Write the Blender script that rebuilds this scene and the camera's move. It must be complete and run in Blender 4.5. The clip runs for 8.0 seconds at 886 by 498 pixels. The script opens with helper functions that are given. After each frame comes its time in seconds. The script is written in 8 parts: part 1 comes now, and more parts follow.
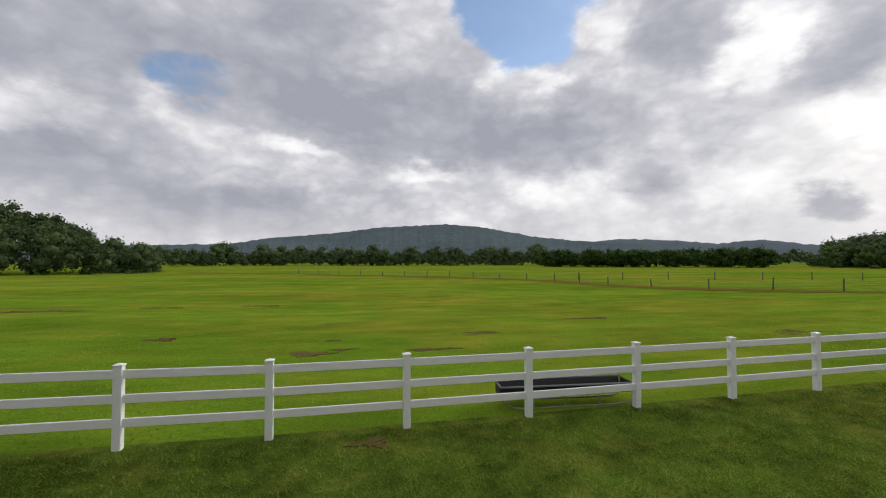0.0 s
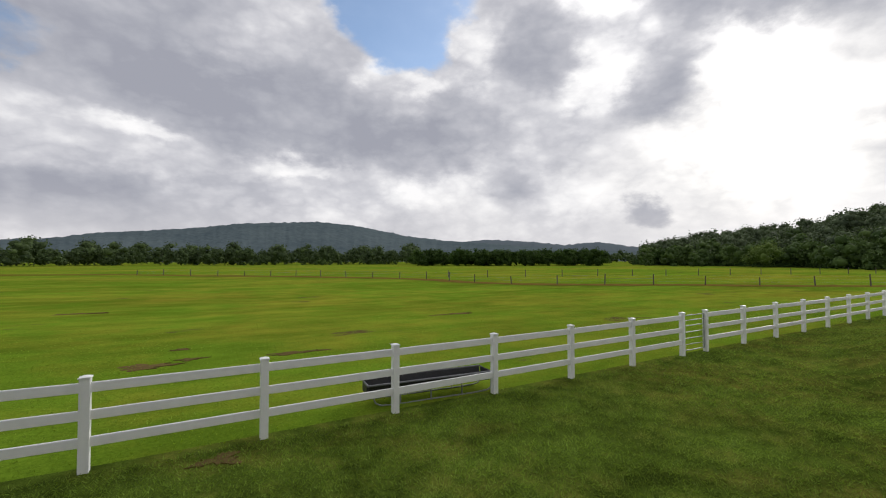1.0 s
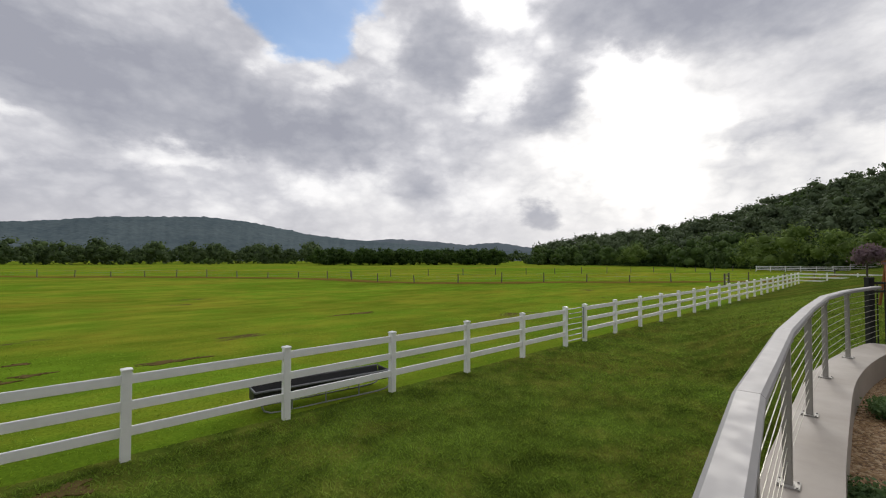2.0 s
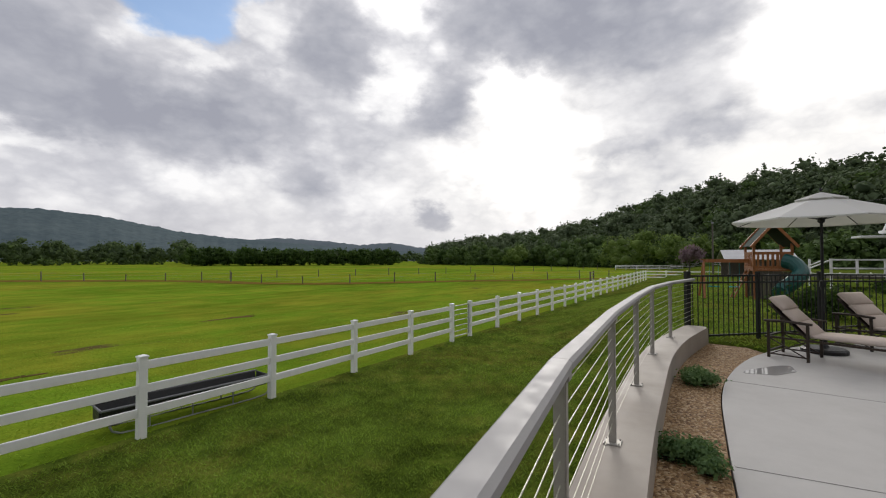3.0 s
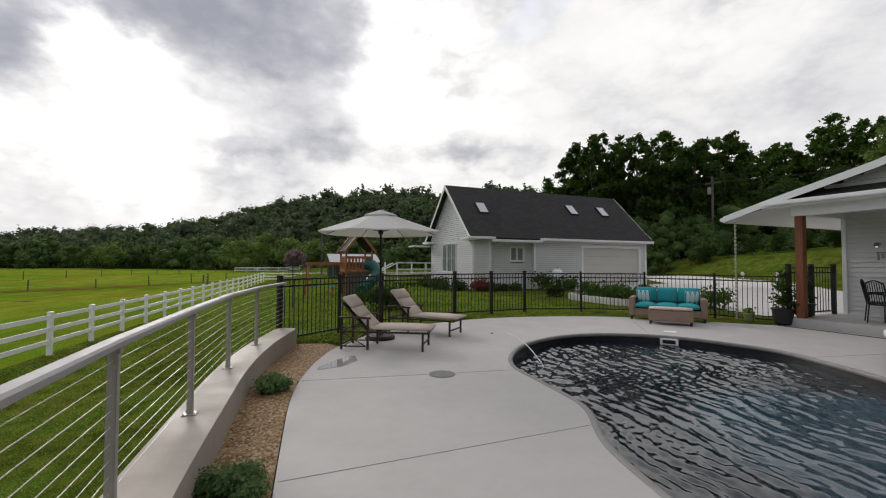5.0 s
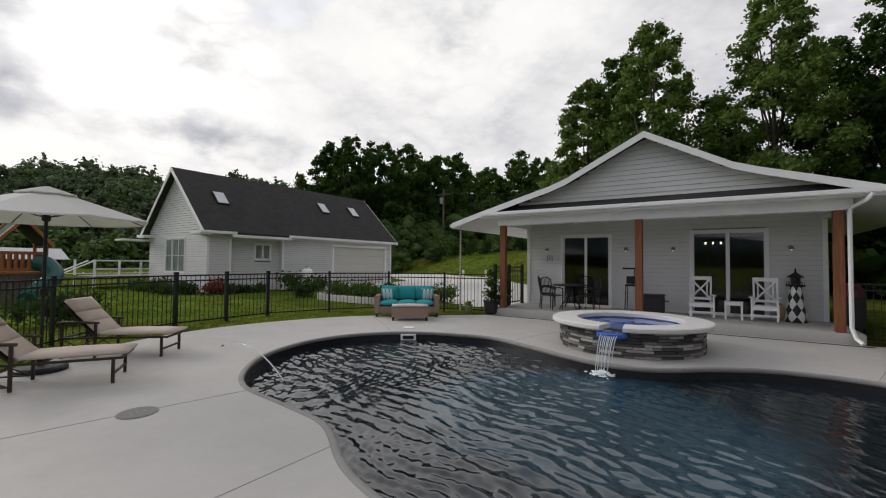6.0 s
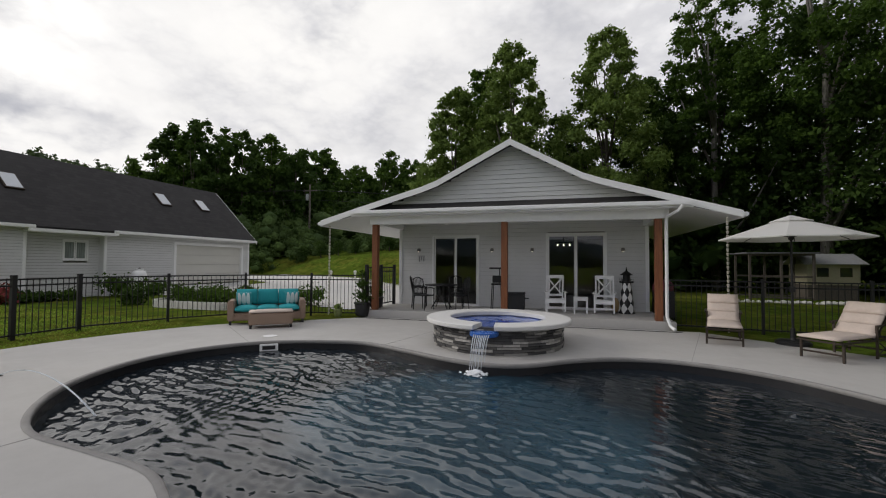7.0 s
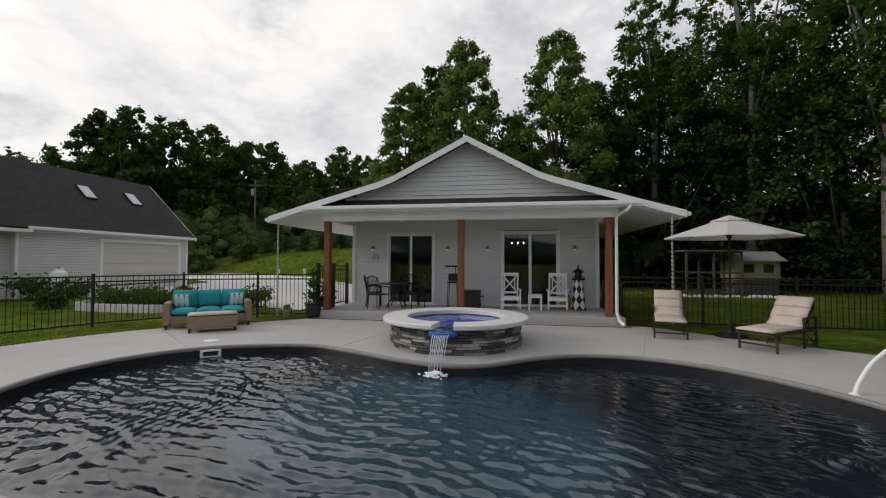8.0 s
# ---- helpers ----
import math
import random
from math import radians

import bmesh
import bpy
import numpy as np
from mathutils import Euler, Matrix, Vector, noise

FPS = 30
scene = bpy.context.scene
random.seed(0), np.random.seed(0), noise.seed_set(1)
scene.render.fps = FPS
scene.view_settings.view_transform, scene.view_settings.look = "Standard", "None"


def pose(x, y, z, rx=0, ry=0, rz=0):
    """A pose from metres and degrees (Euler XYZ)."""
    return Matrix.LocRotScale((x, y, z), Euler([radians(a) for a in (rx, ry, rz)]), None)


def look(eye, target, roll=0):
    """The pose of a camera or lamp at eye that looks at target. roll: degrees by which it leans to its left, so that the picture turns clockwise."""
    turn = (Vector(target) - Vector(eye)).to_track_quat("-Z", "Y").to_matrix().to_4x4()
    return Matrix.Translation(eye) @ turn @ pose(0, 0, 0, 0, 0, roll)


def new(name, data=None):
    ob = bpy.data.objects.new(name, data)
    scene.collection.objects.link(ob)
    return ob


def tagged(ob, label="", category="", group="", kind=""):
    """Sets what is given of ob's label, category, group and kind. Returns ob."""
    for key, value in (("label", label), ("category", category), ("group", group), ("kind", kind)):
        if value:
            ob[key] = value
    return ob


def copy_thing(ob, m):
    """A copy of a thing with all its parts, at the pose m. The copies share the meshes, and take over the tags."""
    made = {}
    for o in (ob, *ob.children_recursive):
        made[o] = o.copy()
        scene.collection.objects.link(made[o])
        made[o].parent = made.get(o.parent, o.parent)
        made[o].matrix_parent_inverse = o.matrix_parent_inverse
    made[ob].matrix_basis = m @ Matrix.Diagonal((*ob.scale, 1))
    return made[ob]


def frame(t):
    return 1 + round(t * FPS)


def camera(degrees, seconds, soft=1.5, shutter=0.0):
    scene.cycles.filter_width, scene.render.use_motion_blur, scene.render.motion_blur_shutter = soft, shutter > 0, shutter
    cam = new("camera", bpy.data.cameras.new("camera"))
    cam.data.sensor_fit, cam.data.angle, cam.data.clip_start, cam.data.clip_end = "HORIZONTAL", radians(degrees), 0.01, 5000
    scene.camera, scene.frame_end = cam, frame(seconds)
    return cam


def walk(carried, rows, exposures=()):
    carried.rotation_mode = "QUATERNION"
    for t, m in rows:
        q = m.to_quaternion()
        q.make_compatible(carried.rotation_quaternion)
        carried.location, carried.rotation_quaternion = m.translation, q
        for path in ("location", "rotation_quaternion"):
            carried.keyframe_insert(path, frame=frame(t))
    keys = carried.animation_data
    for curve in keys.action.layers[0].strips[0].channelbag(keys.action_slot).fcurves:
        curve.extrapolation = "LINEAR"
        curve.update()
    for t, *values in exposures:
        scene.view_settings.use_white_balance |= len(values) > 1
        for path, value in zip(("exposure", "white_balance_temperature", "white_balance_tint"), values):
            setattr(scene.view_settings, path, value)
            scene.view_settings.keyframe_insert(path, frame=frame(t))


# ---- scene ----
cam = camera(92.7, 8.0, soft=1.1)


PATH = [
    (0, (-1.116, -0.376, 1.616), (-0.665, 1.572, 1.675), -0.1),
    (0.5, (-1.064, -0.367, 1.602), (-0.316, 1.488, 1.657), -0.2),
    (1, (-0.983, -0.378, 1.577), (0.015, 1.354, 1.631), -0.1),
    (1.2, (-0.958, -0.382, 1.571), (0.133, 1.293, 1.625), -0.1),
    (2.3, (-0.838, -0.444, 1.532), (0.606, 0.938, 1.584), 0.1),
    (2.5, (-0.831, -0.472, 1.521), (0.673, 0.846, 1.575), 0.1),
    (3, (-0.797, -0.562, 1.496), (0.883, 0.522, 1.548), -0.0),
    (3.5, (-0.69, -0.684, 1.488), (1.148, 0.104, 1.542), 0.1),
    (4, (-0.555, -0.767, 1.5), (1.385, -0.282, 1.555), 0.2),
    (4.5, (-0.42, -0.834, 1.523), (1.579, -0.797, 1.58), 0.3),
    (5, (-0.249, -0.978, 1.537), (1.679, -1.505, 1.601), 0.2),
    (5.2, (-0.165, -1.05, 1.541), (1.682, -1.815, 1.609), 0.2),
    (6.3, (0.277, -1.453, 1.573), (1.409, -3.1, 1.64), 0.55),
    (6.5, (0.345, -1.515, 1.572), (1.355, -3.24, 1.644), 0.48),
    (7, (0.473, -1.629, 1.581), (1.298, -3.449, 1.649), 0.38),
    (7.5, (0.574, -1.709, 1.581), (1.29, -3.575, 1.645), 0.38),
    (8, (0.652, -1.787, 1.592), (1.266, -3.689, 1.650), 0.2),
]
walk(cam, [(t, look(eye, target, roll)) for t, eye, target, roll in PATH])


# ---------- light ----------
def sky_world():
    """Cloudy late-afternoon sky: clear sky above, layered clouds, a bright veil where the sun stands."""
    w = bpy.data.worlds.new("sky")
    scene.world = w
    w.use_nodes = True
    nt = w.node_tree
    nt.nodes.clear()
    N, L = nt.nodes.new, nt.links.new

    def val(op, a, b=None, c=None, clamp=False):
        n = N("ShaderNodeMath")
        n.operation, n.use_clamp = op, clamp
        for i, s in enumerate((a, b, c)):
            if s is None:
                continue
            if isinstance(s, (int, float)):
                n.inputs[i].default_value = s
            else:
                L(s, n.inputs[i])
        return n.outputs[0]

    def vec(op, a, b=None):
        n = N("ShaderNodeVectorMath")
        n.operation = op
        for i, s in enumerate((a, b)):
            if s is None:
                continue
            if isinstance(s, (tuple, list)):
                n.inputs[i].default_value = s
            else:
                L(s, n.inputs[i])
        return n

    def ramp(x, lo, hi):
        n = N("ShaderNodeMapRange")
        n.interpolation_type = "SMOOTHSTEP"
        L(x, n.inputs[0])
        n.inputs[1].default_value, n.inputs[2].default_value = lo, hi
        return n.outputs[0]

    def noise_tex(v, scale, detail, rough, distort=0.0):
        n = N("ShaderNodeTexNoise")
        n.inputs["Scale"].default_value, n.inputs["Detail"].default_value = scale, detail
        n.inputs["Roughness"].default_value, n.inputs["Distortion"].default_value = rough, distort
        L(v, n.inputs["Vector"])
        return n

    def mix(f, a, b):
        n = N("ShaderNodeMix")
        n.data_type = "RGBA"
        L(f, n.inputs[0])
        for i, s in ((6, a), (7, b)):
            if isinstance(s, tuple):
                n.inputs[i].default_value = (*s, 1)
            else:
                L(s, n.inputs[i])
        return n.outputs[2]

    way = N("ShaderNodeTexCoord").outputs["Generated"]
    sep = N("ShaderNodeSeparateXYZ")
    L(way, sep.inputs[0])
    # a warped direction, so that the edges of the cloud banks billow
    def nudge(v, by, amount):
        shift = vec("SUBTRACT", by.outputs["Color"], (0.5, 0.5, 0.5))
        scaled = vec("SCALE", shift.outputs[0])
        scaled.inputs["Scale"].default_value = amount
        return vec("ADD", v, scaled.outputs[0]).outputs[0]

    heaps = N("ShaderNodeMapping")
    heaps.inputs["Scale"].default_value = (1.0, 1.0, 1.75)
    L(way, heaps.inputs[0])
    round_way = heaps.outputs[0]
    bent = vec("NORMALIZE", nudge(nudge(way, noise_tex(round_way, 3.4, 3, 0.5), 0.16), noise_tex(round_way, 11.0, 7, 0.6), 0.10)).outputs[0]

    def bank(azimuth, elevation, wide, high, soft=0.75):
        """1 in the middle of an oval patch of sky, falling to 0 at its rim."""
        a, e = radians(azimuth), radians(elevation)
        ahead = (math.sin(a) * math.cos(e), math.cos(a) * math.cos(e), math.sin(e))
        side = (math.cos(a), -math.sin(a), 0.0)
        above = (-math.sin(a) * math.sin(e), -math.cos(a) * math.sin(e), math.cos(e))
        u = val("DIVIDE", vec("DOT_PRODUCT", bent, side).outputs["Value"], math.sin(radians(wide)))
        v = val("DIVIDE", vec("DOT_PRODUCT", bent, above).outputs["Value"], math.sin(radians(high)))
        r = val("SQRT", val("ADD", val("MULTIPLY", u, u), val("MULTIPLY", v, v)))
        front = val("GREATER_THAN", vec("DOT_PRODUCT", bent, ahead).outputs["Value"], 0.2)
        return val("MULTIPLY", ramp(r, 1.0, 1.0 - soft), front)

    def total(rows, soft=0.75):
        out = None
        for az, el, wide, high, weight in rows:
            b = val("MULTIPLY", bank(az, el, wide, high, soft), weight)
            out = b if out is None else val("ADD", out, b)
        return out

    def puff(v):
        """Rounded heaps at two sizes."""
        big = noise_tex(v, 5.0, 4, 0.5).outputs["Fac"]
        small = noise_tex(v, 12.0, 7, 0.52).outputs["Fac"]
        heap = val("ABSOLUTE", val("SUBTRACT", val("MULTIPLY", small, 2.0), 1.0))
        return val("ADD", val("MULTIPLY", val("SUBTRACT", big, 0.5), 1.5), val("MULTIPLY", val("SUBTRACT", 0.18, heap), 0.7))

    here = puff(round_way)
    sunward = vec("ADD", round_way, (0.03 * math.sin(radians(SUN_AZ)), 0.03 * math.cos(radians(SUN_AZ)), 0.03)).outputs[0]
    relief = val("SUBTRACT", here, puff(sunward))
    density = val("ADD", val("ADD", 0.36, val("MULTIPLY", here, 0.75)), val("SUBTRACT", val("MULTIPLY", total(BANKS), 0.42), val("MULTIPLY", total(BRIGHTS), 0.42)))
    sky = N("ShaderNodeTexSky")
    sky.sky_type, sky.sun_disc = "NISHITA", False
    sky.sun_elevation, sky.sun_rotation = radians(SUN_UP), radians(SUN_AZ)
    blue = N("ShaderNodeMix")
    blue.data_type, blue.blend_type = "RGBA", "MULTIPLY"
    blue.inputs[0].default_value = 1.0
    L(sky.outputs[0], blue.inputs[6])
    blue.inputs[7].default_value = (0.135, 0.15, 0.165, 1)
    tone = N("ShaderNodeValToRGB")
    stops = [(0.0, (0.99, 0.98, 0.985)), (0.16, (0.85, 0.845, 0.865)), (0.36, (0.66, 0.66, 0.70)), (0.58, (0.515, 0.52, 0.57)), (0.80, (0.425, 0.435, 0.49)), (1.0, (0.36, 0.37, 0.43))]
    while len(tone.color_ramp.elements) < len(stops):
        tone.color_ramp.elements.new(0.5)
    for e, (at, c) in zip(tone.color_ramp.elements, stops):
        e.position, e.color = at, (*c, 1)
    L(val("SUBTRACT", density, val("MULTIPLY", relief, 0.8)), tone.inputs[0])
    opened = val("MULTIPLY", ramp(val("SUBTRACT", total(GAPS, 0.6), val("MULTIPLY", here, 0.6)), 0.20, 0.70), 0.92)
    veil = mix(opened, tone.outputs[0], blue.outputs[2])
    lit = mix(val("MULTIPLY", total(GLOW, 1.0), val("SUBTRACT", 1.0, ramp(density, 0.26, 0.98)), clamp=True), veil, (1.02, 1.0, 0.975))
    core = N("ShaderNodeVectorMath")
    core.operation = "SCALE"
    core.inputs[0].default_value = (1.0, 0.96, 0.91)
    L(val("MULTIPLY", val("MULTIPLY", total(CORE, 1.0), val("SUBTRACT", 1.0, ramp(density, 0.0, 0.6))), 1.5), core.inputs["Scale"])
    lit = vec("ADD", lit, core.outputs[0]).outputs[0]
    haze = ramp(sep.outputs[2], 0.16, 0.0)
    low = mix(val("MULTIPLY", haze, 0.45), lit, (0.76, 0.735, 0.74))
    ground = mix(ramp(sep.outputs[2], -0.01, -0.06), low, (0.10, 0.12, 0.06))
    bg = N("ShaderNodeBackground")
    L(ground, bg.inputs[0])
    bg.inputs[1].default_value = SKY_STRENGTH
    out = N("ShaderNodeOutputWorld")
    L(bg.outputs[0], out.inputs[0])


SUN_AZ, SUN_UP, SKY_STRENGTH = 72, 24, 1.0
# azimuth, elevation, half width, half height and weight of the clear gaps, the grey banks, the white heaps and the bright veil
GAPS = [(25, 33.5, 12, 12, 1.0), (-17.4, 20.5, 8, 4, 0.44), (118, 31, 6, 7, 0.5)]
BANKS = [(-9, 20, 20, 8, 0.95), (9, 18, 20, 7.5, 0.95), (25, 15.5, 12, 5.5, 1.0), (15, 25, 10, 6, 0.5), (-30, 24, 19, 12, 1.25), (-30, 10.5, 17, 6, 1.15), (-16, 5.5, 26, 4.5, 0.75), (-6, 29, 14, 7, 0.6), (42.5, 25, 5.5, 5.5, 0.75), (34, 18, 9, 7, 0.8),
         (57.5, 20.5, 7, 6, 1.05), (55.8, 6.3, 3.4, 2.8, 1.2), (76, 29, 19, 9, 1.2), (62, 30, 8, 6, 0.5), (80, 14, 6.5, 2.8, 0.7), (91, 15.3, 5.5, 2.8, 0.65), (108, 15.6, 7, 3.4, 0.55), (116, 13.5, 7, 3.6, 0.5), (108, 24, 8, 5, 0.35), (-12, 7.5, 16, 3.4, 0.6), (6, 8, 10, 2.8, 0.5), (40, 10, 6, 2.5, 0.4)]
BRIGHTS = [(-21, 17.4, 4, 3.2, 0.9), (-24, 28, 5, 4, 0.55), (-32, 15.5, 6, 2.6, 0.7), (-4, 13.4, 8, 2, 0.8), (11, 12.0, 7, 2.6, 0.9), (30, 9, 10, 4, 0.65), (47, 8.5, 9, 5, 0.7), (35, 27, 4, 6, 0.7), (50, 31, 5, 5, 0.8), (68, 21, 5, 6, 0.8), (49.5, 22, 4, 7, 0.8), (64, 22, 4, 6, 0.6), (20, 25, 3.5, 2.5, 0.6), (28, 23, 5, 2, 0.6), (98, 24, 10, 8, 0.6)]
GLOW = [(64, 9, 24, 14, 0.85), (72, 17, 22, 14, 0.55), (92, 8, 26, 12, 0.8), (100, 22, 22, 16, 0.6), (132, 26, 44, 32, 0.95), (112, 9, 40, 13, 0.6), (165, 40, 35, 35, 0.5), (34, 6, 14, 6, 0.25)]
CORE = [(68, 14, 26, 20, 0.28), (74, 45, 40, 26, 1.0), (100, 24, 22, 16, 0.3)]
sky_world()
lamp = bpy.data.lights.new("sun", "SUN")
lamp.energy, lamp.angle, lamp.color = 1.25, radians(16), (1.0, 0.95, 0.88)
sun = new("sun", lamp)
sun.matrix_world = look((80 * math.sin(radians(SUN_AZ)), 80 * math.cos(radians(SUN_AZ)), 80 * math.tan(radians(SUN_UP))), (0, 0, 0))


# ---------- materials ----------
class Mat:
    """A small builder of node materials."""

    def __init__(self, name, colour=(0.5, 0.5, 0.5), rough=0.6, metal=0.0, ior=1.45):
        self.m = bpy.data.materials.new(name)
        self.m.use_nodes = True
        self.nt = self.m.node_tree
        self.p = self.nt.nodes["Principled BSDF"]
        self.p.inputs["Base Color"].default_value = (*colour, 1)
        self.p.inputs["Roughness"].default_value = rough
        self.p.inputs["Metallic"].default_value = metal
        self.p.inputs["IOR"].default_value = ior
        self.co = self.nt.nodes.new("ShaderNodeTexCoord").outputs["Object"]
        self.geo = self.nt.nodes.new("ShaderNodeNewGeometry")
        self.where = self.geo.outputs["Position"]

    def link(self, a, b):
        self.nt.links.new(a, b)

    def noise(self, scale, detail=4, rough=0.55, at=None, stretch=None, distort=0.0):
        n = self.nt.nodes.new("ShaderNodeTexNoise")
        n.inputs["Scale"].default_value, n.inputs["Detail"].default_value = scale, detail
        n.inputs["Roughness"].default_value, n.inputs["Distortion"].default_value = rough, distort
        src = at or self.where
        if stretch:
            mp = self.nt.nodes.new("ShaderNodeMapping")
            mp.inputs["Scale"].default_value = stretch
            self.link(src, mp.inputs[0])
            src = mp.outputs[0]
        self.link(src, n.inputs["Vector"])
        return n.outputs["Fac"]

    def voronoi(self, scale, out="Distance", at=None, feature="F1"):
        n = self.nt.nodes.new("ShaderNodeTexVoronoi")
        n.feature = feature
        n.inputs["Scale"].default_value = scale
        self.link(at or self.where, n.inputs["Vector"])
        return n.outputs[out]

    def ramp(self, x, *stops):
        n = self.nt.nodes.new("ShaderNodeValToRGB")
        r = n.color_ramp
        while len(r.elements) < len(stops):
            r.elements.new(0.5)
        for e, (at, c) in zip(r.elements, stops):
            e.position = at
            e.color = (*c, 1) if isinstance(c, tuple) else (c, c, c, 1)
        self.link(x, n.inputs[0])
        return n.outputs[0]

    def mix(self, f, a, b, how="MIX"):
        n = self.nt.nodes.new("ShaderNodeMix")
        n.data_type, n.blend_type = "RGBA", how
        for i, s in ((0, f), (6, a), (7, b)):
            if isinstance(s, tuple):
                n.inputs[i].default_value = (*s, 1)
            elif isinstance(s, (int, float)):
                n.inputs[i].default_value = s
            else:
                self.link(s, n.inputs[i])
        return n.outputs[2]

    def math(self, op, a, b=0.0):
        n = self.nt.nodes.new("ShaderNodeMath")
        n.operation = op
        for i, s in enumerate((a, b)):
            if isinstance(s, (int, float)):
                n.inputs[i].default_value = s
            else:
                self.link(s, n.inputs[i])
        return n.outputs[0]

    def vary(self):
        """A random number for each object, and for each loose piece of a joined mesh."""
        ob = self.nt.nodes.new("ShaderNodeObjectInfo").outputs["Random"]
        return self.math("FRACT", self.math("ADD", ob, self.geo.outputs["Random Per Island"]))

    def colour(self, c):
        self.link(c, self.p.inputs["Base Color"])
        return self

    def roughness(self, r):
        self.link(r, self.p.inputs["Roughness"])
        return self

    def bump(self, h, strength=0.3, dist=0.01):
        n = self.nt.nodes.new("ShaderNodeBump")
        n.inputs["Strength"].default_value, n.inputs["Distance"].default_value = strength, dist
        self.link(h, n.inputs["Height"])
        self.link(n.outputs[0], self.p.inputs["Normal"])
        return self


def simple(name, colour, rough=0.5, metal=0.0, spread=0.12, scale=9.0, bump=0.08):
    """A surface of one paint or stuff, with fine and broad variation."""
    a = Mat(name, colour, rough, metal)
    lo, hi = tuple(c * (1 - spread) for c in colour), tuple(min(1, c * (1 + spread)) for c in colour)
    n = a.mix(0.5, a.noise(scale, 5), a.noise(scale * 0.13, 3))
    a.colour(a.ramp(n, (0.3, lo), (0.7, hi)))
    a.roughness(a.ramp(a.noise(scale * 2.3, 4), (0.3, max(0.02, rough - 0.1)), (0.7, min(1, rough + 0.1))))
    if bump:
        a.bump(a.noise(scale * 14, 3), bump, 0.004)
    return a.m


def lawn_material():
    a = Mat("mown_grass", rough=0.85)
    broad = a.noise(0.22, 5, 0.6)
    mid = a.noise(1.3, 5, 0.65)
    fine = a.noise(38, 3, 0.7, stretch=(1, 1, 0.3))
    base = a.ramp(fine, (0.25, (0.040, 0.066, 0.010)), (0.5, (0.090, 0.140, 0.018)), (0.8, (0.16, 0.215, 0.036)))
    dry = a.ramp(fine, (0.25, (0.11, 0.095, 0.015)), (0.8, (0.27, 0.23, 0.055)))
    f = a.ramp(a.mix(0.45, broad, mid), (0.46, 0.0), (0.62, 0.6))
    patch = a.ramp(a.mix(0.45, a.noise(0.55, 5, 0.7), a.noise(2.6, 4, 0.65)), (0.38, 0.40), (0.60, 1.05))
    a.colour(a.mix(1.0, a.mix(f, base, dry), patch, 'MULTIPLY'))
    a.bump(a.mix(0.6, fine, a.noise(9, 4)), 0.9, 0.04)
    a.p.inputs["Specular IOR Level"].default_value = 0.0
    return a.m


def field_material():
    """Pasture: bright green, with yellow-green drifts, bare earth spots."""
    a = Mat("pasture_grass", rough=0.9)
    broad = a.noise(0.045, 5, 0.62, stretch=(0.55, 1, 1))
    mid = a.noise(0.35, 5, 0.65)
    fine = a.noise(14, 4, 0.75)
    green = a.ramp(fine, (0.25, (0.085, 0.155, 0.012)), (0.55, (0.150, 0.250, 0.019)), (0.85, (0.215, 0.325, 0.032)))
    gold = a.ramp(fine, (0.25, (0.20, 0.20, 0.02)), (0.8, (0.37, 0.335, 0.042)))
    f = a.ramp(a.mix(0.4, broad, mid), (0.44, 0.0), (0.62, 0.85))
    c = a.mix(f, green, gold)
    drift = a.ramp(a.mix(0.5, a.noise(0.10, 5, 0.65, stretch=(0.45, 1.5, 1)), a.noise(0.55, 5, 0.65, stretch=(0.6, 1.3, 1))), (0.38, 0.66), (0.60, 1.08))
    c = a.mix(1.0, c, drift, "MULTIPLY")
    bare = a.ramp(a.noise(0.23, 6, 0.6, stretch=(0.8, 1.4, 1)), (0.655, 0.0), (0.70, 0.85))
    c = a.mix(bare, c, (0.10, 0.066, 0.035))
    a.colour(c)
    a.bump(a.mix(0.6, fine, a.noise(3, 4)), 0.8, 0.06)
    a.p.inputs["Specular IOR Level"].default_value = 0.0
    return a.m


def leaf_material(name, dark, light, rough=0.75, thin=0.25, spread=0.14):
    a = Mat(name, dark, rough)
    v = a.vary()
    mass = a.mix(0.5, a.noise(spread * 3.6, 3), a.noise(spread, 2))
    a.colour(a.mix(a.ramp(mass, (0.38, 0.0), (0.60, 0.7)), a.ramp(v, (0.0, dark), (0.7, light), (1.0, tuple(c * 1.25 for c in light))), dark))
    a.p.inputs["Specular IOR Level"].default_value = 0.08
    if thin:
        tr = a.nt.nodes.new("ShaderNodeBsdfTranslucent")
        tr.inputs[0].default_value = (min(0.8, light[0] * 1.3), min(0.8, light[1] * 1.4), light[2], 1)
        ms = a.nt.nodes.new("ShaderNodeMixShader")
        ms.inputs[0].default_value = thin
        a.link(a.p.outputs[0], ms.inputs[1])
        a.link(tr.outputs[0], ms.inputs[2])
        a.link(ms.outputs[0], a.nt.nodes["Material Output"].inputs[0])
    return a.m


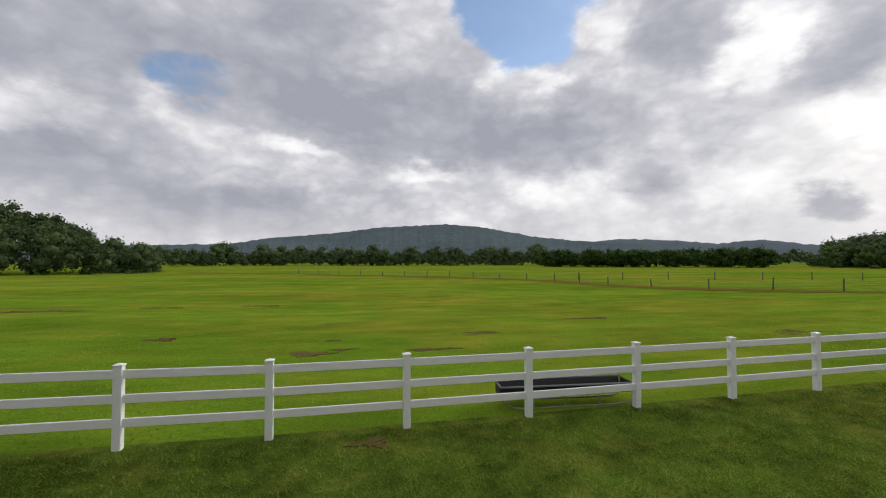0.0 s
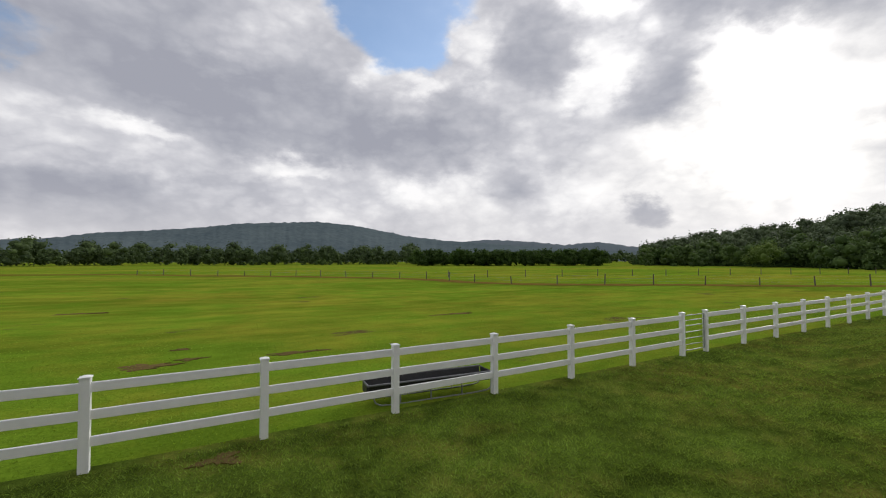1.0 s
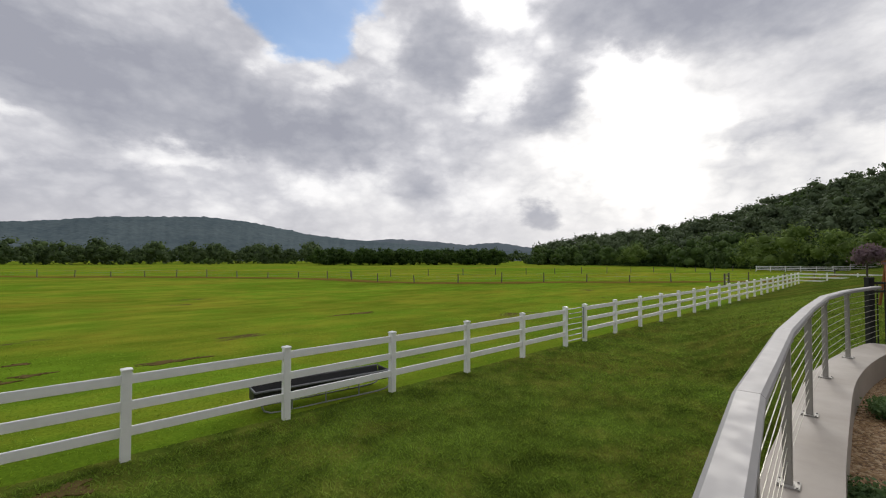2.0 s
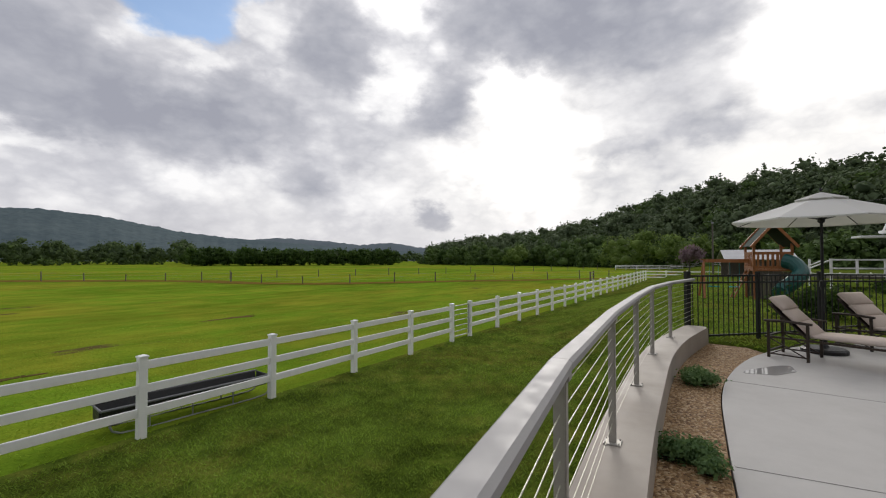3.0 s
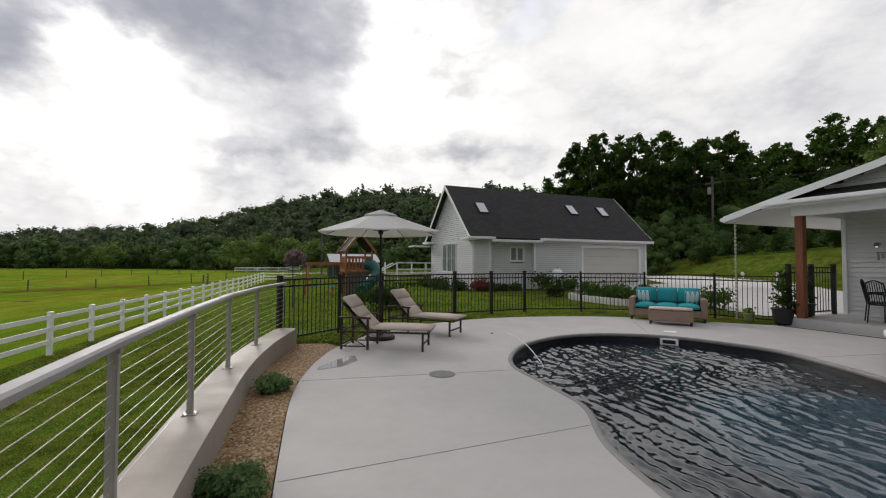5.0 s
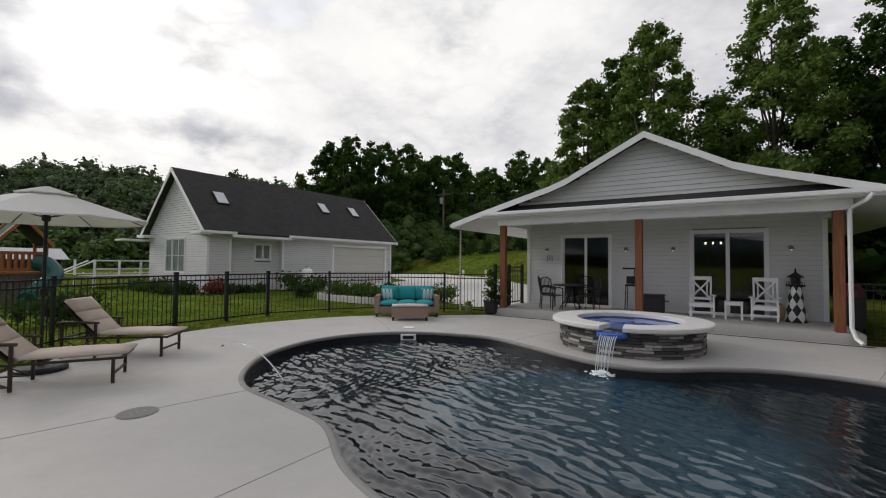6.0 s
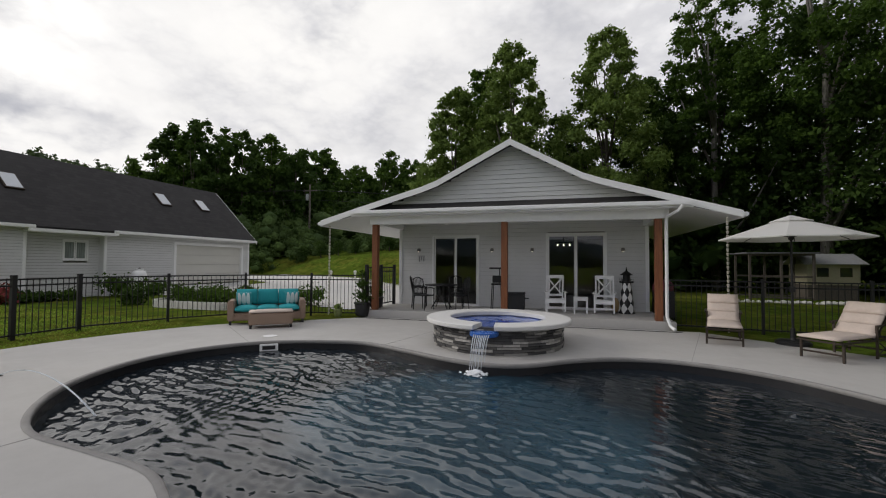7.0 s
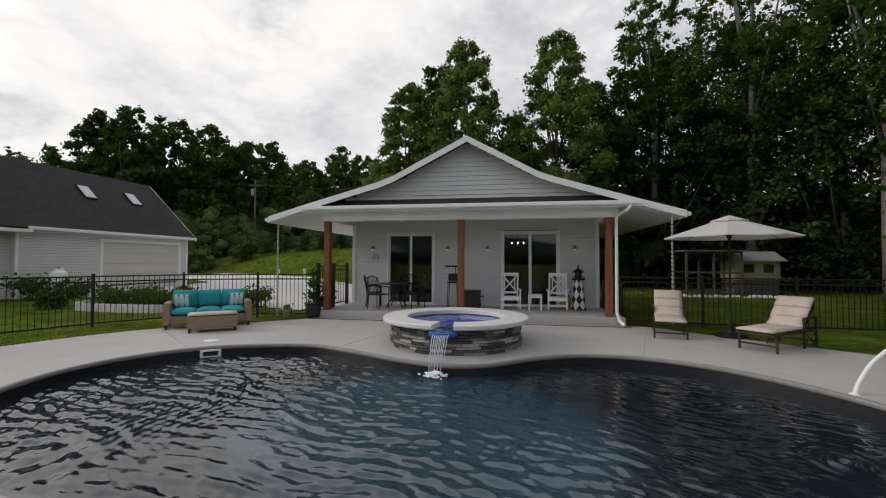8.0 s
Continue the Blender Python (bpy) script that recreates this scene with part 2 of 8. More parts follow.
def blade_material(name, dark, light, straw, scale):
    a = Mat(name, dark, 0.7)
    v = a.vary()
    green = a.ramp(v, (0.0, dark), (0.6, light), (1.0, tuple(c * 1.2 for c in light)))
    f = a.ramp(a.mix(0.5, a.noise(scale, 5, 0.6, stretch=(1, 0.6, 1)), a.noise(scale * 4, 4)), (0.49, 0.0), (0.66, 0.6))
    shade = a.ramp(a.mix(0.45, a.noise(scale * 1.7, 5, 0.7), a.noise(scale * 8, 4, 0.65)), (0.38, 0.34), (0.60, 1.05))
    a.colour(a.mix(1.0, a.mix(f, green, straw), shade, "MULTIPLY"))
    a.p.inputs["Specular IOR Level"].default_value = 0.1
    tr = a.nt.nodes.new("ShaderNodeBsdfTranslucent")
    tr.inputs[0].default_value = (light[0] * 1.2, light[1] * 1.2, light[2], 1)
    ms = a.nt.nodes.new("ShaderNodeMixShader")
    ms.inputs[0].default_value = 0.35
    a.link(a.p.outputs[0], ms.inputs[1])
    a.link(tr.outputs[0], ms.inputs[2])
    a.link(ms.outputs[0], a.nt.nodes["Material Output"].inputs[0])
    return a.m


def concrete_material(name, tone, stain=0.16, shine=0.5):
    a = Mat(name, tone, 0.75)
    n = a.mix(0.5, a.noise(0.7, 6, 0.6), a.noise(6, 6, 0.65))
    a.colour(a.ramp(n, (0.3, tuple(c * (1 - stain) for c in tone)), (0.55, tone), (0.75, tuple(min(1, c * (1 + stain * 0.6)) for c in tone))))
    a.roughness(a.ramp(a.noise(1.1, 5), (0.35, 0.5), (0.65, 0.85)))
    a.bump(a.noise(160, 3), 0.12, 0.003)
    a.p.inputs["Specular IOR Level"].default_value = shine
    return a.m


def pebble_material():
    a = Mat("pea_gravel", rough=0.8)
    cell = a.voronoi(46, "Color")
    sepn = a.nt.nodes.new("ShaderNodeSeparateColor")
    a.link(cell, sepn.inputs[0])
    a.colour(a.ramp(sepn.outputs[0], (0.0, (0.11, 0.055, 0.022)), (0.35, (0.25, 0.145, 0.060)), (0.7, (0.35, 0.22, 0.105)), (1.0, (0.47, 0.35, 0.215))))
    a.bump(a.math("SUBTRACT", 1.0, a.voronoi(46)), 1.0, 0.02)
    return a.m


def wood_material(name, dark, light):
    a = Mat(name, dark, 0.55)
    g = a.noise(5, 6, 0.6, at=a.co, stretch=(9, 9, 0.6), distort=0.6)
    a.colour(a.ramp(g, (0.3, dark), (0.7, light)))
    a.bump(g, 0.15, 0.004)
    return a.m


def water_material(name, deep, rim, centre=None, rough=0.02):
    """Water over plaster: blue inside an oval centre, the rim colour outside it."""
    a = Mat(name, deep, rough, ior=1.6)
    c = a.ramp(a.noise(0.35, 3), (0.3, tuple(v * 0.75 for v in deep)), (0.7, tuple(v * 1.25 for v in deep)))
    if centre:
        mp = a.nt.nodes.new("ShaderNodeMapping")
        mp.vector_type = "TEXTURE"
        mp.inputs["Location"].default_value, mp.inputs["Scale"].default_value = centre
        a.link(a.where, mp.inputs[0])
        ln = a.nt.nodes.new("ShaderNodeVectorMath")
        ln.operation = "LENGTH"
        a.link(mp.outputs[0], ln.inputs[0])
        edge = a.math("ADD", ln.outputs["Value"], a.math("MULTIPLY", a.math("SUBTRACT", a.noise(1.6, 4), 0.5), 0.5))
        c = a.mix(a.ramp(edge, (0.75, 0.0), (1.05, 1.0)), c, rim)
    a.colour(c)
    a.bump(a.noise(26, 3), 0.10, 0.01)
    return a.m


def curtain_reflect_glass():
    a = Mat("curtain_reflection_glass", (0.22, 0.25, 0.24), 0.06)
    # pane colour holds the pasture's green reflection as well as pale curtains
    a.colour(a.ramp(a.noise(3, 4, at=a.co, stretch=(6, 1, 0.3)), (0.35, (0.14, 0.165, 0.15)), (0.65, (0.34, 0.37, 0.36))))
    return a.m


def glass_material():
    a = Mat("window_glass", (0.02, 0.025, 0.03), 0.03)
    a.p.inputs["Specular IOR Level"].default_value = 0.8
    return a.m


def clear_glass():
    a = Mat("clear_glass", (0.85, 0.88, 0.88), 0.0)
    a.p.inputs["Transmission Weight"].default_value = 1.0
    return a.m


CLEAR = clear_glass()
CURTAIN_REFLECT = curtain_reflect_glass()
GRASS, PASTURE = lawn_material(), field_material()
DECK = concrete_material("deck_concrete", (0.46, 0.445, 0.425), 0.08)
WALLCON = concrete_material("wall_concrete", (0.385, 0.342, 0.295), 0.14)
DRIVE = concrete_material("driveway_concrete", (0.62, 0.60, 0.57), 0.1)
GRAVEL = pebble_material()
EARTH = concrete_material("bare_earth", (0.145, 0.105, 0.042), 0.5, 0.0)
DRYTRACK = concrete_material("dry_grass_track", (0.17, 0.12, 0.028), 0.45, 0.0)
VINYL = simple("white_vinyl", (0.86, 0.86, 0.86), 0.4, spread=0.04, bump=0.03)
ALU = simple("satin_aluminium", (0.37, 0.36, 0.358), 0.62, 0.1, 0.06, 6, 0.0)
ALUPOST = simple("grey_aluminium", (0.36, 0.34, 0.31), 0.5, 0.25, 0.1, 30, 0.05)
STEEL = simple("steel_cable", (0.46, 0.44, 0.37), 0.45, 0.3, 0.08, 40, 0)
BLACK = simple("black_metal", (0.016, 0.016, 0.017), 0.45, 0.2, 0.2, 20, 0.03)
SIDING = simple("white_siding", (0.61, 0.61, 0.61), 0.5, spread=0.05, scale=3, bump=0.03)
TRIM = simple("white_trim", (0.80, 0.80, 0.80), 0.42, spread=0.04, bump=0.02)
SOFFIT = simple("white_soffit", (0.76, 0.76, 0.76), 0.6, spread=0.04, bump=0.02)
CEDAR = wood_material("stained_cedar", (0.13, 0.043, 0.016), (0.27, 0.10, 0.04))
PLAYWOOD = wood_material("orange_redwood", (0.22, 0.075, 0.025), (0.40, 0.16, 0.06))
GREYWOOD = wood_material("weathered_wood", (0.06, 0.05, 0.04), (0.15, 0.13, 0.11))
BARK = wood_material("bark", (0.035, 0.028, 0.022), (0.11, 0.09, 0.07))
PALEBARK = wood_material("pale_bark", (0.05, 0.045, 0.038), (0.26, 0.24, 0.21))
GLASS = glass_material()
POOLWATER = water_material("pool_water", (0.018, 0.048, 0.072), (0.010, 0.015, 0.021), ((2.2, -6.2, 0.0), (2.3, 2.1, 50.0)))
SPAWATER = water_material("spa_water", (0.03, 0.09, 0.40), (0.03, 0.09, 0.40))
PLASTER = simple("dark_pool_plaster", (0.010, 0.010, 0.012), 0.5, spread=0.3)
RUBBER = simple("black_plastic", (0.02, 0.02, 0.022), 0.55, spread=0.2)
CUSHION = simple("sand_cushion_fabric", (0.56, 0.47, 0.41), 0.9, spread=0.08, scale=25, bump=0.2)
TEAL = simple("teal_fabric", (0.03, 0.33, 0.36), 0.9, spread=0.12, scale=25, bump=0.2)
CANVAS = leaf_material("white_canvas", (0.72, 0.71, 0.70), (0.76, 0.75, 0.74), 0.9, 0.4)
BRONZE = simple("dark_bronze_metal", (0.05, 0.038, 0.030), 0.45, 0.5, 0.15, 20, 0.03)
PAINTWHITE = simple("white_painted_wood", (0.80, 0.80, 0.80), 0.45, spread=0.04, bump=0.04)
GREENPLASTIC = simple("dark_green_plastic", (0.008, 0.075, 0.068), 0.35, spread=0.1, bump=0)
STONEEDGE = simple("white_edging_stone", (0.62, 0.60, 0.56), 0.8, spread=0.12, scale=12, bump=0.4)
LEAF_MID = leaf_material("leaves_mid", (0.028, 0.052, 0.012), (0.085, 0.145, 0.026))
LEAF_DARK = leaf_material("leaves_dark", (0.02, 0.04, 0.011), (0.062, 0.105, 0.024))
LEAF_LIGHT = leaf_material("leaves_light", (0.075, 0.115, 0.030), (0.175, 0.24, 0.065))
LEAF_BLUE = leaf_material("juniper", (0.06, 0.11, 0.045), (0.19, 0.28, 0.12), thin=0.2)
# far foliage, its colour lightened to carry the distance haze
LEAF_HAZE = leaf_material("haze_tinted_leaves", (0.040, 0.062, 0.030), (0.095, 0.135, 0.05), thin=0.15)


# hillside foliage, greyed and lifted in colour to stand for haze
LEAF_HILL_HAZE = leaf_material("haze_tinted_hill_leaves", (0.062, 0.086, 0.048), (0.12, 0.158, 0.078), thin=0.1, spread=0.07)
LEAF_FOOT = leaf_material("foot_leaves", (0.048, 0.080, 0.028), (0.098, 0.150, 0.040), thin=0.1, spread=0.07)
BLADES = blade_material("grass_blades", (0.125, 0.205, 0.024), (0.22, 0.325, 0.044), (0.33, 0.29, 0.075), 0.33)
FIELDBLADES = blade_material("pasture_blades", (0.155, 0.25, 0.018), (0.25, 0.37, 0.036), (0.32, 0.31, 0.045), 0.12)


def shingle_material():
    a = Mat("dark_shingles", rough=0.9)
    b = a.nt.nodes.new("ShaderNodeTexBrick")
    a.link(a.co, b.inputs["Vector"])
    b.inputs["Scale"].default_value = 1.0
    b.inputs["Brick Width"].default_value, b.inputs["Row Height"].default_value = 0.33, 0.14
    b.inputs["Mortar Size"].default_value = 0.006
    b.inputs["Color1"].default_value, b.inputs["Color2"].default_value = (0.020, 0.019, 0.020, 1), (0.034, 0.032, 0.033, 1)
    b.inputs["Mortar"].default_value = (0.010, 0.010, 0.011, 1)
    a.colour(a.mix(a.ramp(a.noise(0.6, 5), (0.3, 0.0), (0.7, 0.5)), b.outputs[0], (0.042, 0.040, 0.040)))
    a.bump(a.mix(0.5, b.outputs["Fac"], a.noise(90, 2)), 0.4, 0.01)
    return a.m


SHINGLE = shingle_material()


# ---------- builders ----------
def finish(bm, name, material, smooth=False):
    me = bpy.data.meshes.new(name)
    bm.normal_update()
    bm.to_mesh(me)
    bm.free()
    me.materials.append(material)
    if smooth:
        me.shade_smooth()
    return me


def part(name, bm, material, parent, label="", smooth=False):
    """One mesh object under a thing or a part; bm may be a bmesh or a finished mesh."""
    me = bm if isinstance(bm, bpy.types.Mesh) else finish(bm, name, material, smooth)
    ob = new(name, me)
    ob.parent = parent
    return tagged(ob, label) if label else ob


def thing(name, m, label, category, group="", kind=""):
    ob = new(name)
    ob.matrix_basis = m
    ob.empty_display_size = 0.1
    return tagged(ob, label, category, group, kind)


def solid(name, bm, material, label, category, kind="", smooth=False, m=None):
    ob = new(name, finish(bm, name, material, smooth))
    if m is not None:
        ob.matrix_basis = m
    return tagged(ob, label, category, kind=kind)


def box(bm, a, b, bevel=0.0, m=None):
    """A box between two corners, with rounded edges where asked."""
    lo, hi = [min(p, q) for p, q in zip(a, b)], [max(p, q) for p, q in zip(a, b)]
    vs = [bm.verts.new((x, y, z)) for x in (lo[0], hi[0]) for y in (lo[1], hi[1]) for z in (lo[2], hi[2])]
    fs = [bm.faces.new([vs[i] for i in f]) for f in ((0, 1, 3, 2), (4, 6, 7, 5), (0, 4, 5, 1), (2, 3, 7, 6), (0, 2, 6, 4), (1, 5, 7, 3))]
    if m is not None:
        bmesh.ops.transform(bm, matrix=m, verts=vs)
    if bevel:
        es = {e for f in fs for e in f.edges}
        bmesh.ops.bevel(bm, geom=list(es), offset=bevel, segments=2, affect="EDGES", clamp_overlap=True)
    return vs


def boxed(a, b, bevel=0.0, m=None):
    bm = bmesh.new()
    box(bm, a, b, bevel, m)
    return bm


def sweep(bm, pts, r, n=8, closed_ends=True):
    """A round bar along points; r is one radius or one for each point."""
    pts = [Vector(p) for p in pts]
    rs = r if isinstance(r, (list, tuple)) else [r] * len(pts)
    rings, side = [], None
    for i, p in enumerate(pts):
        d = (pts[min(i + 1, len(pts) - 1)] - pts[max(i - 1, 0)]).normalized()
        if side is None:
            side = d.cross(Vector((0, 0, 1)) if abs(d.z) < 0.95 else Vector((1, 0, 0))).normalized()
        side = (side - d * side.dot(d)).normalized()
        other = d.cross(side)
        rings.append([bm.verts.new(p + (side * math.cos(2 * math.pi * k / n) + other * math.sin(2 * math.pi * k / n)) * rs[i]) for k in range(n)])
    for a, b in zip(rings, rings[1:]):
        for k in range(n):
            bm.faces.new((a[k], a[(k + 1) % n], b[(k + 1) % n], b[k]))
    if closed_ends:
        bm.faces.new(rings[0][::-1])
        bm.faces.new(rings[-1])


def bar(pts, r, n=8):
    bm = bmesh.new()
    sweep(bm, pts, r, n)
    return bm


def lathe(bm, profile, n=24, m=None, caps=True):
    rings = [[bm.verts.new((r * math.cos(2 * math.pi * k / n), r * math.sin(2 * math.pi * k / n), z)) for k in range(n)] for r, z in profile]
    for a, b in zip(rings, rings[1:]):
        for k in range(n):
            bm.faces.new((a[k], a[(k + 1) % n], b[(k + 1) % n], b[k]))
    if caps:
        bm.faces.new(rings[0][::-1])
        bm.faces.new(rings[-1])
    if m is not None:
        bmesh.ops.transform(bm, matrix=m, verts=[v for r in rings for v in r])


def turned(profile, n=24, m=None, caps=True):
    bm = bmesh.new()
    lathe(bm, profile, n, m, caps)
    return bm


def prism(bm, outline, z0, z1):
    """A slab with an outline (x, y), between two heights."""
    lo, hi = [bm.verts.new((x, y, z0)) for x, y in outline], [bm.verts.new((x, y, z1)) for x, y in outline]
    n = len(outline)
    for k in range(n):
        bm.faces.new((lo[k], lo[(k + 1) % n], hi[(k + 1) % n], hi[k]))
    bm.faces.new(hi)
    bm.faces.new(lo[::-1])
    return hi


def curve(points, n=6, closed=False):
    """Points on a smooth line through the given ones."""
    p = [Vector(q) for q in points]
    out, last = [], len(p) if closed else len(p) - 1
    for i in range(last):
        a, b, c, d = (p[(i + k) % len(p)] for k in (-1, 0, 1, 2)) if closed else (p[max(i - 1, 0)], p[i], p[i + 1], p[min(i + 2, len(p) - 1)])
        for k in range(n):
            t = k / n
            out.append(0.5 * (2 * b + (c - a) * t + (2 * a - 5 * b + 4 * c - d) * t * t + (3 * b - a - 3 * c + d) * t ** 3))
    if not closed:
        out.append(p[-1])
    return out


def inside(x, y, poly):
    hit = False
    for (x0, y0), (x1, y1) in zip(poly, poly[1:] + poly[:1]):
        if (y0 > y) != (y1 > y) and x < (x1 - x0) * (y - y0) / (y1 - y0) + x0:
            hit = not hit
    return hit


def offset(line, d):
    """A line (x, y) moved d to its left."""
    out = []
    for i, p in enumerate(line):
        a, b = Vector(line[max(i - 1, 0)][:2]), Vector(line[min(i + 1, len(line) - 1)][:2])
        t = (b - a).normalized()
        out.append((p[0] - t.y * d, p[1] + t.x * d))
    return out


BUILD = pose(0, 0, 0, 0, 0, 8)  # the buildings stand 8 degrees off the pasture fence


def built(x, y, z=0.0, turn=0.0):
    return BUILD @ pose(x, y, z, 0, 0, turn)


# ---------- ground ----------
RAIL_LINE = [(-6.8, -1.42), (-5.3, -1.08), (-3.8, -0.80), (-2.3, -0.545), (-0.8, -0.32), (0.66, -0.105), (2.2, 0.03), (3.7, 0.10), (5.27, 0.14), (6.72, 0.05), (8.3, -0.2)]
DECK_NORTH = [(-7.2, -2.2), (-3.0, -1.35), (0.0, -0.86), (2.2, -0.68), (3.6, -0.62), (4.8, -0.60), (5.8, -0.68), (6.9, -0.90), (7.8, -1.22)]
DECK_EAST = [(8.7, -1.75), (9.6, -2.75), (10.35, -3.95), (10.75, -5.3), (10.75, -6.8), (10.4, -8.4), (9.7, -9.65), (8.7, -10.7), (7.9, -11.6)]
DECK_SOUTH = [(-0.9, -13.25), (-2.26, -12.27), (-3.9, -11.23), (-6.5, -9.4), (-8.5, -6.5), (-8.6, -3.5)]
deck_edge = [tuple(p) for p in curve(DECK_NORTH + DECK_EAST, 5)] + [(7.65, -12.02), (-0.2, -13.12)] + [tuple(p) for p in curve(DECK_SOUTH, 5)]
POOL = [(2.07, -3.16), (2.9, -3.3), (3.75, -3.66), (4.6, -3.68), (5.6, -3.68), (6.5, -4.1), (7.3, -4.85), (7.78, -5.9), (7.74, -6.95), (7.2, -7.9), (6.3, -8.45), (5.4, -8.7), (4.3, -8.42),
        (3.4, -8.14), (2.6, -8.05), (2.0, -8.3), (1.4, -8.94), (0.7, -9.42), (-0.15, -9.58), (-1.0, -9.38), (-1.75, -8.88), (-2.5, -7.95), (-3.1, -6.6), (-3.0, -5.1), (-2.2, -3.9), (-0.8, -3.2), (0.7, -3.02)]
pool_edge = [tuple(p) for p in curve(POOL, 5, True)]


def smooth(t):
    t = max(0.0, min(1.0, t))
    return t * t * (3 - 2 * t)


def ground_height(x, y):
    """Low pasture to the north, the pool terrace and house lot to the south, a bank between them east of the wall."""
    low = -1.43 + 0.02 * math.sin(x * 0.31) * math.cos(y * 0.27) + 0.0012 * max(0, x - 12)
    low = min(low + 0.02 * max(0, min(12, -2 - x)), -1.18)
    back = -y - 15 - 0.14 * (x - 8)
    top = -0.05 + 0.05 * noise.noise((x * 0.11, y * 0.11, 3.0)) * smooth((abs(x - 2) - 10) / 4) + 0.016 * max(0, min(back, 18)) * smooth((x - 4) / 6)
    if back > 18:
        top += (0.14 * min(back - 18, 60) + 1.3 * smooth((back - 18) / 6)) * smooth((x + 10) / 30)
    if -30 < x < 8.25 and y > -14:
        t = 1.0 if y > -0.30 + 0.16 * min(0, x) else 0.0
    else:
        t = smooth((y - 0.2) / (1.2 + 5.2 * smooth((x - 8.3) / 10) + 0.05 * max(0, x - 9)))
    z = top * (1 - t) + low * t
    if -9 < x < 11 and -13.5 < y < -0.4 and inside(x, y, deck_edge):
        z = -2.6 if min((x - a) ** 2 + (y - b) ** 2 for a, b in deck_edge) > 0.35 else z - 0.12
    elif -14 < x < 8.2 and -4.5 < y < 0.2 and t < 0.5:
        z = -1.0
    far = math.hypot(x, y)
    return z - 2.0 * smooth((far - 400) / 2000)


def spread_axis(lo, hi, step, reach, grow=1.22):
    out, s, v = list(np.arange(lo, hi + 1e-6, step)), step, hi
    while v < reach:
        s *= grow
        v += s
        out.append(v)
    s, v = step, lo
    while v > -reach:
        s *= grow
        v -= s
        out.insert(0, v)
    return out


def build_ground():
    xs, ys = spread_axis(-14, 44, 0.4, 3200), spread_axis(-46, 12, 0.4, 3200)
    co = [(x, y, ground_height(x, y)) for y in ys for x in xs]
    n = len(xs)
    faces, mats = [], []
    for j in range(len(ys) - 1):
        for i in range(n - 1):
            faces.append((j * n + i, j * n + i + 1, (j + 1) * n + i + 1, (j + 1) * n + i))
            mats.append(1 if ys[j] > 7.3 else 0)
    me = bpy.data.meshes.new("ground")
    me.from_pydata(co, [], faces)
    me.materials.append(GRASS)
    me.materials.append(PASTURE)
    me.polygons.foreach_set("material_index", mats)
    me.shade_smooth()
    tagged(new("ground", me), "mown lawn and wide green pasture with yellow drifts", "ground", kind="structure")


build_ground()


def build_deck():
    """The pool terrace: one concrete slab with a hole for the pool, and saw-cut joints."""
    bm = bmesh.new()
    outer = [bm.verts.new((x, y, 0)) for x, y in deck_edge]
    inner = [bm.verts.new((x, y, 0)) for x, y in pool_edge]
    edges = [bm.edges.new((r[k], r[(k + 1) % len(r)])) for r in (outer, inner) for k in range(len(r))]
    bmesh.ops.triangle_fill(bm, edges=edges, use_beauty=True)
    for f in bm.faces:
        if f.normal.z < 0:
            f.normal_flip()
    ex = bmesh.ops.extrude_face_region(bm, geom=list(bm.faces))
    bmesh.ops.translate(bm, vec=(0, 0, -0.16), verts=[v for v in ex["geom"] if isinstance(v, bmesh.types.BMVert)])
    bmesh.ops.recalc_face_normals(bm, faces=bm.faces)
    return solid("pavement", bm, DECK, "smooth pale grey concrete pool deck", "pavement", "structure")


deck = build_deck()


def joint(a, b):
    a, b = Vector((*a, 0)), Vector((*b, 0))
    d = b - a
    m = Matrix.Translation(a) @ pose(0, 0, 0, 0, 0, math.degrees(math.atan2(d.y, d.x)))
    bm = boxed((0, -0.004, -0.02), (d.length, 0.004, 0.0025), m=m)
    return part("joint", bm, DARKJOINT, deck)


DARKJOINT = simple("joint_sealant", (0.27, 0.26, 0.245), 0.9, bump=0)
for a, b in (((2.95, -0.66), (3.3, -3.42)), ((5.56, -0.66), (5.38, -3.68)), ((-0.36, -9.62), (-0.9, -13.1)), ((7.4, -7.7), (9.95, -9.2)), ((4.9, -8.6), (4.6, -12.5)), ((0.2, -0.85), (0.5, -3.0))):
    joint(a, b)


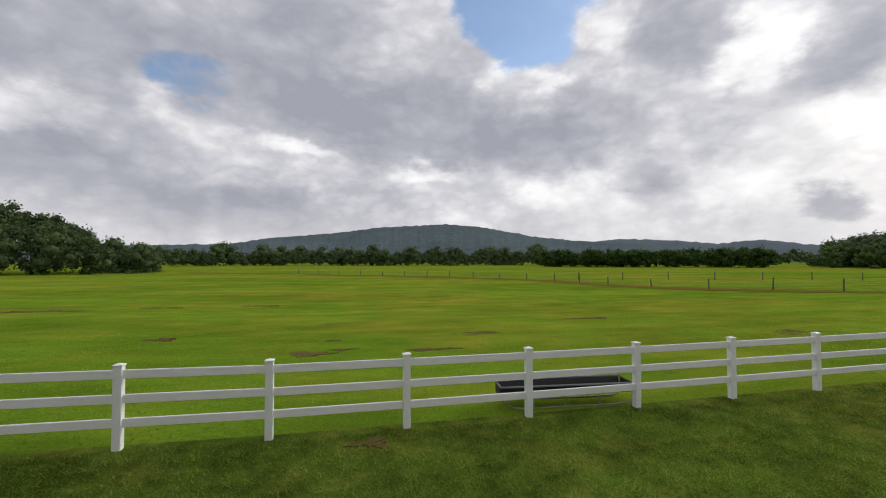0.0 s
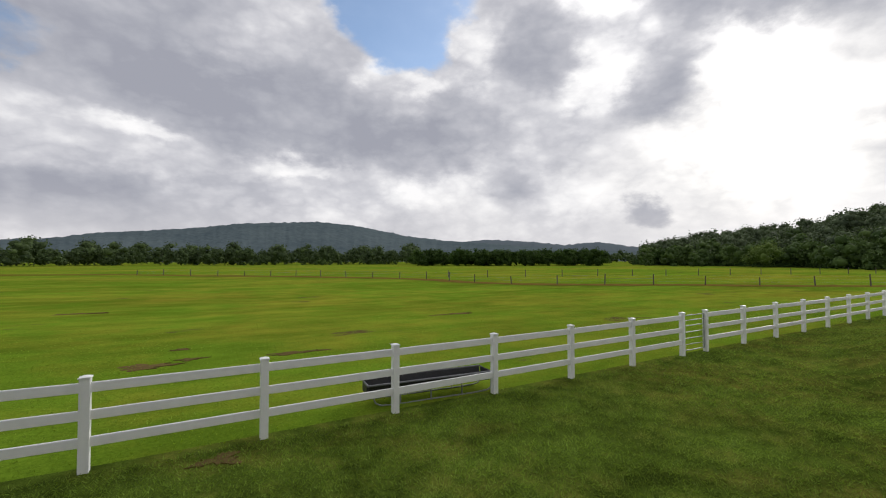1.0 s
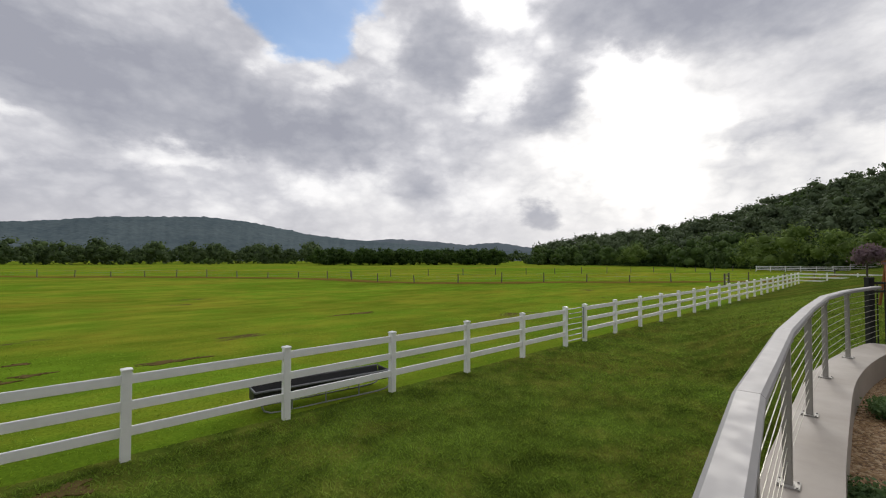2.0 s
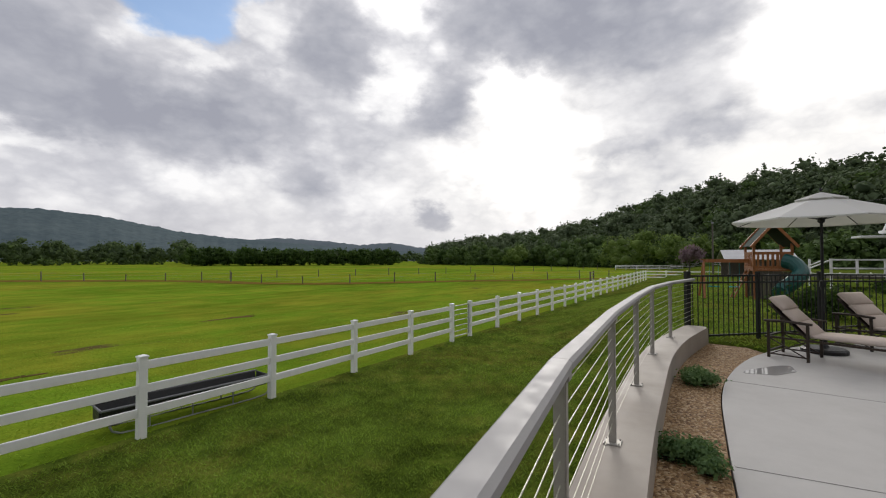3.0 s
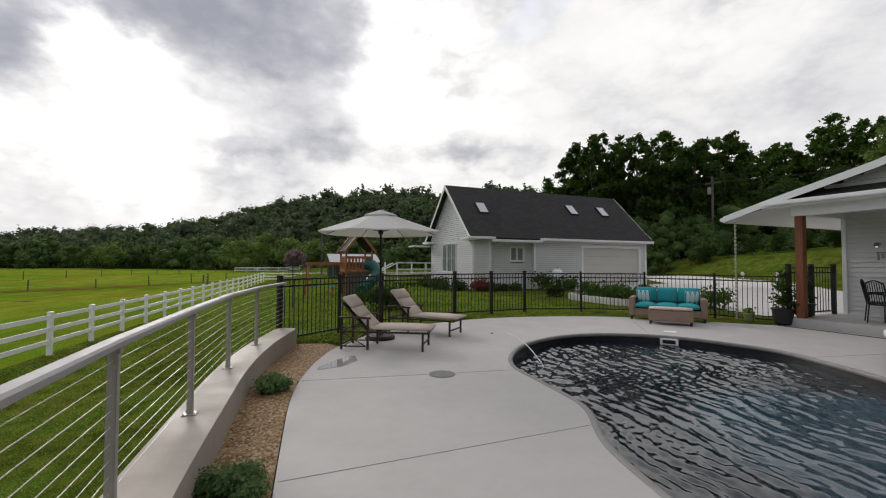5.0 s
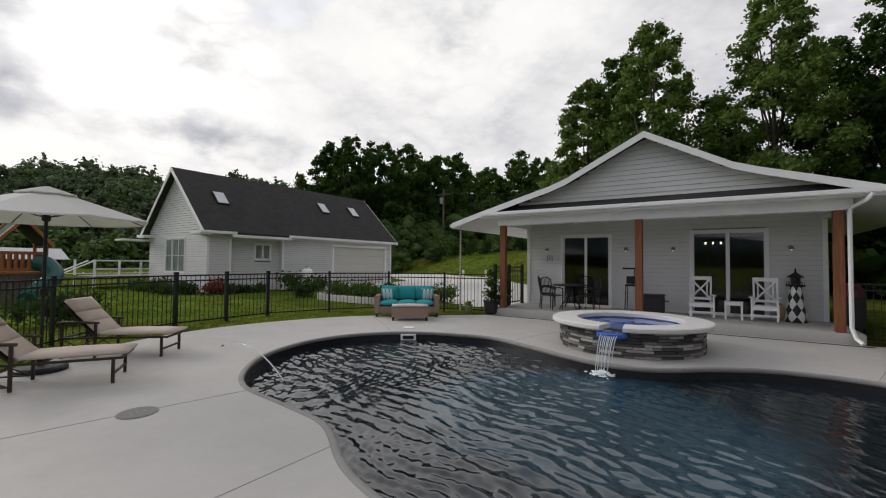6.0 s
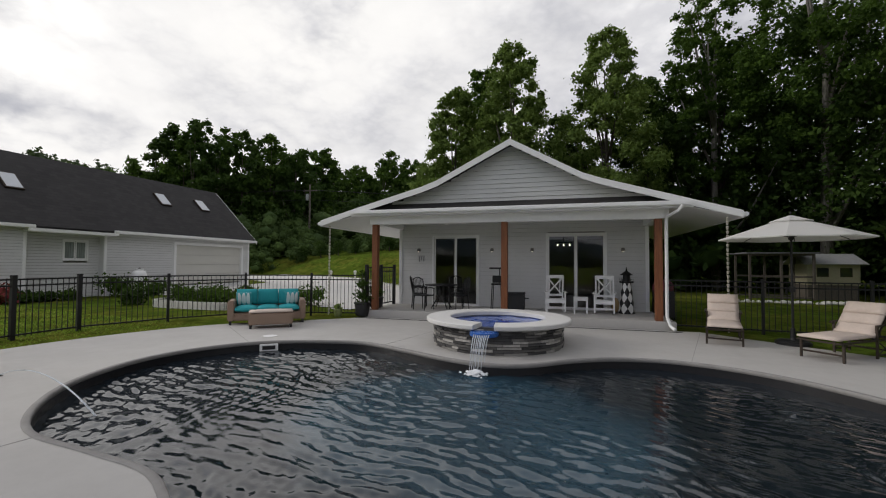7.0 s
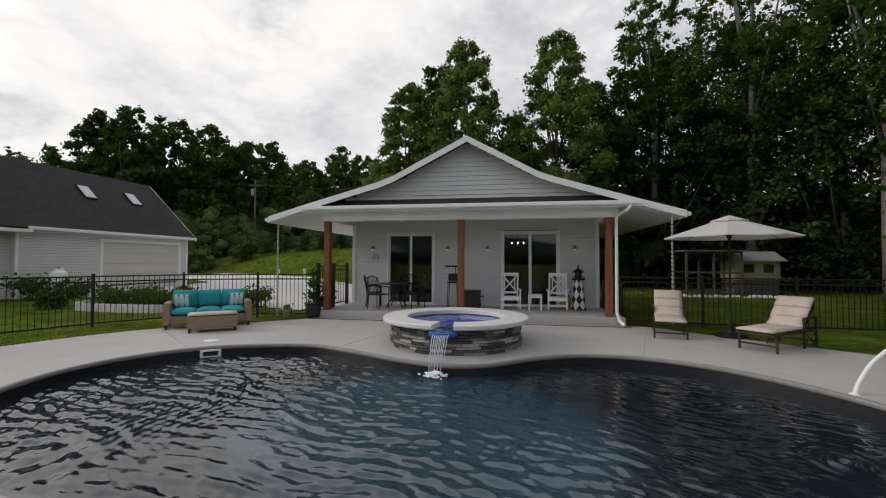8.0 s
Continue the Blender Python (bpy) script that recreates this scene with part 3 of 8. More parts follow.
def build_pool():
    pool = thing("swimming_pool", pose(0, 0, 0), "free-form swimming pool with dark plaster and rippled water", "pool")
    line = [Vector((x, y, 0)) for x, y in pool_edge]
    n = len(line)
    nrm = []
    for k in range(n):
        t = (line[(k + 1) % n] - line[k - 1]).normalized()
        nrm.append(Vector((-t.y, t.x, 0)))
    area = sum(line[k].x * line[(k + 1) % n].y - line[(k + 1) % n].x * line[k].y for k in range(n))
    s = 1 if area > 0 else -1

    def ring(bm, d, z):
        return [bm.verts.new(line[k] + nrm[k] * d * s + Vector((0, 0, z))) for k in range(n)]

    def skin(bm, rings):
        for a, b in zip(rings, rings[1:]):
            for k in range(n):
                bm.faces.new((a[k], a[(k + 1) % n], b[(k + 1) % n], b[k]))

    bm = bmesh.new()
    skin(bm, [ring(bm, -0.05, 0.003), ring(bm, -0.045, 0.008), ring(bm, 0.01, 0.009), ring(bm, 0.022, 0.0), ring(bm, 0.022, -0.05), ring(bm, 0.012, -0.055)])
    part("coping", bm, COPING, pool, "grey rounded concrete coping", True)
    bm = bmesh.new()
    rings = [ring(bm, 0.012, -0.05), ring(bm, 0.012, -0.5), ring(bm, 0.05, -1.1), ring(bm, 0.5, -1.5)]
    skin(bm, rings)
    bm.faces.new(rings[-1])
    part("basin", bm, PLASTER, pool, "dark charcoal plaster basin", True)
    # the water, a fine sheet of crossing ripples
    step, level = 0.028, -0.17
    xs, ys = np.meshgrid(np.arange(-3.3, 8.0, step), np.arange(-9.8, -2.8, step), indexing="ij")
    rng = np.random.RandomState(4)
    wx = xs + 0.10 * np.sin(1.7 * ys) + 0.05 * np.sin(4.1 * ys + 1)
    wy = ys + 0.10 * np.sin(1.3 * xs) + 0.05 * np.sin(3.7 * xs)
    z = np.zeros_like(xs)
    for _ in range(46):
        k, an, ph = 19 + 50 * rng.rand() ** 1.3, 0.30 + rng.normal() * 0.42, rng.uniform(0, 6.28)
        z += 0.058 / k * (0.4 + rng.rand()) * np.sin(k * (wx * np.sin(an) + wy * np.cos(an)) + ph)
    calm = 0.62 + 0.38 * np.sin(0.9 * xs + 1.1 * np.sin(0.8 * ys)) * np.sin(1.1 * ys + 0.6)
    z *= calm * (0.42 + 0.73 * np.clip((xs + 0.6) / 3.2, 0, 1))
    for cx, cy, amp in ((2.76, -7.95, 0.02), (5.38, -4.35, 0.008)):
        d = np.hypot(xs - cx, ys - cy)
        z += amp * np.exp(-d * 1.5) * np.sin(d * 17)
    for cx, cy in ((-1.22, -7.86), (-1.52, -6.45)):
        d = np.hypot(xs - cx, ys - cy)
        z += np.exp(-d * 6) * (0.02 + 0.03 * np.sin(d * 34 + 2 * np.sin(9 * xs)))
    cx, cy = xs + step / 2, ys + step / 2
    shrink = [tuple((line[k] - nrm[k] * 0.05 * s)[:2]) for k in range(n)]
    wet = np.zeros(xs.shape, bool)
    for (x0, y0), (x1, y1) in zip(shrink, shrink[1:] + shrink[:1]):
        if y0 != y1:
            wet ^= ((y0 > cy) != (y1 > cy)) & (cx < (x1 - x0) * (cy - y0) / (y1 - y0) + x0)
    i, j = np.nonzero(wet[:-1, :-1])
    w = xs.shape[1]
    quads = np.stack([i * w + j, (i + 1) * w + j, (i + 1) * w + j + 1, i * w + j + 1], 1)
    used, new_of = np.unique(quads, return_inverse=True)
    co = np.stack([xs, ys, level + z], -1).reshape(-1, 3)[used]
    me = bpy.data.meshes.new("water")
    me.from_pydata(co.tolist(), [], new_of.reshape(-1, 4).tolist())
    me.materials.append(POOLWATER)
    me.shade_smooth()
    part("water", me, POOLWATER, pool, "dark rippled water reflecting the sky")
    return pool


COPING = concrete_material("coping_concrete", (0.26, 0.25, 0.24), 0.25)
swimming_pool = build_pool()


def build_wall():
    """The retaining wall: concrete, with a flat top at seat height over the planting bed."""
    line = [tuple(p) for p in curve(RAIL_LINE, 6)]
    near, far = offset(line, -0.235), offset(line, 0.13)
    end = [(near[-1][0] + 0.06, near[-1][1] + 0.04), (far[-1][0] + 0.06, far[-1][1] - 0.04)]
    bm = bmesh.new()
    hi = prism(bm, near + end + far[::-1], -1.9, 0.282)
    es = {e for v in hi for e in v.link_edges if abs(e.verts[0].co.z - e.verts[1].co.z) < 1e-4}
    bmesh.ops.bevel(bm, geom=list(es), offset=0.03, segments=3, affect="EDGES", clamp_overlap=True)
    bmesh.ops.recalc_face_normals(bm, faces=bm.faces)
    solid("wall_north", bm, WALLCON, "curved tan concrete retaining wall", "wall", "structure")
    bm = bmesh.new()
    bed = offset(line, -0.225)
    north = [tuple(p) for p in curve(DECK_NORTH, 5)]
    hi = prism(bm, [q for q in bed] + [(8.15, -1.0)] + [(x, y + 0.012) for x, y in north[::-1]], -0.9, -0.012)
    solid("planting_bed", bm, GRAVEL, "tan pea gravel strip along the concrete wall", "gravel bed", "structure")


build_wall()


# ---------- fences and railing ----------
def build_pasture_fence():
    fence = thing("pasture_fence", pose(0, 7.43, -1.43), "white vinyl three-rail fence along the pasture", "fence")
    post_bm = boxed((-0.064, -0.064, -0.3), (0.064, 0.064, 1.33), 0.006)
    post_me = finish(post_bm, "post", VINYL)
    cap = bmesh.new()
    box(cap, (-0.076, -0.076, 1.325), (0.076, 0.076, 1.348), 0.005)
    vs = [cap.verts.new(p) for p in ((-0.07, -0.07, 1.348), (0.07, -0.07, 1.348), (0.07, 0.07, 1.348), (-0.07, 0.07, 1.348), (0, 0, 1.372))]
    for k in range(4):
        cap.faces.new((vs[k], vs[(k + 1) % 4], vs[4]))
    cap_me = finish(cap, "cap", VINYL)
    rail_me = finish(boxed((0.03, -0.02, -0.07), (2.41, 0.02, 0.07), 0.006), "rail", VINYL)
    xs = [-4.63 - 2.35 * k for k in range(6, -1, -1)] + [-2.37, 0.0] + [2.418 + 2.44 * k for k in range(0, 5)] + [13.5 + 2.44 * k for k in range(0, 21)]

    def rise(x):
        return ground_height(x, 7.43) + 1.43

    def upright(x, y):
        p = part("post", post_me, VINYL, fence)
        p.location = (x, y, rise(x))
        part("cap", cap_me, VINYL, p)

    for x in xs:
        upright(x, 0)
        if abs(x - 12.178) > 0.05 and x < xs[-1] - 1:
            gap = min(q for q in xs if q > x + 0.1) - x
            for z in (0.42, 0.80, 1.19):
                r = part("rail", rail_me, VINYL, fence)
                r.location, r.scale = (x, 0, z + rise(x)), (gap / 2.44, 1, 1)
                r.rotation_euler = (0, -math.atan2(rise(x + gap) - rise(x), gap), 0)
    # the far corner, where it turns towards the house
    for k in (1, 2, 3, 4, 7, 8, 9, 10):
        upright(xs[-1], -2.44 * k)
        for z in (0.42, 0.80, 1.19):
            r = part("rail", rail_me, VINYL, fence)
            r.location, r.rotation_euler = (xs[-1], -2.44 * (k - 1), z + rise(xs[-1])), (0, 0, radians(-90))
    upright(xs[-1], -2.44 * 6)
    # the tube gate
    gate = thing("field_gate", pose(12.178, 7.43, -1.43), "grey metal tube gate in the white fence", "gate")
    a, b = 0.10, 1.22
    part("frame", bar([(a, 0, 0.15), (a, 0, 1.25), (b, 0, 1.25), (b, 0, 0.15), (a, 0, 0.15)], 0.02), GALV, gate)
    for z in (0.33, 0.52, 0.72, 0.92, 1.09):
        part("rung", bar([(a, 0, z), (b, 0, z)], 0.013), GALV, gate)
    part("hinge", bar([(0.05, 0, 0.3), (a, 0, 0.3)], 0.012), GALV, gate)
    part("hinge", bar([(0.05, 0, 1.05), (a, 0, 1.05)], 0.012), GALV, gate)


GALV = simple("galvanised_steel", (0.30, 0.31, 0.32), 0.5, 0.6, 0.15)
build_pasture_fence()


def build_railing():
    """Cable railing on the wall: flat top rail in straight lengths, square posts on plates, nine cables."""
    rail = thing("cable_railing", pose(0, 0, 0.282), "satin aluminium cable railing on the concrete wall", "railing")
    post_me = finish(boxed((-0.022, -0.022, 0), (0.022, 0.022, 0.815), 0.004), "post", ALUPOST)
    plate = boxed((-0.055, -0.055, 0), (0.055, 0.055, 0.010), 0.003)
    for sx in (-0.042, 0.042):
        for sy in (-0.042, 0.042):
            lathe(plate, [(0.006, 0.01), (0.006, 0.016), (0.003, 0.018)], 8, pose(sx, sy, 0))
    plate_me = finish(plate, "base_plate", ALUPOST)
    arm_me = finish(boxed((-0.026, -0.034, 0.80), (0.026, 0.034, 0.832), 0.003), "bracket", ALUPOST)
    heights = [0.765 - 0.079 * k for k in range(9)]
    pts = [Vector((x, y, 0)) for x, y in RAIL_LINE]
    for k, p in enumerate(pts[:-1]):
        d = pts[k + 1] - p
        turn = math.atan2(d.y, d.x)
        q = part("post", post_me, ALUPOST, rail)
        q.location, q.rotation_euler = p, (0, 0, turn)
        part("base_plate", plate_me, ALUPOST, q)
        part("bracket", arm_me, ALUPOST, q)
    # top rail: a rounded flat bar, mitred where it bends
    wide, thick = 0.041, 0.042
    prof = [(-wide, 0.006), (-wide + 0.006, 0), (wide - 0.006, 0), (wide, 0.006), (wide, thick - 0.012), (wide - 0.012, thick), (-wide + 0.012, thick), (-wide, thick - 0.012)]
    rows = []
    for i, p in enumerate(pts):
        a, b = (pts[i] - pts[max(i - 1, 0)]), (pts[min(i + 1, len(pts) - 1)] - pts[i])
        a, b = (a if a.length else b).normalized(), (b if b.length else a).normalized()
        t = (a + b).normalized()
        n = Vector((-t.y, t.x, 0)) / max(0.5, t.dot(a))
        rows.append([(p + n * u + Vector((0, 0, 0.832 + v))) for u, v in prof])
    for a, b in zip(rows, rows[1:]):
        bm = bmesh.new()
        gap = (Vector(b[0]) - Vector(a[0])).normalized() * 0.0012
        va, vb = [bm.verts.new(p + gap) for p in a], [bm.verts.new(p - gap) for p in b]
        m = len(prof)
        for k in range(m):
            bm.faces.new((va[k], va[(k + 1) % m], vb[(k + 1) % m], vb[k]))
        bm.faces.new(va[::-1])
        bm.faces.new(vb)
        part("top_rail", bm, ALU, rail)
    for z in heights:
        bm = bmesh.new()
        sweep(bm, [p + Vector((0, 0, z)) for p in pts], 0.0024, 6)
        part("cable", bm, STEEL, rail)


build_railing()


def iron_fence(name, line, label, base, gates=(), tall=1.28):
    """Black aluminium fence along points: posts, two top rails and one below, pickets between."""
    f = thing(name, pose(0, 0, 0), label, "fence")
    post = boxed((-0.03, -0.03, -0.2), (0.03, 0.03, tall), 0.003)
    box(post, (-0.036, -0.036, tall), (0.036, 0.036, tall + 0.03), 0.008)
    post_me = finish(post, "post", BLACK)
    fat = boxed((-0.042, -0.042, -0.2), (0.042, 0.042, tall + 0.01), 0.003)
    box(fat, (-0.05, -0.05, tall + 0.01), (0.05, 0.05, tall + 0.05), 0.01)
    fat_me = finish(fat, "post", BLACK)
    picket_me = finish(boxed((-0.0065, -0.0065, 0.06), (0.0065, 0.0065, tall - 0.03)), "picket", BLACK)
    for k, (a, b) in enumerate(zip(line, line[1:])):
        a, b = Vector((*a, base(*a))), Vector((*b, base(*b)))
        d = b - a
        turn = math.atan2(d.y, d.x)
        m = Matrix.Translation(a) @ pose(0, 0, 0, 0, math.degrees(-math.atan2(d.z, d.xy.length)), math.degrees(turn))
        for z in (0.10, tall - 0.17, tall - 0.04):
            r = part("rail", boxed((0.03, -0.015, z - 0.017), (d.length - 0.03, 0.015, z + 0.017)), BLACK, f)
            r.matrix_basis = m
        n = max(1, round(d.xy.length / 0.115))
        for j in range(1, n):
            p = part("picket", picket_me, BLACK, f)
            p.matrix_basis = Matrix.Translation(a + d * (j / n)) @ pose(0, 0, 0, 0, 0, math.degrees(turn))
    for k, p in enumerate(line):
        o = part("post", fat_me if k in gates else post_me, BLACK, f)
        d = Vector(line[min(k + 1, len(line) - 1)]) - Vector(line[max(k - 1, 0)])
        o.matrix_basis = pose(p[0], p[1], base(*p), 0, 0, math.degrees(math.atan2(d.y, d.x)))
    return f


EAST_LINE = [(8.47, -0.10), (9.6, -1.25), (10.76, -2.35), (11.85, -4.65), (12.05, -5.9), (12.3, -7.15), (11.95, -9.0), (11.15, -10.8), (9.55, -11.85), (7.95, -12.5)]
iron_fence("pool_fence", EAST_LINE, "black aluminium picket fence with a gate round the pool deck", lambda x, y: max(-0.08, ground_height(x, y)), (0, 3, 4, 5))
W = [tuple((BUILD @ Vector(p))[:2]) for p in ((-2.2, -13.8, 0), (-4.2, -13.45, 0), (-6.2, -13.3, 0), (-8.2, -13.25, 0), (-10.4, -13.1, 0), (-12.8, -12.7, 0))]
iron_fence("pool_fence", W, "black aluminium picket fence beyond the sun loungers", ground_height)
side = [tuple((BUILD @ Vector(p))[:2]) for p in ((5.95, -13.1, 0), (5.9, -14.0, 0), (5.86, -14.95, 0))]
iron_fence("porch_fence", side, "black aluminium picket gate at the side of the porch", lambda x, y: 0.2, (0, 1, 2))


# ---------- buildings ----------
def siding(bm, x0, x1, z0, z1, holes=(), top=None, course=0.125, y=0.0, lap=0.022, gap=0.004):
    """Lapped boards on a wall that faces +y; holes are (x0, x1, z0, z1); top(z) gives the span that a gable leaves."""
    z = z0
    while z < z1 - 1e-4:
        h = min(course, z1 - z)
        a, b = (x0, x1) if top is None else top(z + h * 0.15)
        spans = [(a, b)]
        for hx0, hx1, hz0, hz1 in holes:
            if z + h > hz0 + 1e-4 and z < hz1 - 1e-4:
                spans = [s for p, q in spans for s in ((p, min(q, hx0)), (max(p, hx1), q)) if s[1] - s[0] > 1e-3]
        for p, q in spans:
            v = [bm.verts.new(c) for c in ((p, y, z + gap), (q, y, z + gap), (q, y + lap, z + gap), (p, y + lap, z + gap), (p, y, z + h), (q, y, z + h), (q, y + 0.002, z + h), (p, y + 0.002, z + h))]
            for f in ((3, 2, 6, 7), (0, 1, 2, 3), (4, 7, 6, 5), (0, 3, 7, 4), (1, 5, 6, 2), (0, 4, 5, 1)):
                bm.faces.new([v[i] for i in f])
        z += h


def slab(bm, quad, thick):
    """A sheet of that thickness below four corners."""
    q = [Vector(p) for p in quad]
    n = (q[1] - q[0]).cross(q[3] - q[0]).normalized()
    if n.z < 0:
        n = -n
    hi, lo = [bm.verts.new(p) for p in q], [bm.verts.new(p - n * thick) for p in q]
    bm.faces.new(hi)
    bm.faces.new(lo[::-1])
    for k in range(4):
        bm.faces.new((hi[k], lo[k], lo[(k + 1) % 4], hi[(k + 1) % 4]))
    bmesh.ops.recalc_face_normals(bm, faces=bm.faces)


def window_unit(parent, x0, x1, z0, z1, y, sashes=2, bars=0, name="window", frame_mat=None, wide=0.07, pane_mat=None):
    """A framed window in a wall that faces +y."""
    fm = frame_mat or TRIM
    w = new(name)
    w.parent = parent
    bm = bmesh.new()
    for a, b in (((x0 - wide, y - 0.02, z0 - wide), (x1 + wide, y + 0.035, z0)), ((x0 - wide, y - 0.02, z1), (x1 + wide, y + 0.035, z1 + wide)), ((x0 - wide, y - 0.02, z0), (x0, y + 0.035, z1)), ((x1, y - 0.02, z0), (x1 + wide, y + 0.035, z1))):
        box(bm, a, b, 0.006)
    part("frame", bm, fm, w)
    step = (x1 - x0) / sashes
    for k in range(sashes):
        a, b, yy = x0 + k * step, x0 + (k + 1) * step, y - 0.02 - 0.03 * (k % 2)
        bm = bmesh.new()
        s = 0.045
        for c, d in (((a, yy, z0), (a + s, yy + 0.03, z1)), ((b - s, yy, z0), (b, yy + 0.03, z1)), ((a + s, yy, z0), (b - s, yy + 0.03, z0 + s)), ((a + s, yy, z1 - s), (b - s, yy + 0.03, z1))):
            box(bm, c, d, 0.004)
        for j in range(bars):
            zz = z0 + (z1 - z0) * (j + 1) / (bars + 1)
            box(bm, (a + s, yy + 0.004, zz - 0.012), (b - s, yy + 0.026, zz + 0.012))
        part("sash", bm, fm, w)
        part("pane", boxed((a + s - 0.005, yy + 0.008, z0 + s - 0.005), (b - s + 0.005, yy + 0.014, z1 - s + 0.005)), pane_mat or GLASS, w)
    return w


def gable_span(z):
    return 1.82 * (4.60 - z) if z > 3.62 else 1.86 + (3.62 - z) * 2.9


def build_pool_house():
    house = thing("pool_house", built(1.86, -15.2, 0.2), "white sided pool house with a flared gable roof and porch", "house")
    half, back = 3.86, -6.5
    # porch slab
    bm = boxed((-4.15, -0.3, -0.6), (4.15, 2.12, 0.0), 0.02)
    part("porch_slab", bm, DECK, house, "raised concrete porch slab")
    doors = [(1.18, 2.66, 0.0, 2.25), (-2.70, -1.04, 0.0, 2.28)]
    bm = bmesh.new()
    siding(bm, -half, half, 0.0, 2.86, doors)
    tagged(part("front_wall", bm, SIDING, house, "white lap siding"), kind="stuff")
    for sx in (-1, 1):
        part("corner_board", boxed((sx * half - 0.05, -0.06, 0), (sx * half + 0.05, 0.03, 2.86), 0.006), TRIM, house)
        bm = bmesh.new()
        if sx > 0:
            siding(bm, 0.0, -back, 0.0, 2.6)
        else:
            siding(bm, back, 0.0, 0.0, 2.6)
        w = tagged(part("side_wall", bm, SIDING, house, "white lap siding"), kind="stuff")
        w.matrix_basis = pose(sx * half, 0, 0, 0, 0, -90 * sx)
    # core of the walls, with the rooms behind the doors dark
    bm = bmesh.new()
    xs = [-half + 0.01, -2.70, -1.04, 1.18, 2.66, half - 0.01]
    for a, b, lo in ((xs[0], xs[1], 0), (xs[1], xs[2], 2.28), (xs[2], xs[3], 0), (xs[3], xs[4], 2.25), (xs[4], xs[5], 0)):
        box(bm, (a, -0.14, lo), (b, -0.002, 2.84))
    for sx in (-1, 1):
        box(bm, (sx * (half - 0.01), back, 0), (sx * (half - 0.14), -0.14, 2.84))
    box(bm, (-half + 0.01, back - 0.12, 0), (half - 0.01, back, 2.84))
    box(bm, (-half + 0.14, back, 2.5), (half - 0.14, -0.14, 2.6))
    part("inner_wall", bm, INNER, house)
    part("floor", boxed((-half + 0.14, back, -0.2), (half - 0.14, -0.14, 0.005)), FLOORWOOD, house)
    # sliding doors
    for x0, x1, z0, z1 in doors:
        window_unit(house, x0, x1, 0.03, z1, 0.0, 2, name="sliding_door", wide=0.06, pane_mat=CLEAR)
    # porch beam, posts and ceiling
    part("beam", boxed((-4.0, 1.86, 2.52), (4.0, 2.12, 2.86), 0.006), TRIM, house, "white boxed porch beam")
    for sx in (-1, 1):
        part("beam", boxed((sx * 3.98, 0.0, 2.52), (sx * 3.75, 1.86, 2.86), 0.006), TRIM, house, "white boxed porch beam")
    part("porch_ceiling", boxed((-4.0, 0.0, 2.80), (4.0, 1.87, 2.84)), SOFFIT, house, "white porch ceiling")
    for x in (-3.78, 0.02, 3.86):
        part("porch_post", boxed((x - 0.085, 1.91, 0.0), (x + 0.085, 2.08, 2.52), 0.008), CEDAR, house, "stained cedar porch post")
    # roof: a steep middle, flared towards the eaves
    y1, y0 = 2.45, back - 0.5
    line = [(-5.45, 2.62), (-4.4, 2.92), (-2.45, 3.50), (-2.0, 3.66), (-0.18, 4.66), (1.8, 3.66), (2.25, 3.50), (4.4, 2.92), (5.45, 2.62)]
    for k, ((xa, za), (xb, zb)) in enumerate(zip(line, line[1:])):
        bm = bmesh.new()
        slab(bm, ((xa, y0, za), (xb, y0, zb), (xb, y1, zb), (xa, y1, za)), 0.06)
        part("roof", bm, SHINGLE, house, "dark asphalt shingles")
    for (xa, za), (xb, zb) in zip(line, line[1:]):
        bm = bmesh.new()
        v = [bm.verts.new(p) for p in ((xa, y1 + 0.002, za + 0.012), (xb, y1 + 0.002, zb + 0.012), (xb, y1 + 0.002, zb - 0.15), (xa, y1 + 0.002, za - 0.15))]
        w = [bm.verts.new(c.co + Vector((0, 0.035, 0))) for c in v]
        bm.faces.new(w)
        bm.faces.new(v[::-1])
        for j in range(4):
            bm.faces.new((v[j], v[(j + 1) % 4], w[(j + 1) % 4], w[j]))
        bmesh.ops.recalc_face_normals(bm, faces=bm.faces)
        part("rake_board", bm, TRIM, house, "white rake board")
    # front skirt roof, its fascia and the gable above it
    bm = bmesh.new()
    slab(bm, ((-4.45, y1 - 0.03, 2.90), (4.45, y1 - 0.03, 2.90), (3.3, 2.05, 3.12), (-3.3, 2.05, 3.12)), 0.05)
    part("skirt_roof", bm, SHINGLE, house, "dark asphalt shingles")
    part("fascia", boxed((-4.45, y1 - 0.03, 2.74), (4.45, y1 + 0.04, 2.90), 0.006), TRIM, house, "white gutter and fascia")
    part("gutter", boxed((-4.4, y1 + 0.04, 2.78), (4.4, y1 + 0.13, 2.89), 0.02), TRIM, house)
    bm = bmesh.new()
    siding(bm, -3.2, 3.2, 3.06, 4.56, top=lambda z: (-gable_span(z) - 0.12, gable_span(z) - 0.12), y=2.08)
    tagged(part("gable_wall", bm, SIDING, house, "white lap siding in the gable"), kind="stuff")
    part("gable_core", boxed((-3.3, 1.95, 2.86), (3.3, 2.06, 3.12)), INNER, house)
    # soffits
    for sx in (-1, 1):
        bm = bmesh.new()
        slab(bm, ((sx * 3.98, y0, 2.86), (sx * 5.44, y0, 2.50), (sx * 5.44, y1 - 0.03, 2.50), (sx * 3.98, y1 - 0.03, 2.86)), 0.02)
        part("soffit", bm, SOFFIT, house, "white soffit")
        part("side_fascia", boxed((sx * 5.43, y0, 2.46), (sx * 5.47, y1, 2.62), 0.004), TRIM, house)
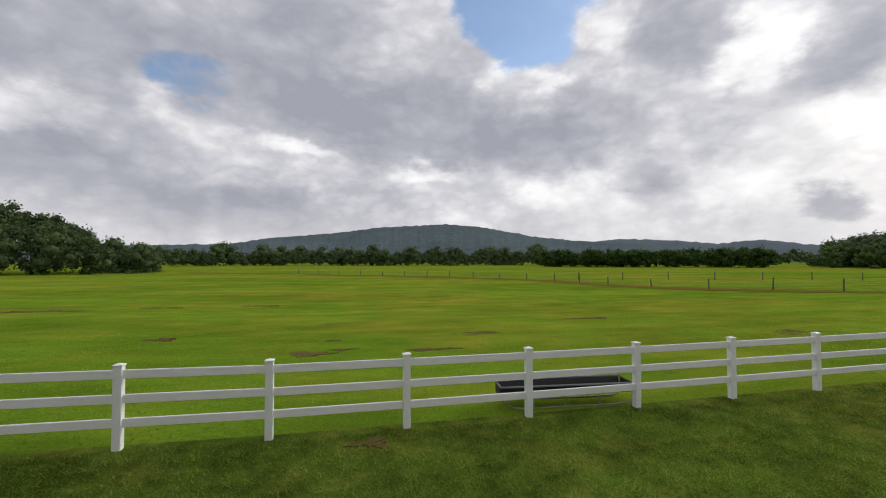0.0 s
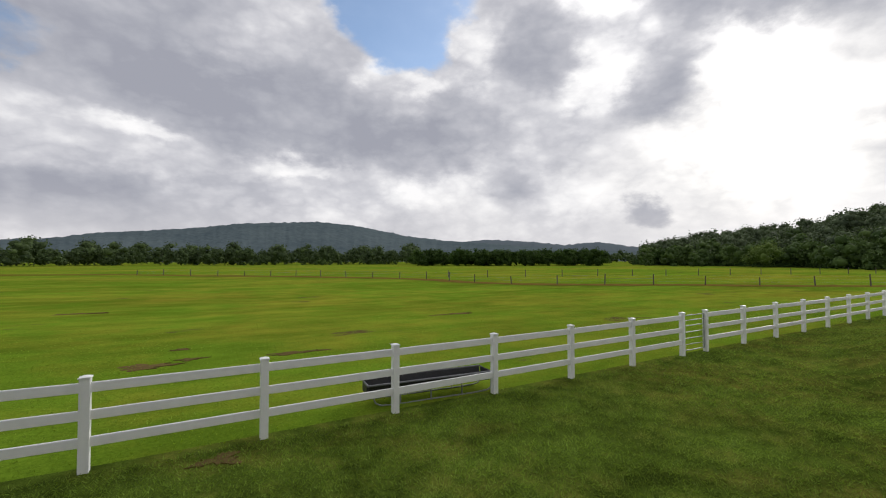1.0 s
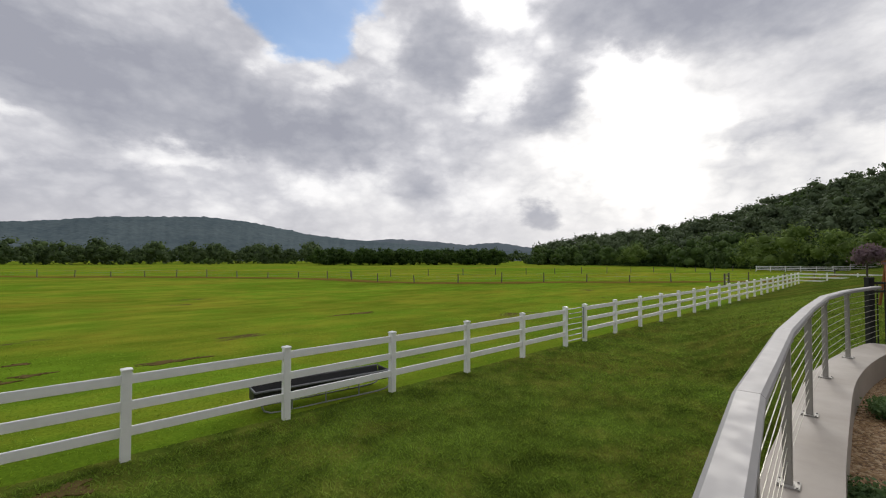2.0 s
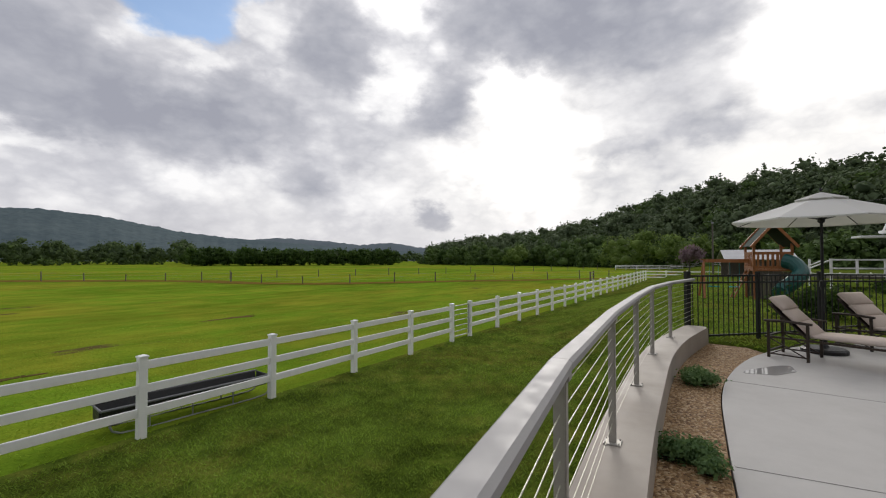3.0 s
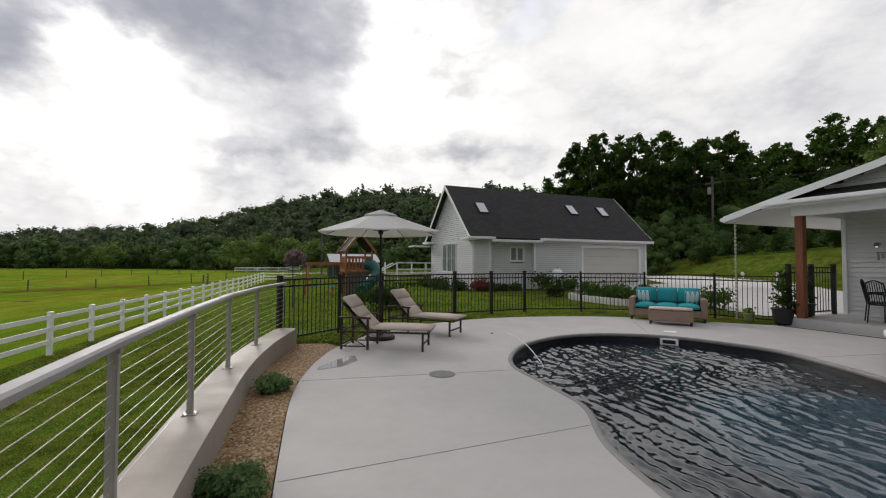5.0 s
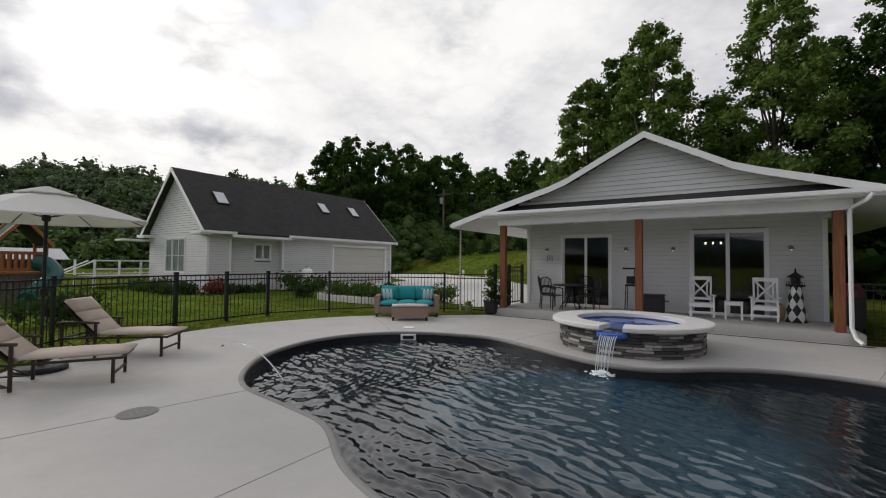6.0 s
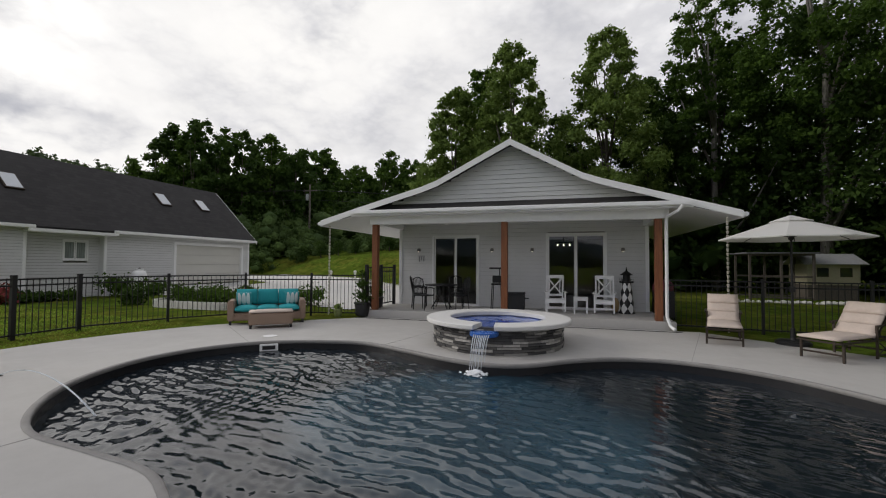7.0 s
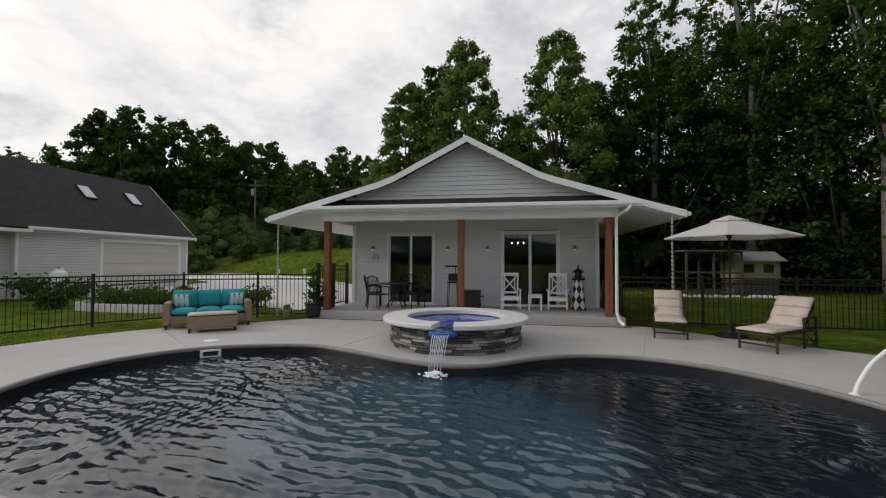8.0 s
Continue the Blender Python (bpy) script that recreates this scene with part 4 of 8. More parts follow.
        part("side_gutter", boxed((sx * 5.47, y0, 2.50), (sx * 5.57, y1, 2.60), 0.02), TRIM, house)
    part("soffit", boxed((-4.4, 2.12, 2.74), (4.4, y1 - 0.03, 2.76)), SOFFIT, house, "white soffit")
    bm = bmesh.new()
    siding(bm, -half, half, 0.0, 2.6)
    w = tagged(part("rear_wall", bm, SIDING, house), kind="stuff")
    w.matrix_basis = pose(0, back - 0.12, 0, 0, 0, 180)
    # downspout
    part("downspout", bar([(-4.2, 2.56, 2.78), (-4.12, 2.5, 2.66), (-3.95, 2.2, 2.55), (-3.93, 2.16, 2.45), (-3.93, 2.16, 0.12), (-3.98, 2.24, -0.08), (-4.06, 2.36, -0.16)], 0.04, 8), TRIM, house, "white downspout")
    return house


INNER = simple("interior_paint", (0.30, 0.29, 0.28), 0.8, bump=0)
FLOORWOOD = wood_material("interior_floor", (0.10, 0.07, 0.05), (0.2, 0.15, 0.1))
pool_house = build_pool_house()


def build_garage():
    """The white garage across the lawn; its long front faces the pool."""
    long, deep, ridge, eave, base = 13.45, 6.4, 6.47, 3.22, -0.25
    g = thing("garage", built(21.0, -12.0 - long, 0.0, 90), "white sided garage with a steep dark roof and skylights", "house")
    # local: x runs north along the front, y towards the pool; spans are counted from the north end
    holes = [(long - 3.65, long - 2.7, 1.62, 2.5), (long - 12.8, long - 7.95, 0.3, 2.5)]
    for p, q, top in ((0.0, 1.12, 3.15), (1.12, 4.2, 3.0), (4.2, long, 3.2)):
        bm = bmesh.new()
        siding(bm, long - q, long - p, base, top, holes, y=0.0 if p != 1.12 else -0.35, gap=0.011)
        tagged(part("front_wall", bm, SIDING, g, "white lap siding"), kind="stuff")
    for x in (1.12, 4.2):
        part("return_wall", boxed((long - x - 0.02, -0.4, base), (long - x + 0.02, 0.01, 3.0)), SIDING, g)
    part("core", boxed((0.02, -deep + 0.1, base - 0.3), (long - 0.2, -0.45, 2.95)), INNER, g)
    for x in (0.0, long):
        bm = bmesh.new()

        def span(z, north=(x > 0)):
            k = 0.0 if z < eave - 0.1 else (z - eave + 0.1) * 0.985
            return (k, deep - k) if north else (-deep + k, -k)

        siding(bm, 0, deep, base, ridge - 0.2, [(2.3, 4.4, 0.95, 2.7)] if x else [], top=span, gap=0.011)
        w = tagged(part("gable_wall", bm, SIDING, g, "white lap siding"), kind="stuff")
        w.matrix_basis = pose(x, 0, 0, 0, 0, -90 if x else 90)
    for x in (0.0, long - 4.2, long - 1.12, long):
        part("corner_board", boxed((x - 0.06, -0.03, base), (x + 0.06, 0.03, 2.95), 0.006), TRIM, g)
    o = 0.35
    mid = -deep / 2
    slope = (ridge - eave) / (deep / 2)
    za = eave - slope * o + 0.12
    for ya in (o, -deep - o):
        bm = bmesh.new()
        slab(bm, ((-o, mid, ridge), (long + o, mid, ridge), (long + o, ya, za), (-o, ya, za)), 0.10)
        part("roof", bm, SHINGLE, g, "dark charcoal asphalt shingles")
        for x in (-o, long + o):
            bm = bmesh.new()
            v = [(x, mid, ridge - 0.004), (x, ya, za - 0.004), (x, ya, za - 0.2), (x, mid, ridge - 0.24)]
            a = [bm.verts.new(p) for p in v]
            b = [bm.verts.new((p[0] + (-0.04 if x < 0 else 0.04), p[1], p[2])) for p in v]
            bm.faces.new(a)
            bm.faces.new(b[::-1])
            for k in range(4):
                bm.faces.new((a[k], b[k], b[(k + 1) % 4], a[(k + 1) % 4]))
            bmesh.ops.recalc_face_normals(bm, faces=bm.faces)
            part("rake_board", bm, TRIM, g, "white rake board")
    for p, q, dz in ((-o - 0.2, 1.25, 0.04), (1.0, 4.5, -0.10), (4.35, long + o, 0.04)):
        part("gutter", boxed((long - q, o - 0.05, za - 0.14 + dz), (long - p, o + 0.09, za + 0.0 + dz), 0.02), TRIM, g, "white gutter")
        part("soffit", boxed((long - q, -0.4, za - 0.15 + dz), (long - p, o - 0.05, za - 0.12 + dz)), SOFFIT, g)
    # the short return of the eave round the gable corner
    part("eave_return", boxed((long - 0.05, -0.6, za - 0.16), (long + 0.55, o + 0.05, za - 0.02), 0.02), TRIM, g)
    part("eave_return", boxed((long - 0.05, -deep + 0.6, za - 0.16), (long + 0.55, -deep - o, za - 0.02), 0.02), TRIM, g)
    for x, up in ((1.4, 0.50), (8.55, 0.58), (11.3, 0.58)):
        y = mid * up
        k = part("skylight", boxed((-0.34, -0.5, 0.0), (0.34, 0.5, 0.11), 0.015), BRONZE, g, "raised skylight with dark frame")
        k.matrix_basis = pose(long - x, y, eave - slope * y + 0.03, math.degrees(-math.atan(slope)), 0, 0)
        part("pane", boxed((-0.28, -0.44, 0.105), (0.28, 0.44, 0.117)), SKYPANE, k)
    window_unit(g, long - 3.62, long - 2.73, 1.66, 2.46, -0.35, 2, pane_mat=CURTAIN_REFLECT)
    door = new("garage_door")
    door.parent = g
    tagged(door, "plain white sectional garage door")
    d0, d1 = long - 12.8, long - 7.95
    for k in range(4):
        part("panel", boxed((d0, -0.16, 0.32 + 0.55 * k), (d1, -0.10, 0.32 + 0.55 * k + 0.54), 0.01), DOORCREAM, door)
    for a, b in (((d0 - 0.15, -0.12, 0.0), (d0, 0.035, 2.52)), ((d1, -0.12, 0.0), (d1 + 0.15, 0.035, 2.52)), ((d0 - 0.15, -0.12, 2.52), (d1 + 0.15, 0.035, 2.66))):
        part("casing", boxed(a, b, 0.006), TRIM, door)
    end = new("end_window")
    end.parent = g
    end.matrix_basis = pose(long, 0, 0, 0, 0, -90)
    window_unit(end, 2.3, 4.4, 0.95, 2.7, 0.0, 3, 1, pane_mat=CURTAIN_REFLECT)
    part("porch_roof", boxed((long, -deep + 0.2, 2.62), (long + 1.4, -deep - 0.9, 2.72), 0.01), TRIM, g, "small flat white porch roof")
    return g


DOORCREAM = simple("cream_door_paint", (0.58, 0.57, 0.53), 0.5, spread=0.04)
SKYPANE = simple("skylight_glass", (0.55, 0.58, 0.62), 0.12, spread=0.05, bump=0)
garage = build_garage()


# ---------- trees and hills ----------
def leaf_cloud(rng, centres, radii, count, size, flat=0.75, loose=0.9, deep=0.38):
    """Small leaf clumps, scattered through balls of foliage, as corner points of quads."""
    pick = rng.choice(len(centres), count, p=radii ** 2 / (radii ** 2).sum())
    d = rng.normal(size=(count, 3))
    d /= np.linalg.norm(d, axis=1)[:, None]
    r = radii[pick] * np.abs(1.1 - deep + deep * rng.normal(size=count))
    c = centres[pick] + d * r[:, None] * np.array([1, 1, flat])
    n = d + loose * rng.normal(size=(count, 3)) + np.array([0, 0, 0.35])
    n /= np.linalg.norm(n, axis=1)[:, None]
    a = np.cross(n, rng.normal(size=(count, 3)))
    a /= np.linalg.norm(a, axis=1)[:, None]
    b = np.cross(n, a)
    s = size * (0.55 + 0.9 * rng.rand(count))[:, None]
    w = 0.45 + 0.4 * rng.rand(count)[:, None]
    bend = n * s * 0.25
    return np.stack([c - a * s, c + b * s * w - bend, c + a * s, c - b * s * w - bend], 1).reshape(-1, 3)


def quads_mesh(name, co, material):
    n = len(co) // 4
    me = bpy.data.meshes.new(name)
    me.vertices.add(len(co))
    me.vertices.foreach_set("co", np.asarray(co, dtype=np.float32).ravel())
    me.loops.add(len(co))
    me.loops.foreach_set("vertex_index", np.arange(len(co), dtype=np.int32))
    me.polygons.add(n)
    me.polygons.foreach_set("loop_start", np.arange(0, len(co), 4, dtype=np.int32))
    me.update(calc_edges=True)
    me.materials.append(material)
    return me


def make_tree(name, m, label, seed, tall, wide, leaves, size, leaf, bark, clear=0.25, blobs=26, category="tree", lean=0.0, limbs=9, clump=1.0, cone=False):
    """A broadleaf tree: tapered trunk, forking limbs, and a crown of leaf clumps with gaps."""
    rng = np.random.RandomState(seed)
    t = thing(name, m, label, category)
    bm = bmesh.new()
    top = np.array([lean * tall, 0, tall * 0.86])
    trunk = [(top[0] * k ** 2 + 0.12 * math.sin(3 * k + seed), 0.12 * math.cos(4 * k + seed), top[2] * k) for k in np.linspace(0, 1, 8)]
    r0 = tall * 0.009 + 0.04
    sweep(bm, trunk, [r0 * (1.25 - 1.1 * k) for k in np.linspace(0, 1, 8)], 8)
    centres, radii = [], []
    for k in range(blobs):
        h = clear + (1 - clear) * (k + rng.rand()) / blobs
        env = math.sin(math.pi * min(1, max(0.04, (h - clear) / (1 - clear) * 0.86 + 0.12))) ** 0.7
        if cone:
            u = (h - clear) / (1 - clear)
            env = min(1.0, 0.5 + 2.0 * u) * (1.04 - u) ** 0.58
        ang = rng.rand() * 6.283
        rr = wide * env * (0.15 + 0.75 * rng.rand() ** (0.5 if cone else 1.0))
        centres.append((rr * math.cos(ang) + lean * tall * h * h, rr * math.sin(ang), tall * h))
        radii.append(clump * wide * (0.17 + 0.17 * rng.rand()) * (0.5 + 0.5 * env) * (0.8 if cone else 1.0))
    for k in range(limbs):
        i = rng.randint(blobs)
        c = Vector(centres[i])
        s = Vector(trunk[max(1, min(6, int(7 * max(0.15, c.z / tall - 0.22))))])
        mid = s.lerp(c, 0.5) + Vector((0, 0, -0.06 * tall * rng.rand()))
        sweep(bm, [s, mid, c], [r0 * 0.42, r0 * 0.26, r0 * 0.08], 6)
    part("trunk", bm, bark, t, smooth=True)
    part("crown", quads_mesh("crown", leaf_cloud(rng, np.array(centres), np.array(radii), leaves, size), leaf), leaf, t)
    return t


def ball():
    """Corners and faces of a coarse ball."""
    bm = bmesh.new()
    bmesh.ops.create_icosphere(bm, subdivisions=1, radius=1.0)
    co = np.array([v.co[:] for v in bm.verts])
    tri = np.array([[v.index for v in f.verts] for f in bm.faces])
    bm.free()
    return co, tri


BALL_CO, BALL_TRI = ball()


def lumps(rng, centres, radii, flat, rough=0.3):
    """Uneven lumps of foliage that fill the inside of a crown, as points and triangles."""
    n, m = len(centres), len(BALL_CO)
    swell = 1 + rough * rng.normal(size=(n, m, 1)).clip(-1.6, 1.6)
    co = centres[:, None, :] + BALL_CO[None] * radii[:, None, None] * swell * np.array([1, 1, flat])
    tri = BALL_TRI[None] + (np.arange(n) * m)[:, None, None]
    return co.reshape(-1, 3), tri.reshape(-1, 3)


def foliage_mesh(name, quads, solids, material):
    """One mesh of leaf clumps (quads) and of the denser lumps inside them."""
    quads = np.asarray(quads, dtype=np.float32)
    co, loops, starts, base = [quads], [np.arange(len(quads))], [np.arange(0, len(quads), 4)], len(quads)
    at = len(quads)
    for pts, tri in solids:
        co.append(pts.astype(np.float32))
        loops.append(tri.ravel() + base)
        starts.append(at + np.arange(0, tri.size, 3))
        base, at = base + len(pts), at + tri.size
    co, loops, starts = np.concatenate(co), np.concatenate(loops), np.concatenate(starts)
    me = bpy.data.meshes.new(name)
    me.vertices.add(len(co))
    me.vertices.foreach_set("co", co.ravel())
    me.loops.add(len(loops))
    me.loops.foreach_set("vertex_index", loops.astype(np.int32))
    me.polygons.add(len(starts))
    me.polygons.foreach_set("loop_start", starts.astype(np.int32))
    me.update(calc_edges=True)
    me.materials.append(material)
    return me


def woods(name, label, seed, spots, leaf, size, per, pine=0.0):
    """Many far trees as one mass: each a heap of rounded boughs, or the tiers of a pine."""
    rng = np.random.RandomState(seed)
    out, solids = [], []
    for x, y, z, tall, wide in spots:
        if rng.rand() < pine:
            k = 13
            h = np.linspace(0.22, 0.97, k) + 0.015 * rng.normal(size=k)
            ang = rng.rand(k) * 6.283
            rad = wide * 0.85 * (1.04 - h).clip(0.02, 1) ** 0.65 + 0.2
            cen = np.stack([x + rad * np.cos(ang) * 0.55, y + rad * np.sin(ang) * 0.55, z + tall * 1.06 * h], 1)
            r = np.maximum(rad * 0.7 + 0.2, tall * 0.05)
            out.append(leaf_cloud(rng, cen, r, per, size, 0.62, 0.6, 0.3))
            solids.append(lumps(rng, cen, r * 0.6, 0.7, 0.15))
        else:
            k = 6
            h = np.array([0.30, 0.42, 0.50, 0.60, 0.70, 0.80]) + 0.05 * rng.normal(size=k)
            ang = rng.rand() * 6.283 + 2.4 * np.arange(k)
            rad = wide * np.array([0.55, 0.6, 0.5, 0.42, 0.3, 0.1]) * (0.7 + 0.5 * rng.rand(k))
            cen = np.stack([x + rad * np.cos(ang), y + rad * np.sin(ang), z + tall * h], 1)
            r = wide * (0.40 + 0.18 * rng.rand(k))
            out.append(leaf_cloud(rng, cen, r * 0.95, per, size, 0.85, 0.55, 0.2))
            solids.append(lumps(rng, cen, r * 0.56, 0.85, 0.15))
    ob = new(name, foliage_mesh(name, np.concatenate(out), solids, leaf))
    return tagged(ob, label, "trees", kind="stuff")


def polar(azimuth, dist):
    return dist * math.sin(radians(azimuth)), dist * math.cos(radians(azimuth))


def interp(x, rows):
    xs, ys = [r[0] for r in rows], [r[1] for r in rows]
    return float(np.interp(x, xs, ys))


def ridge_mesh(name, label, rows, near, far, material, az0, az1, step=1.0, rough=0.1, seed=1.0, foot=-4.0):
    """A range of hills: rises from its foot to the crest whose height over azimuth is given by rows, and falls behind."""
    azs = np.arange(az0, az1 + 1e-6, step)
    prof = [(0.0, 0.0), (0.25, 0.22), (0.5, 0.55), (0.75, 0.86), (1.0, 1.0), (1.3, 0.8)]
    co, faces = [], []
    for a in azs:
        top = interp(a, rows)
        for u, h in prof:
            d = near + (far - near) * u
            x, y = polar(a, d)
            k = 1 + rough * noise.fractal((x * 3.0 / far, y * 3.0 / far, seed), 1.0, 2.0, 4) * (0.4 if u == 1 else 1)
            co.append((x, y, foot + max(0, (top - foot) * h * k + 5.0 * noise.fractal((x * 0.03, y * 0.03, seed), 0.8, 2.0, 3))))
    n = len(prof)
    for i in range(len(azs) - 1):
        for j in range(n - 1):
            faces.append((i * n + j, (i + 1) * n + j, (i + 1) * n + j + 1, i * n + j + 1))
    me = bpy.data.meshes.new(name)
    me.from_pydata(co, [], faces)
    me.materials.append(material)
    me.shade_smooth()
    return tagged(new(name, me), label, "hill", kind="structure")


def hill_material(name, dark, light, scale, bump):
    a = Mat(name, dark, 1.0)
    n = a.mix(0.5, a.noise(scale, 5, 0.7), a.noise(scale * 0.12, 4, 0.6))
    a.colour(a.ramp(n, (0.35, dark), (0.65, light)))
    a.bump(a.voronoi(scale * 1.4), bump, 4.0)
    a.p.inputs["Specular IOR Level"].default_value = 0.0
    return a.m


# Distance haze is put into the mountain and far hill colours.
MOUNTAIN = hill_material("haze_tinted_wooded_mountain", (0.070, 0.095, 0.108), (0.115, 0.145, 0.152), 0.03, 0.8)
FARHILL = hill_material("haze_tinted_far_hill", (0.11, 0.135, 0.155), (0.13, 0.155, 0.17), 0.02, 0.3)
WOODHILL = hill_material("wooded_hill", (0.012, 0.024, 0.008), (0.03, 0.055, 0.014), 0.25, 0.8)
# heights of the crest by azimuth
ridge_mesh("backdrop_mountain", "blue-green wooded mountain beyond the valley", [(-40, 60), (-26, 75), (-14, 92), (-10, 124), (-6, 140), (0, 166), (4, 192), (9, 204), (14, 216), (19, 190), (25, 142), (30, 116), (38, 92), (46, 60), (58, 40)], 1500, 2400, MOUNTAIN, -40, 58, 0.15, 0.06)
ridge_mesh("backdrop_hill", "far hills at the end of the valley, haze put into their colour", [(20, 110), (30, 125), (36, 150), (42, 130), (46, 105), (50, 122), (54, 90), (57, 70), (64, 60), (70, 40)], 2600, 3000, FARHILL, 18, 72, 0.15, 0.05, 5.0)
HILL = [(54, 2), (57.6, 8), (62, 11), (68, 13), (73, 15), (76.6, 17), (82.6, 24), (90, 25.5), (98, 22), (105, 19), (112, 19), (120, 16), (140, 12), (160, 8)]


def hill_height(az, u):
    return -2 + (interp(az, HILL) + 2) * smooth(u) ** 0.9


def hill_reach(az):
    return interp(az, [(54, 420), (60, 380), (70, 330), (80, 270), (90, 220), (100, 170), (115, 140), (160, 130)])


def build_wood_hill():
    azs = np.arange(54, 160.1, 1.0)
    us = np.linspace(0, 1.25, 11)
    co, faces = [], []
    for a in azs:
        far = hill_reach(a)
        for u in us:
            x, y = polar(a, far * (0.55 + 0.45 * u))
            co.append((x, y, hill_height(a, min(1, u)) - 3 * max(0, u - 1)))
    n = len(us)
    for i in range(len(azs) - 1):
        for j in range(n - 1):
            faces.append((i * n + j, (i + 1) * n + j, (i + 1) * n + j + 1, i * n + j + 1))
    me = bpy.data.meshes.new("wooded_hill")
    me.from_pydata(co, [], faces)
    me.materials.append(WOODHILL)
    tagged(new("wooded_hill", me), "steep hillside under dense woods", "hill", kind="structure")
    rng = np.random.RandomState(11)
    light, dark, pines, round_trees = [], [], [], []
    for az, d, tall in ((80.5, 150, 11), (82.5, 145, 12.5), (79, 160, 10), (67.5, 205, 10), (66.5, 210, 9), (86, 140, 11), (88.5, 135, 10)):
        round_trees.append((*polar(az, d * 0.93), -1.5, tall, tall * 0.5))
    for _ in range(1000):
        a = 55 + 72 * rng.rand() if rng.rand() < 0.86 else 127 + 30 * rng.rand()
        u = rng.rand() ** 0.8
        d = hill_reach(a) * (0.55 + 0.45 * u)
        x, y = polar(a, d)
        tall = (8 + 5.5 * rng.rand()) * min(1, d / 230 + 0.2)
        row = (x, y, hill_height(a, u) - 1.0, tall, tall * (0.36 + 0.16 * rng.rand()))
        if u > 0.75 and rng.rand() < 0.35:
            pines.append((row[0], row[1], row[2], tall * 1.04, tall * 0.30))
        elif u < 0.25 or rng.rand() < 0.12:
            light.append(row)
        else:
            dark.append(row)
    woods("hillside_woods", "dense dark green woods on the hillside", 21, dark, LEAF_HILL_HAZE, 0.54, 260)
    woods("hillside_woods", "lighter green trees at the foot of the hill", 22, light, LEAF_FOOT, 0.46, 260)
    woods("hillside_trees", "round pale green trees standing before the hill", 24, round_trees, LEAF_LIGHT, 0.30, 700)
    woods("hillside_pines", "tall pines along the crest of the hill", 23, pines, LEAF_HILL_HAZE, 0.36, 200, pine=0.75)


build_wood_hill()


def build_valley_trees():
    rng = np.random.RandomState(5)

    def row(az0, az1, d0, d1, n, lo, hi, fat=0.5, gaps=0.0):
        out = []
        for _ in range(n):
            a, d = az0 + (az1 - az0) * rng.rand(), d0 + (d1 - d0) * rng.rand()
            x, y = polar(a, d)
            clump = 0.5 + 0.9 * noise.noise((a * 0.45, d * 0.02, 7.0)) + 0.35 * noise.noise((a * 1.7, 3.0, 1.0))
            if gaps and clump < gaps:
                continue
            tall = lo + (hi - lo) * (min(1, max(0, clump)) if gaps else rng.rand())
            out.append((x, y, -1.9, tall, tall * fat * (0.8 + 0.4 * rng.rand())))
        return out

    woods("tree_belt", "dark even plantation of trees across the pasture", 31, row(26.2, 51.2, 215, 250, 170, 7.5, 10.2, 0.45), LEAF_DARK, 0.50, 200)
    woods("tree_belt", "dark trees beyond the pasture", 32, row(56.5, 68.5, 240, 270, 70, 7.5, 11, 0.5), LEAF_DARK, 0.5, 240)
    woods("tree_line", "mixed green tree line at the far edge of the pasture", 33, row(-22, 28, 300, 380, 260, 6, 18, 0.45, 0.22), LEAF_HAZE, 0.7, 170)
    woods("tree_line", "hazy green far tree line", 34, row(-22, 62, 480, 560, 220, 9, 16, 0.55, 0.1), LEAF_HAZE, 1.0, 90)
    woods("tree_line", "light green bushes along the pasture edge", 35, row(2, 70, 280, 330, 60, 2.5, 5, 0.7), LEAF_FOOT, 0.5, 60)
    near = [(x, y, -1.9 + z, t, w) for x, y, z, t, w, a in
            [(*polar(a, d), (12 * smooth((d - 130) / 60) + 1.5) * smooth((-20 - a) / 14) - 1.8, 7 + 4 * rng.rand() + 3.5 * smooth((-24 - a) / 16), 3.2 + 1.8 * rng.rand(), a) for a, d in [(-50 + 28.5 * rng.rand() ** 1.3, 125 + 70 * rng.rand()) for _ in range(170)]]]
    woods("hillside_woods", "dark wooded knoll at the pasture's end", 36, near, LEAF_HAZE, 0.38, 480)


build_valley_trees()


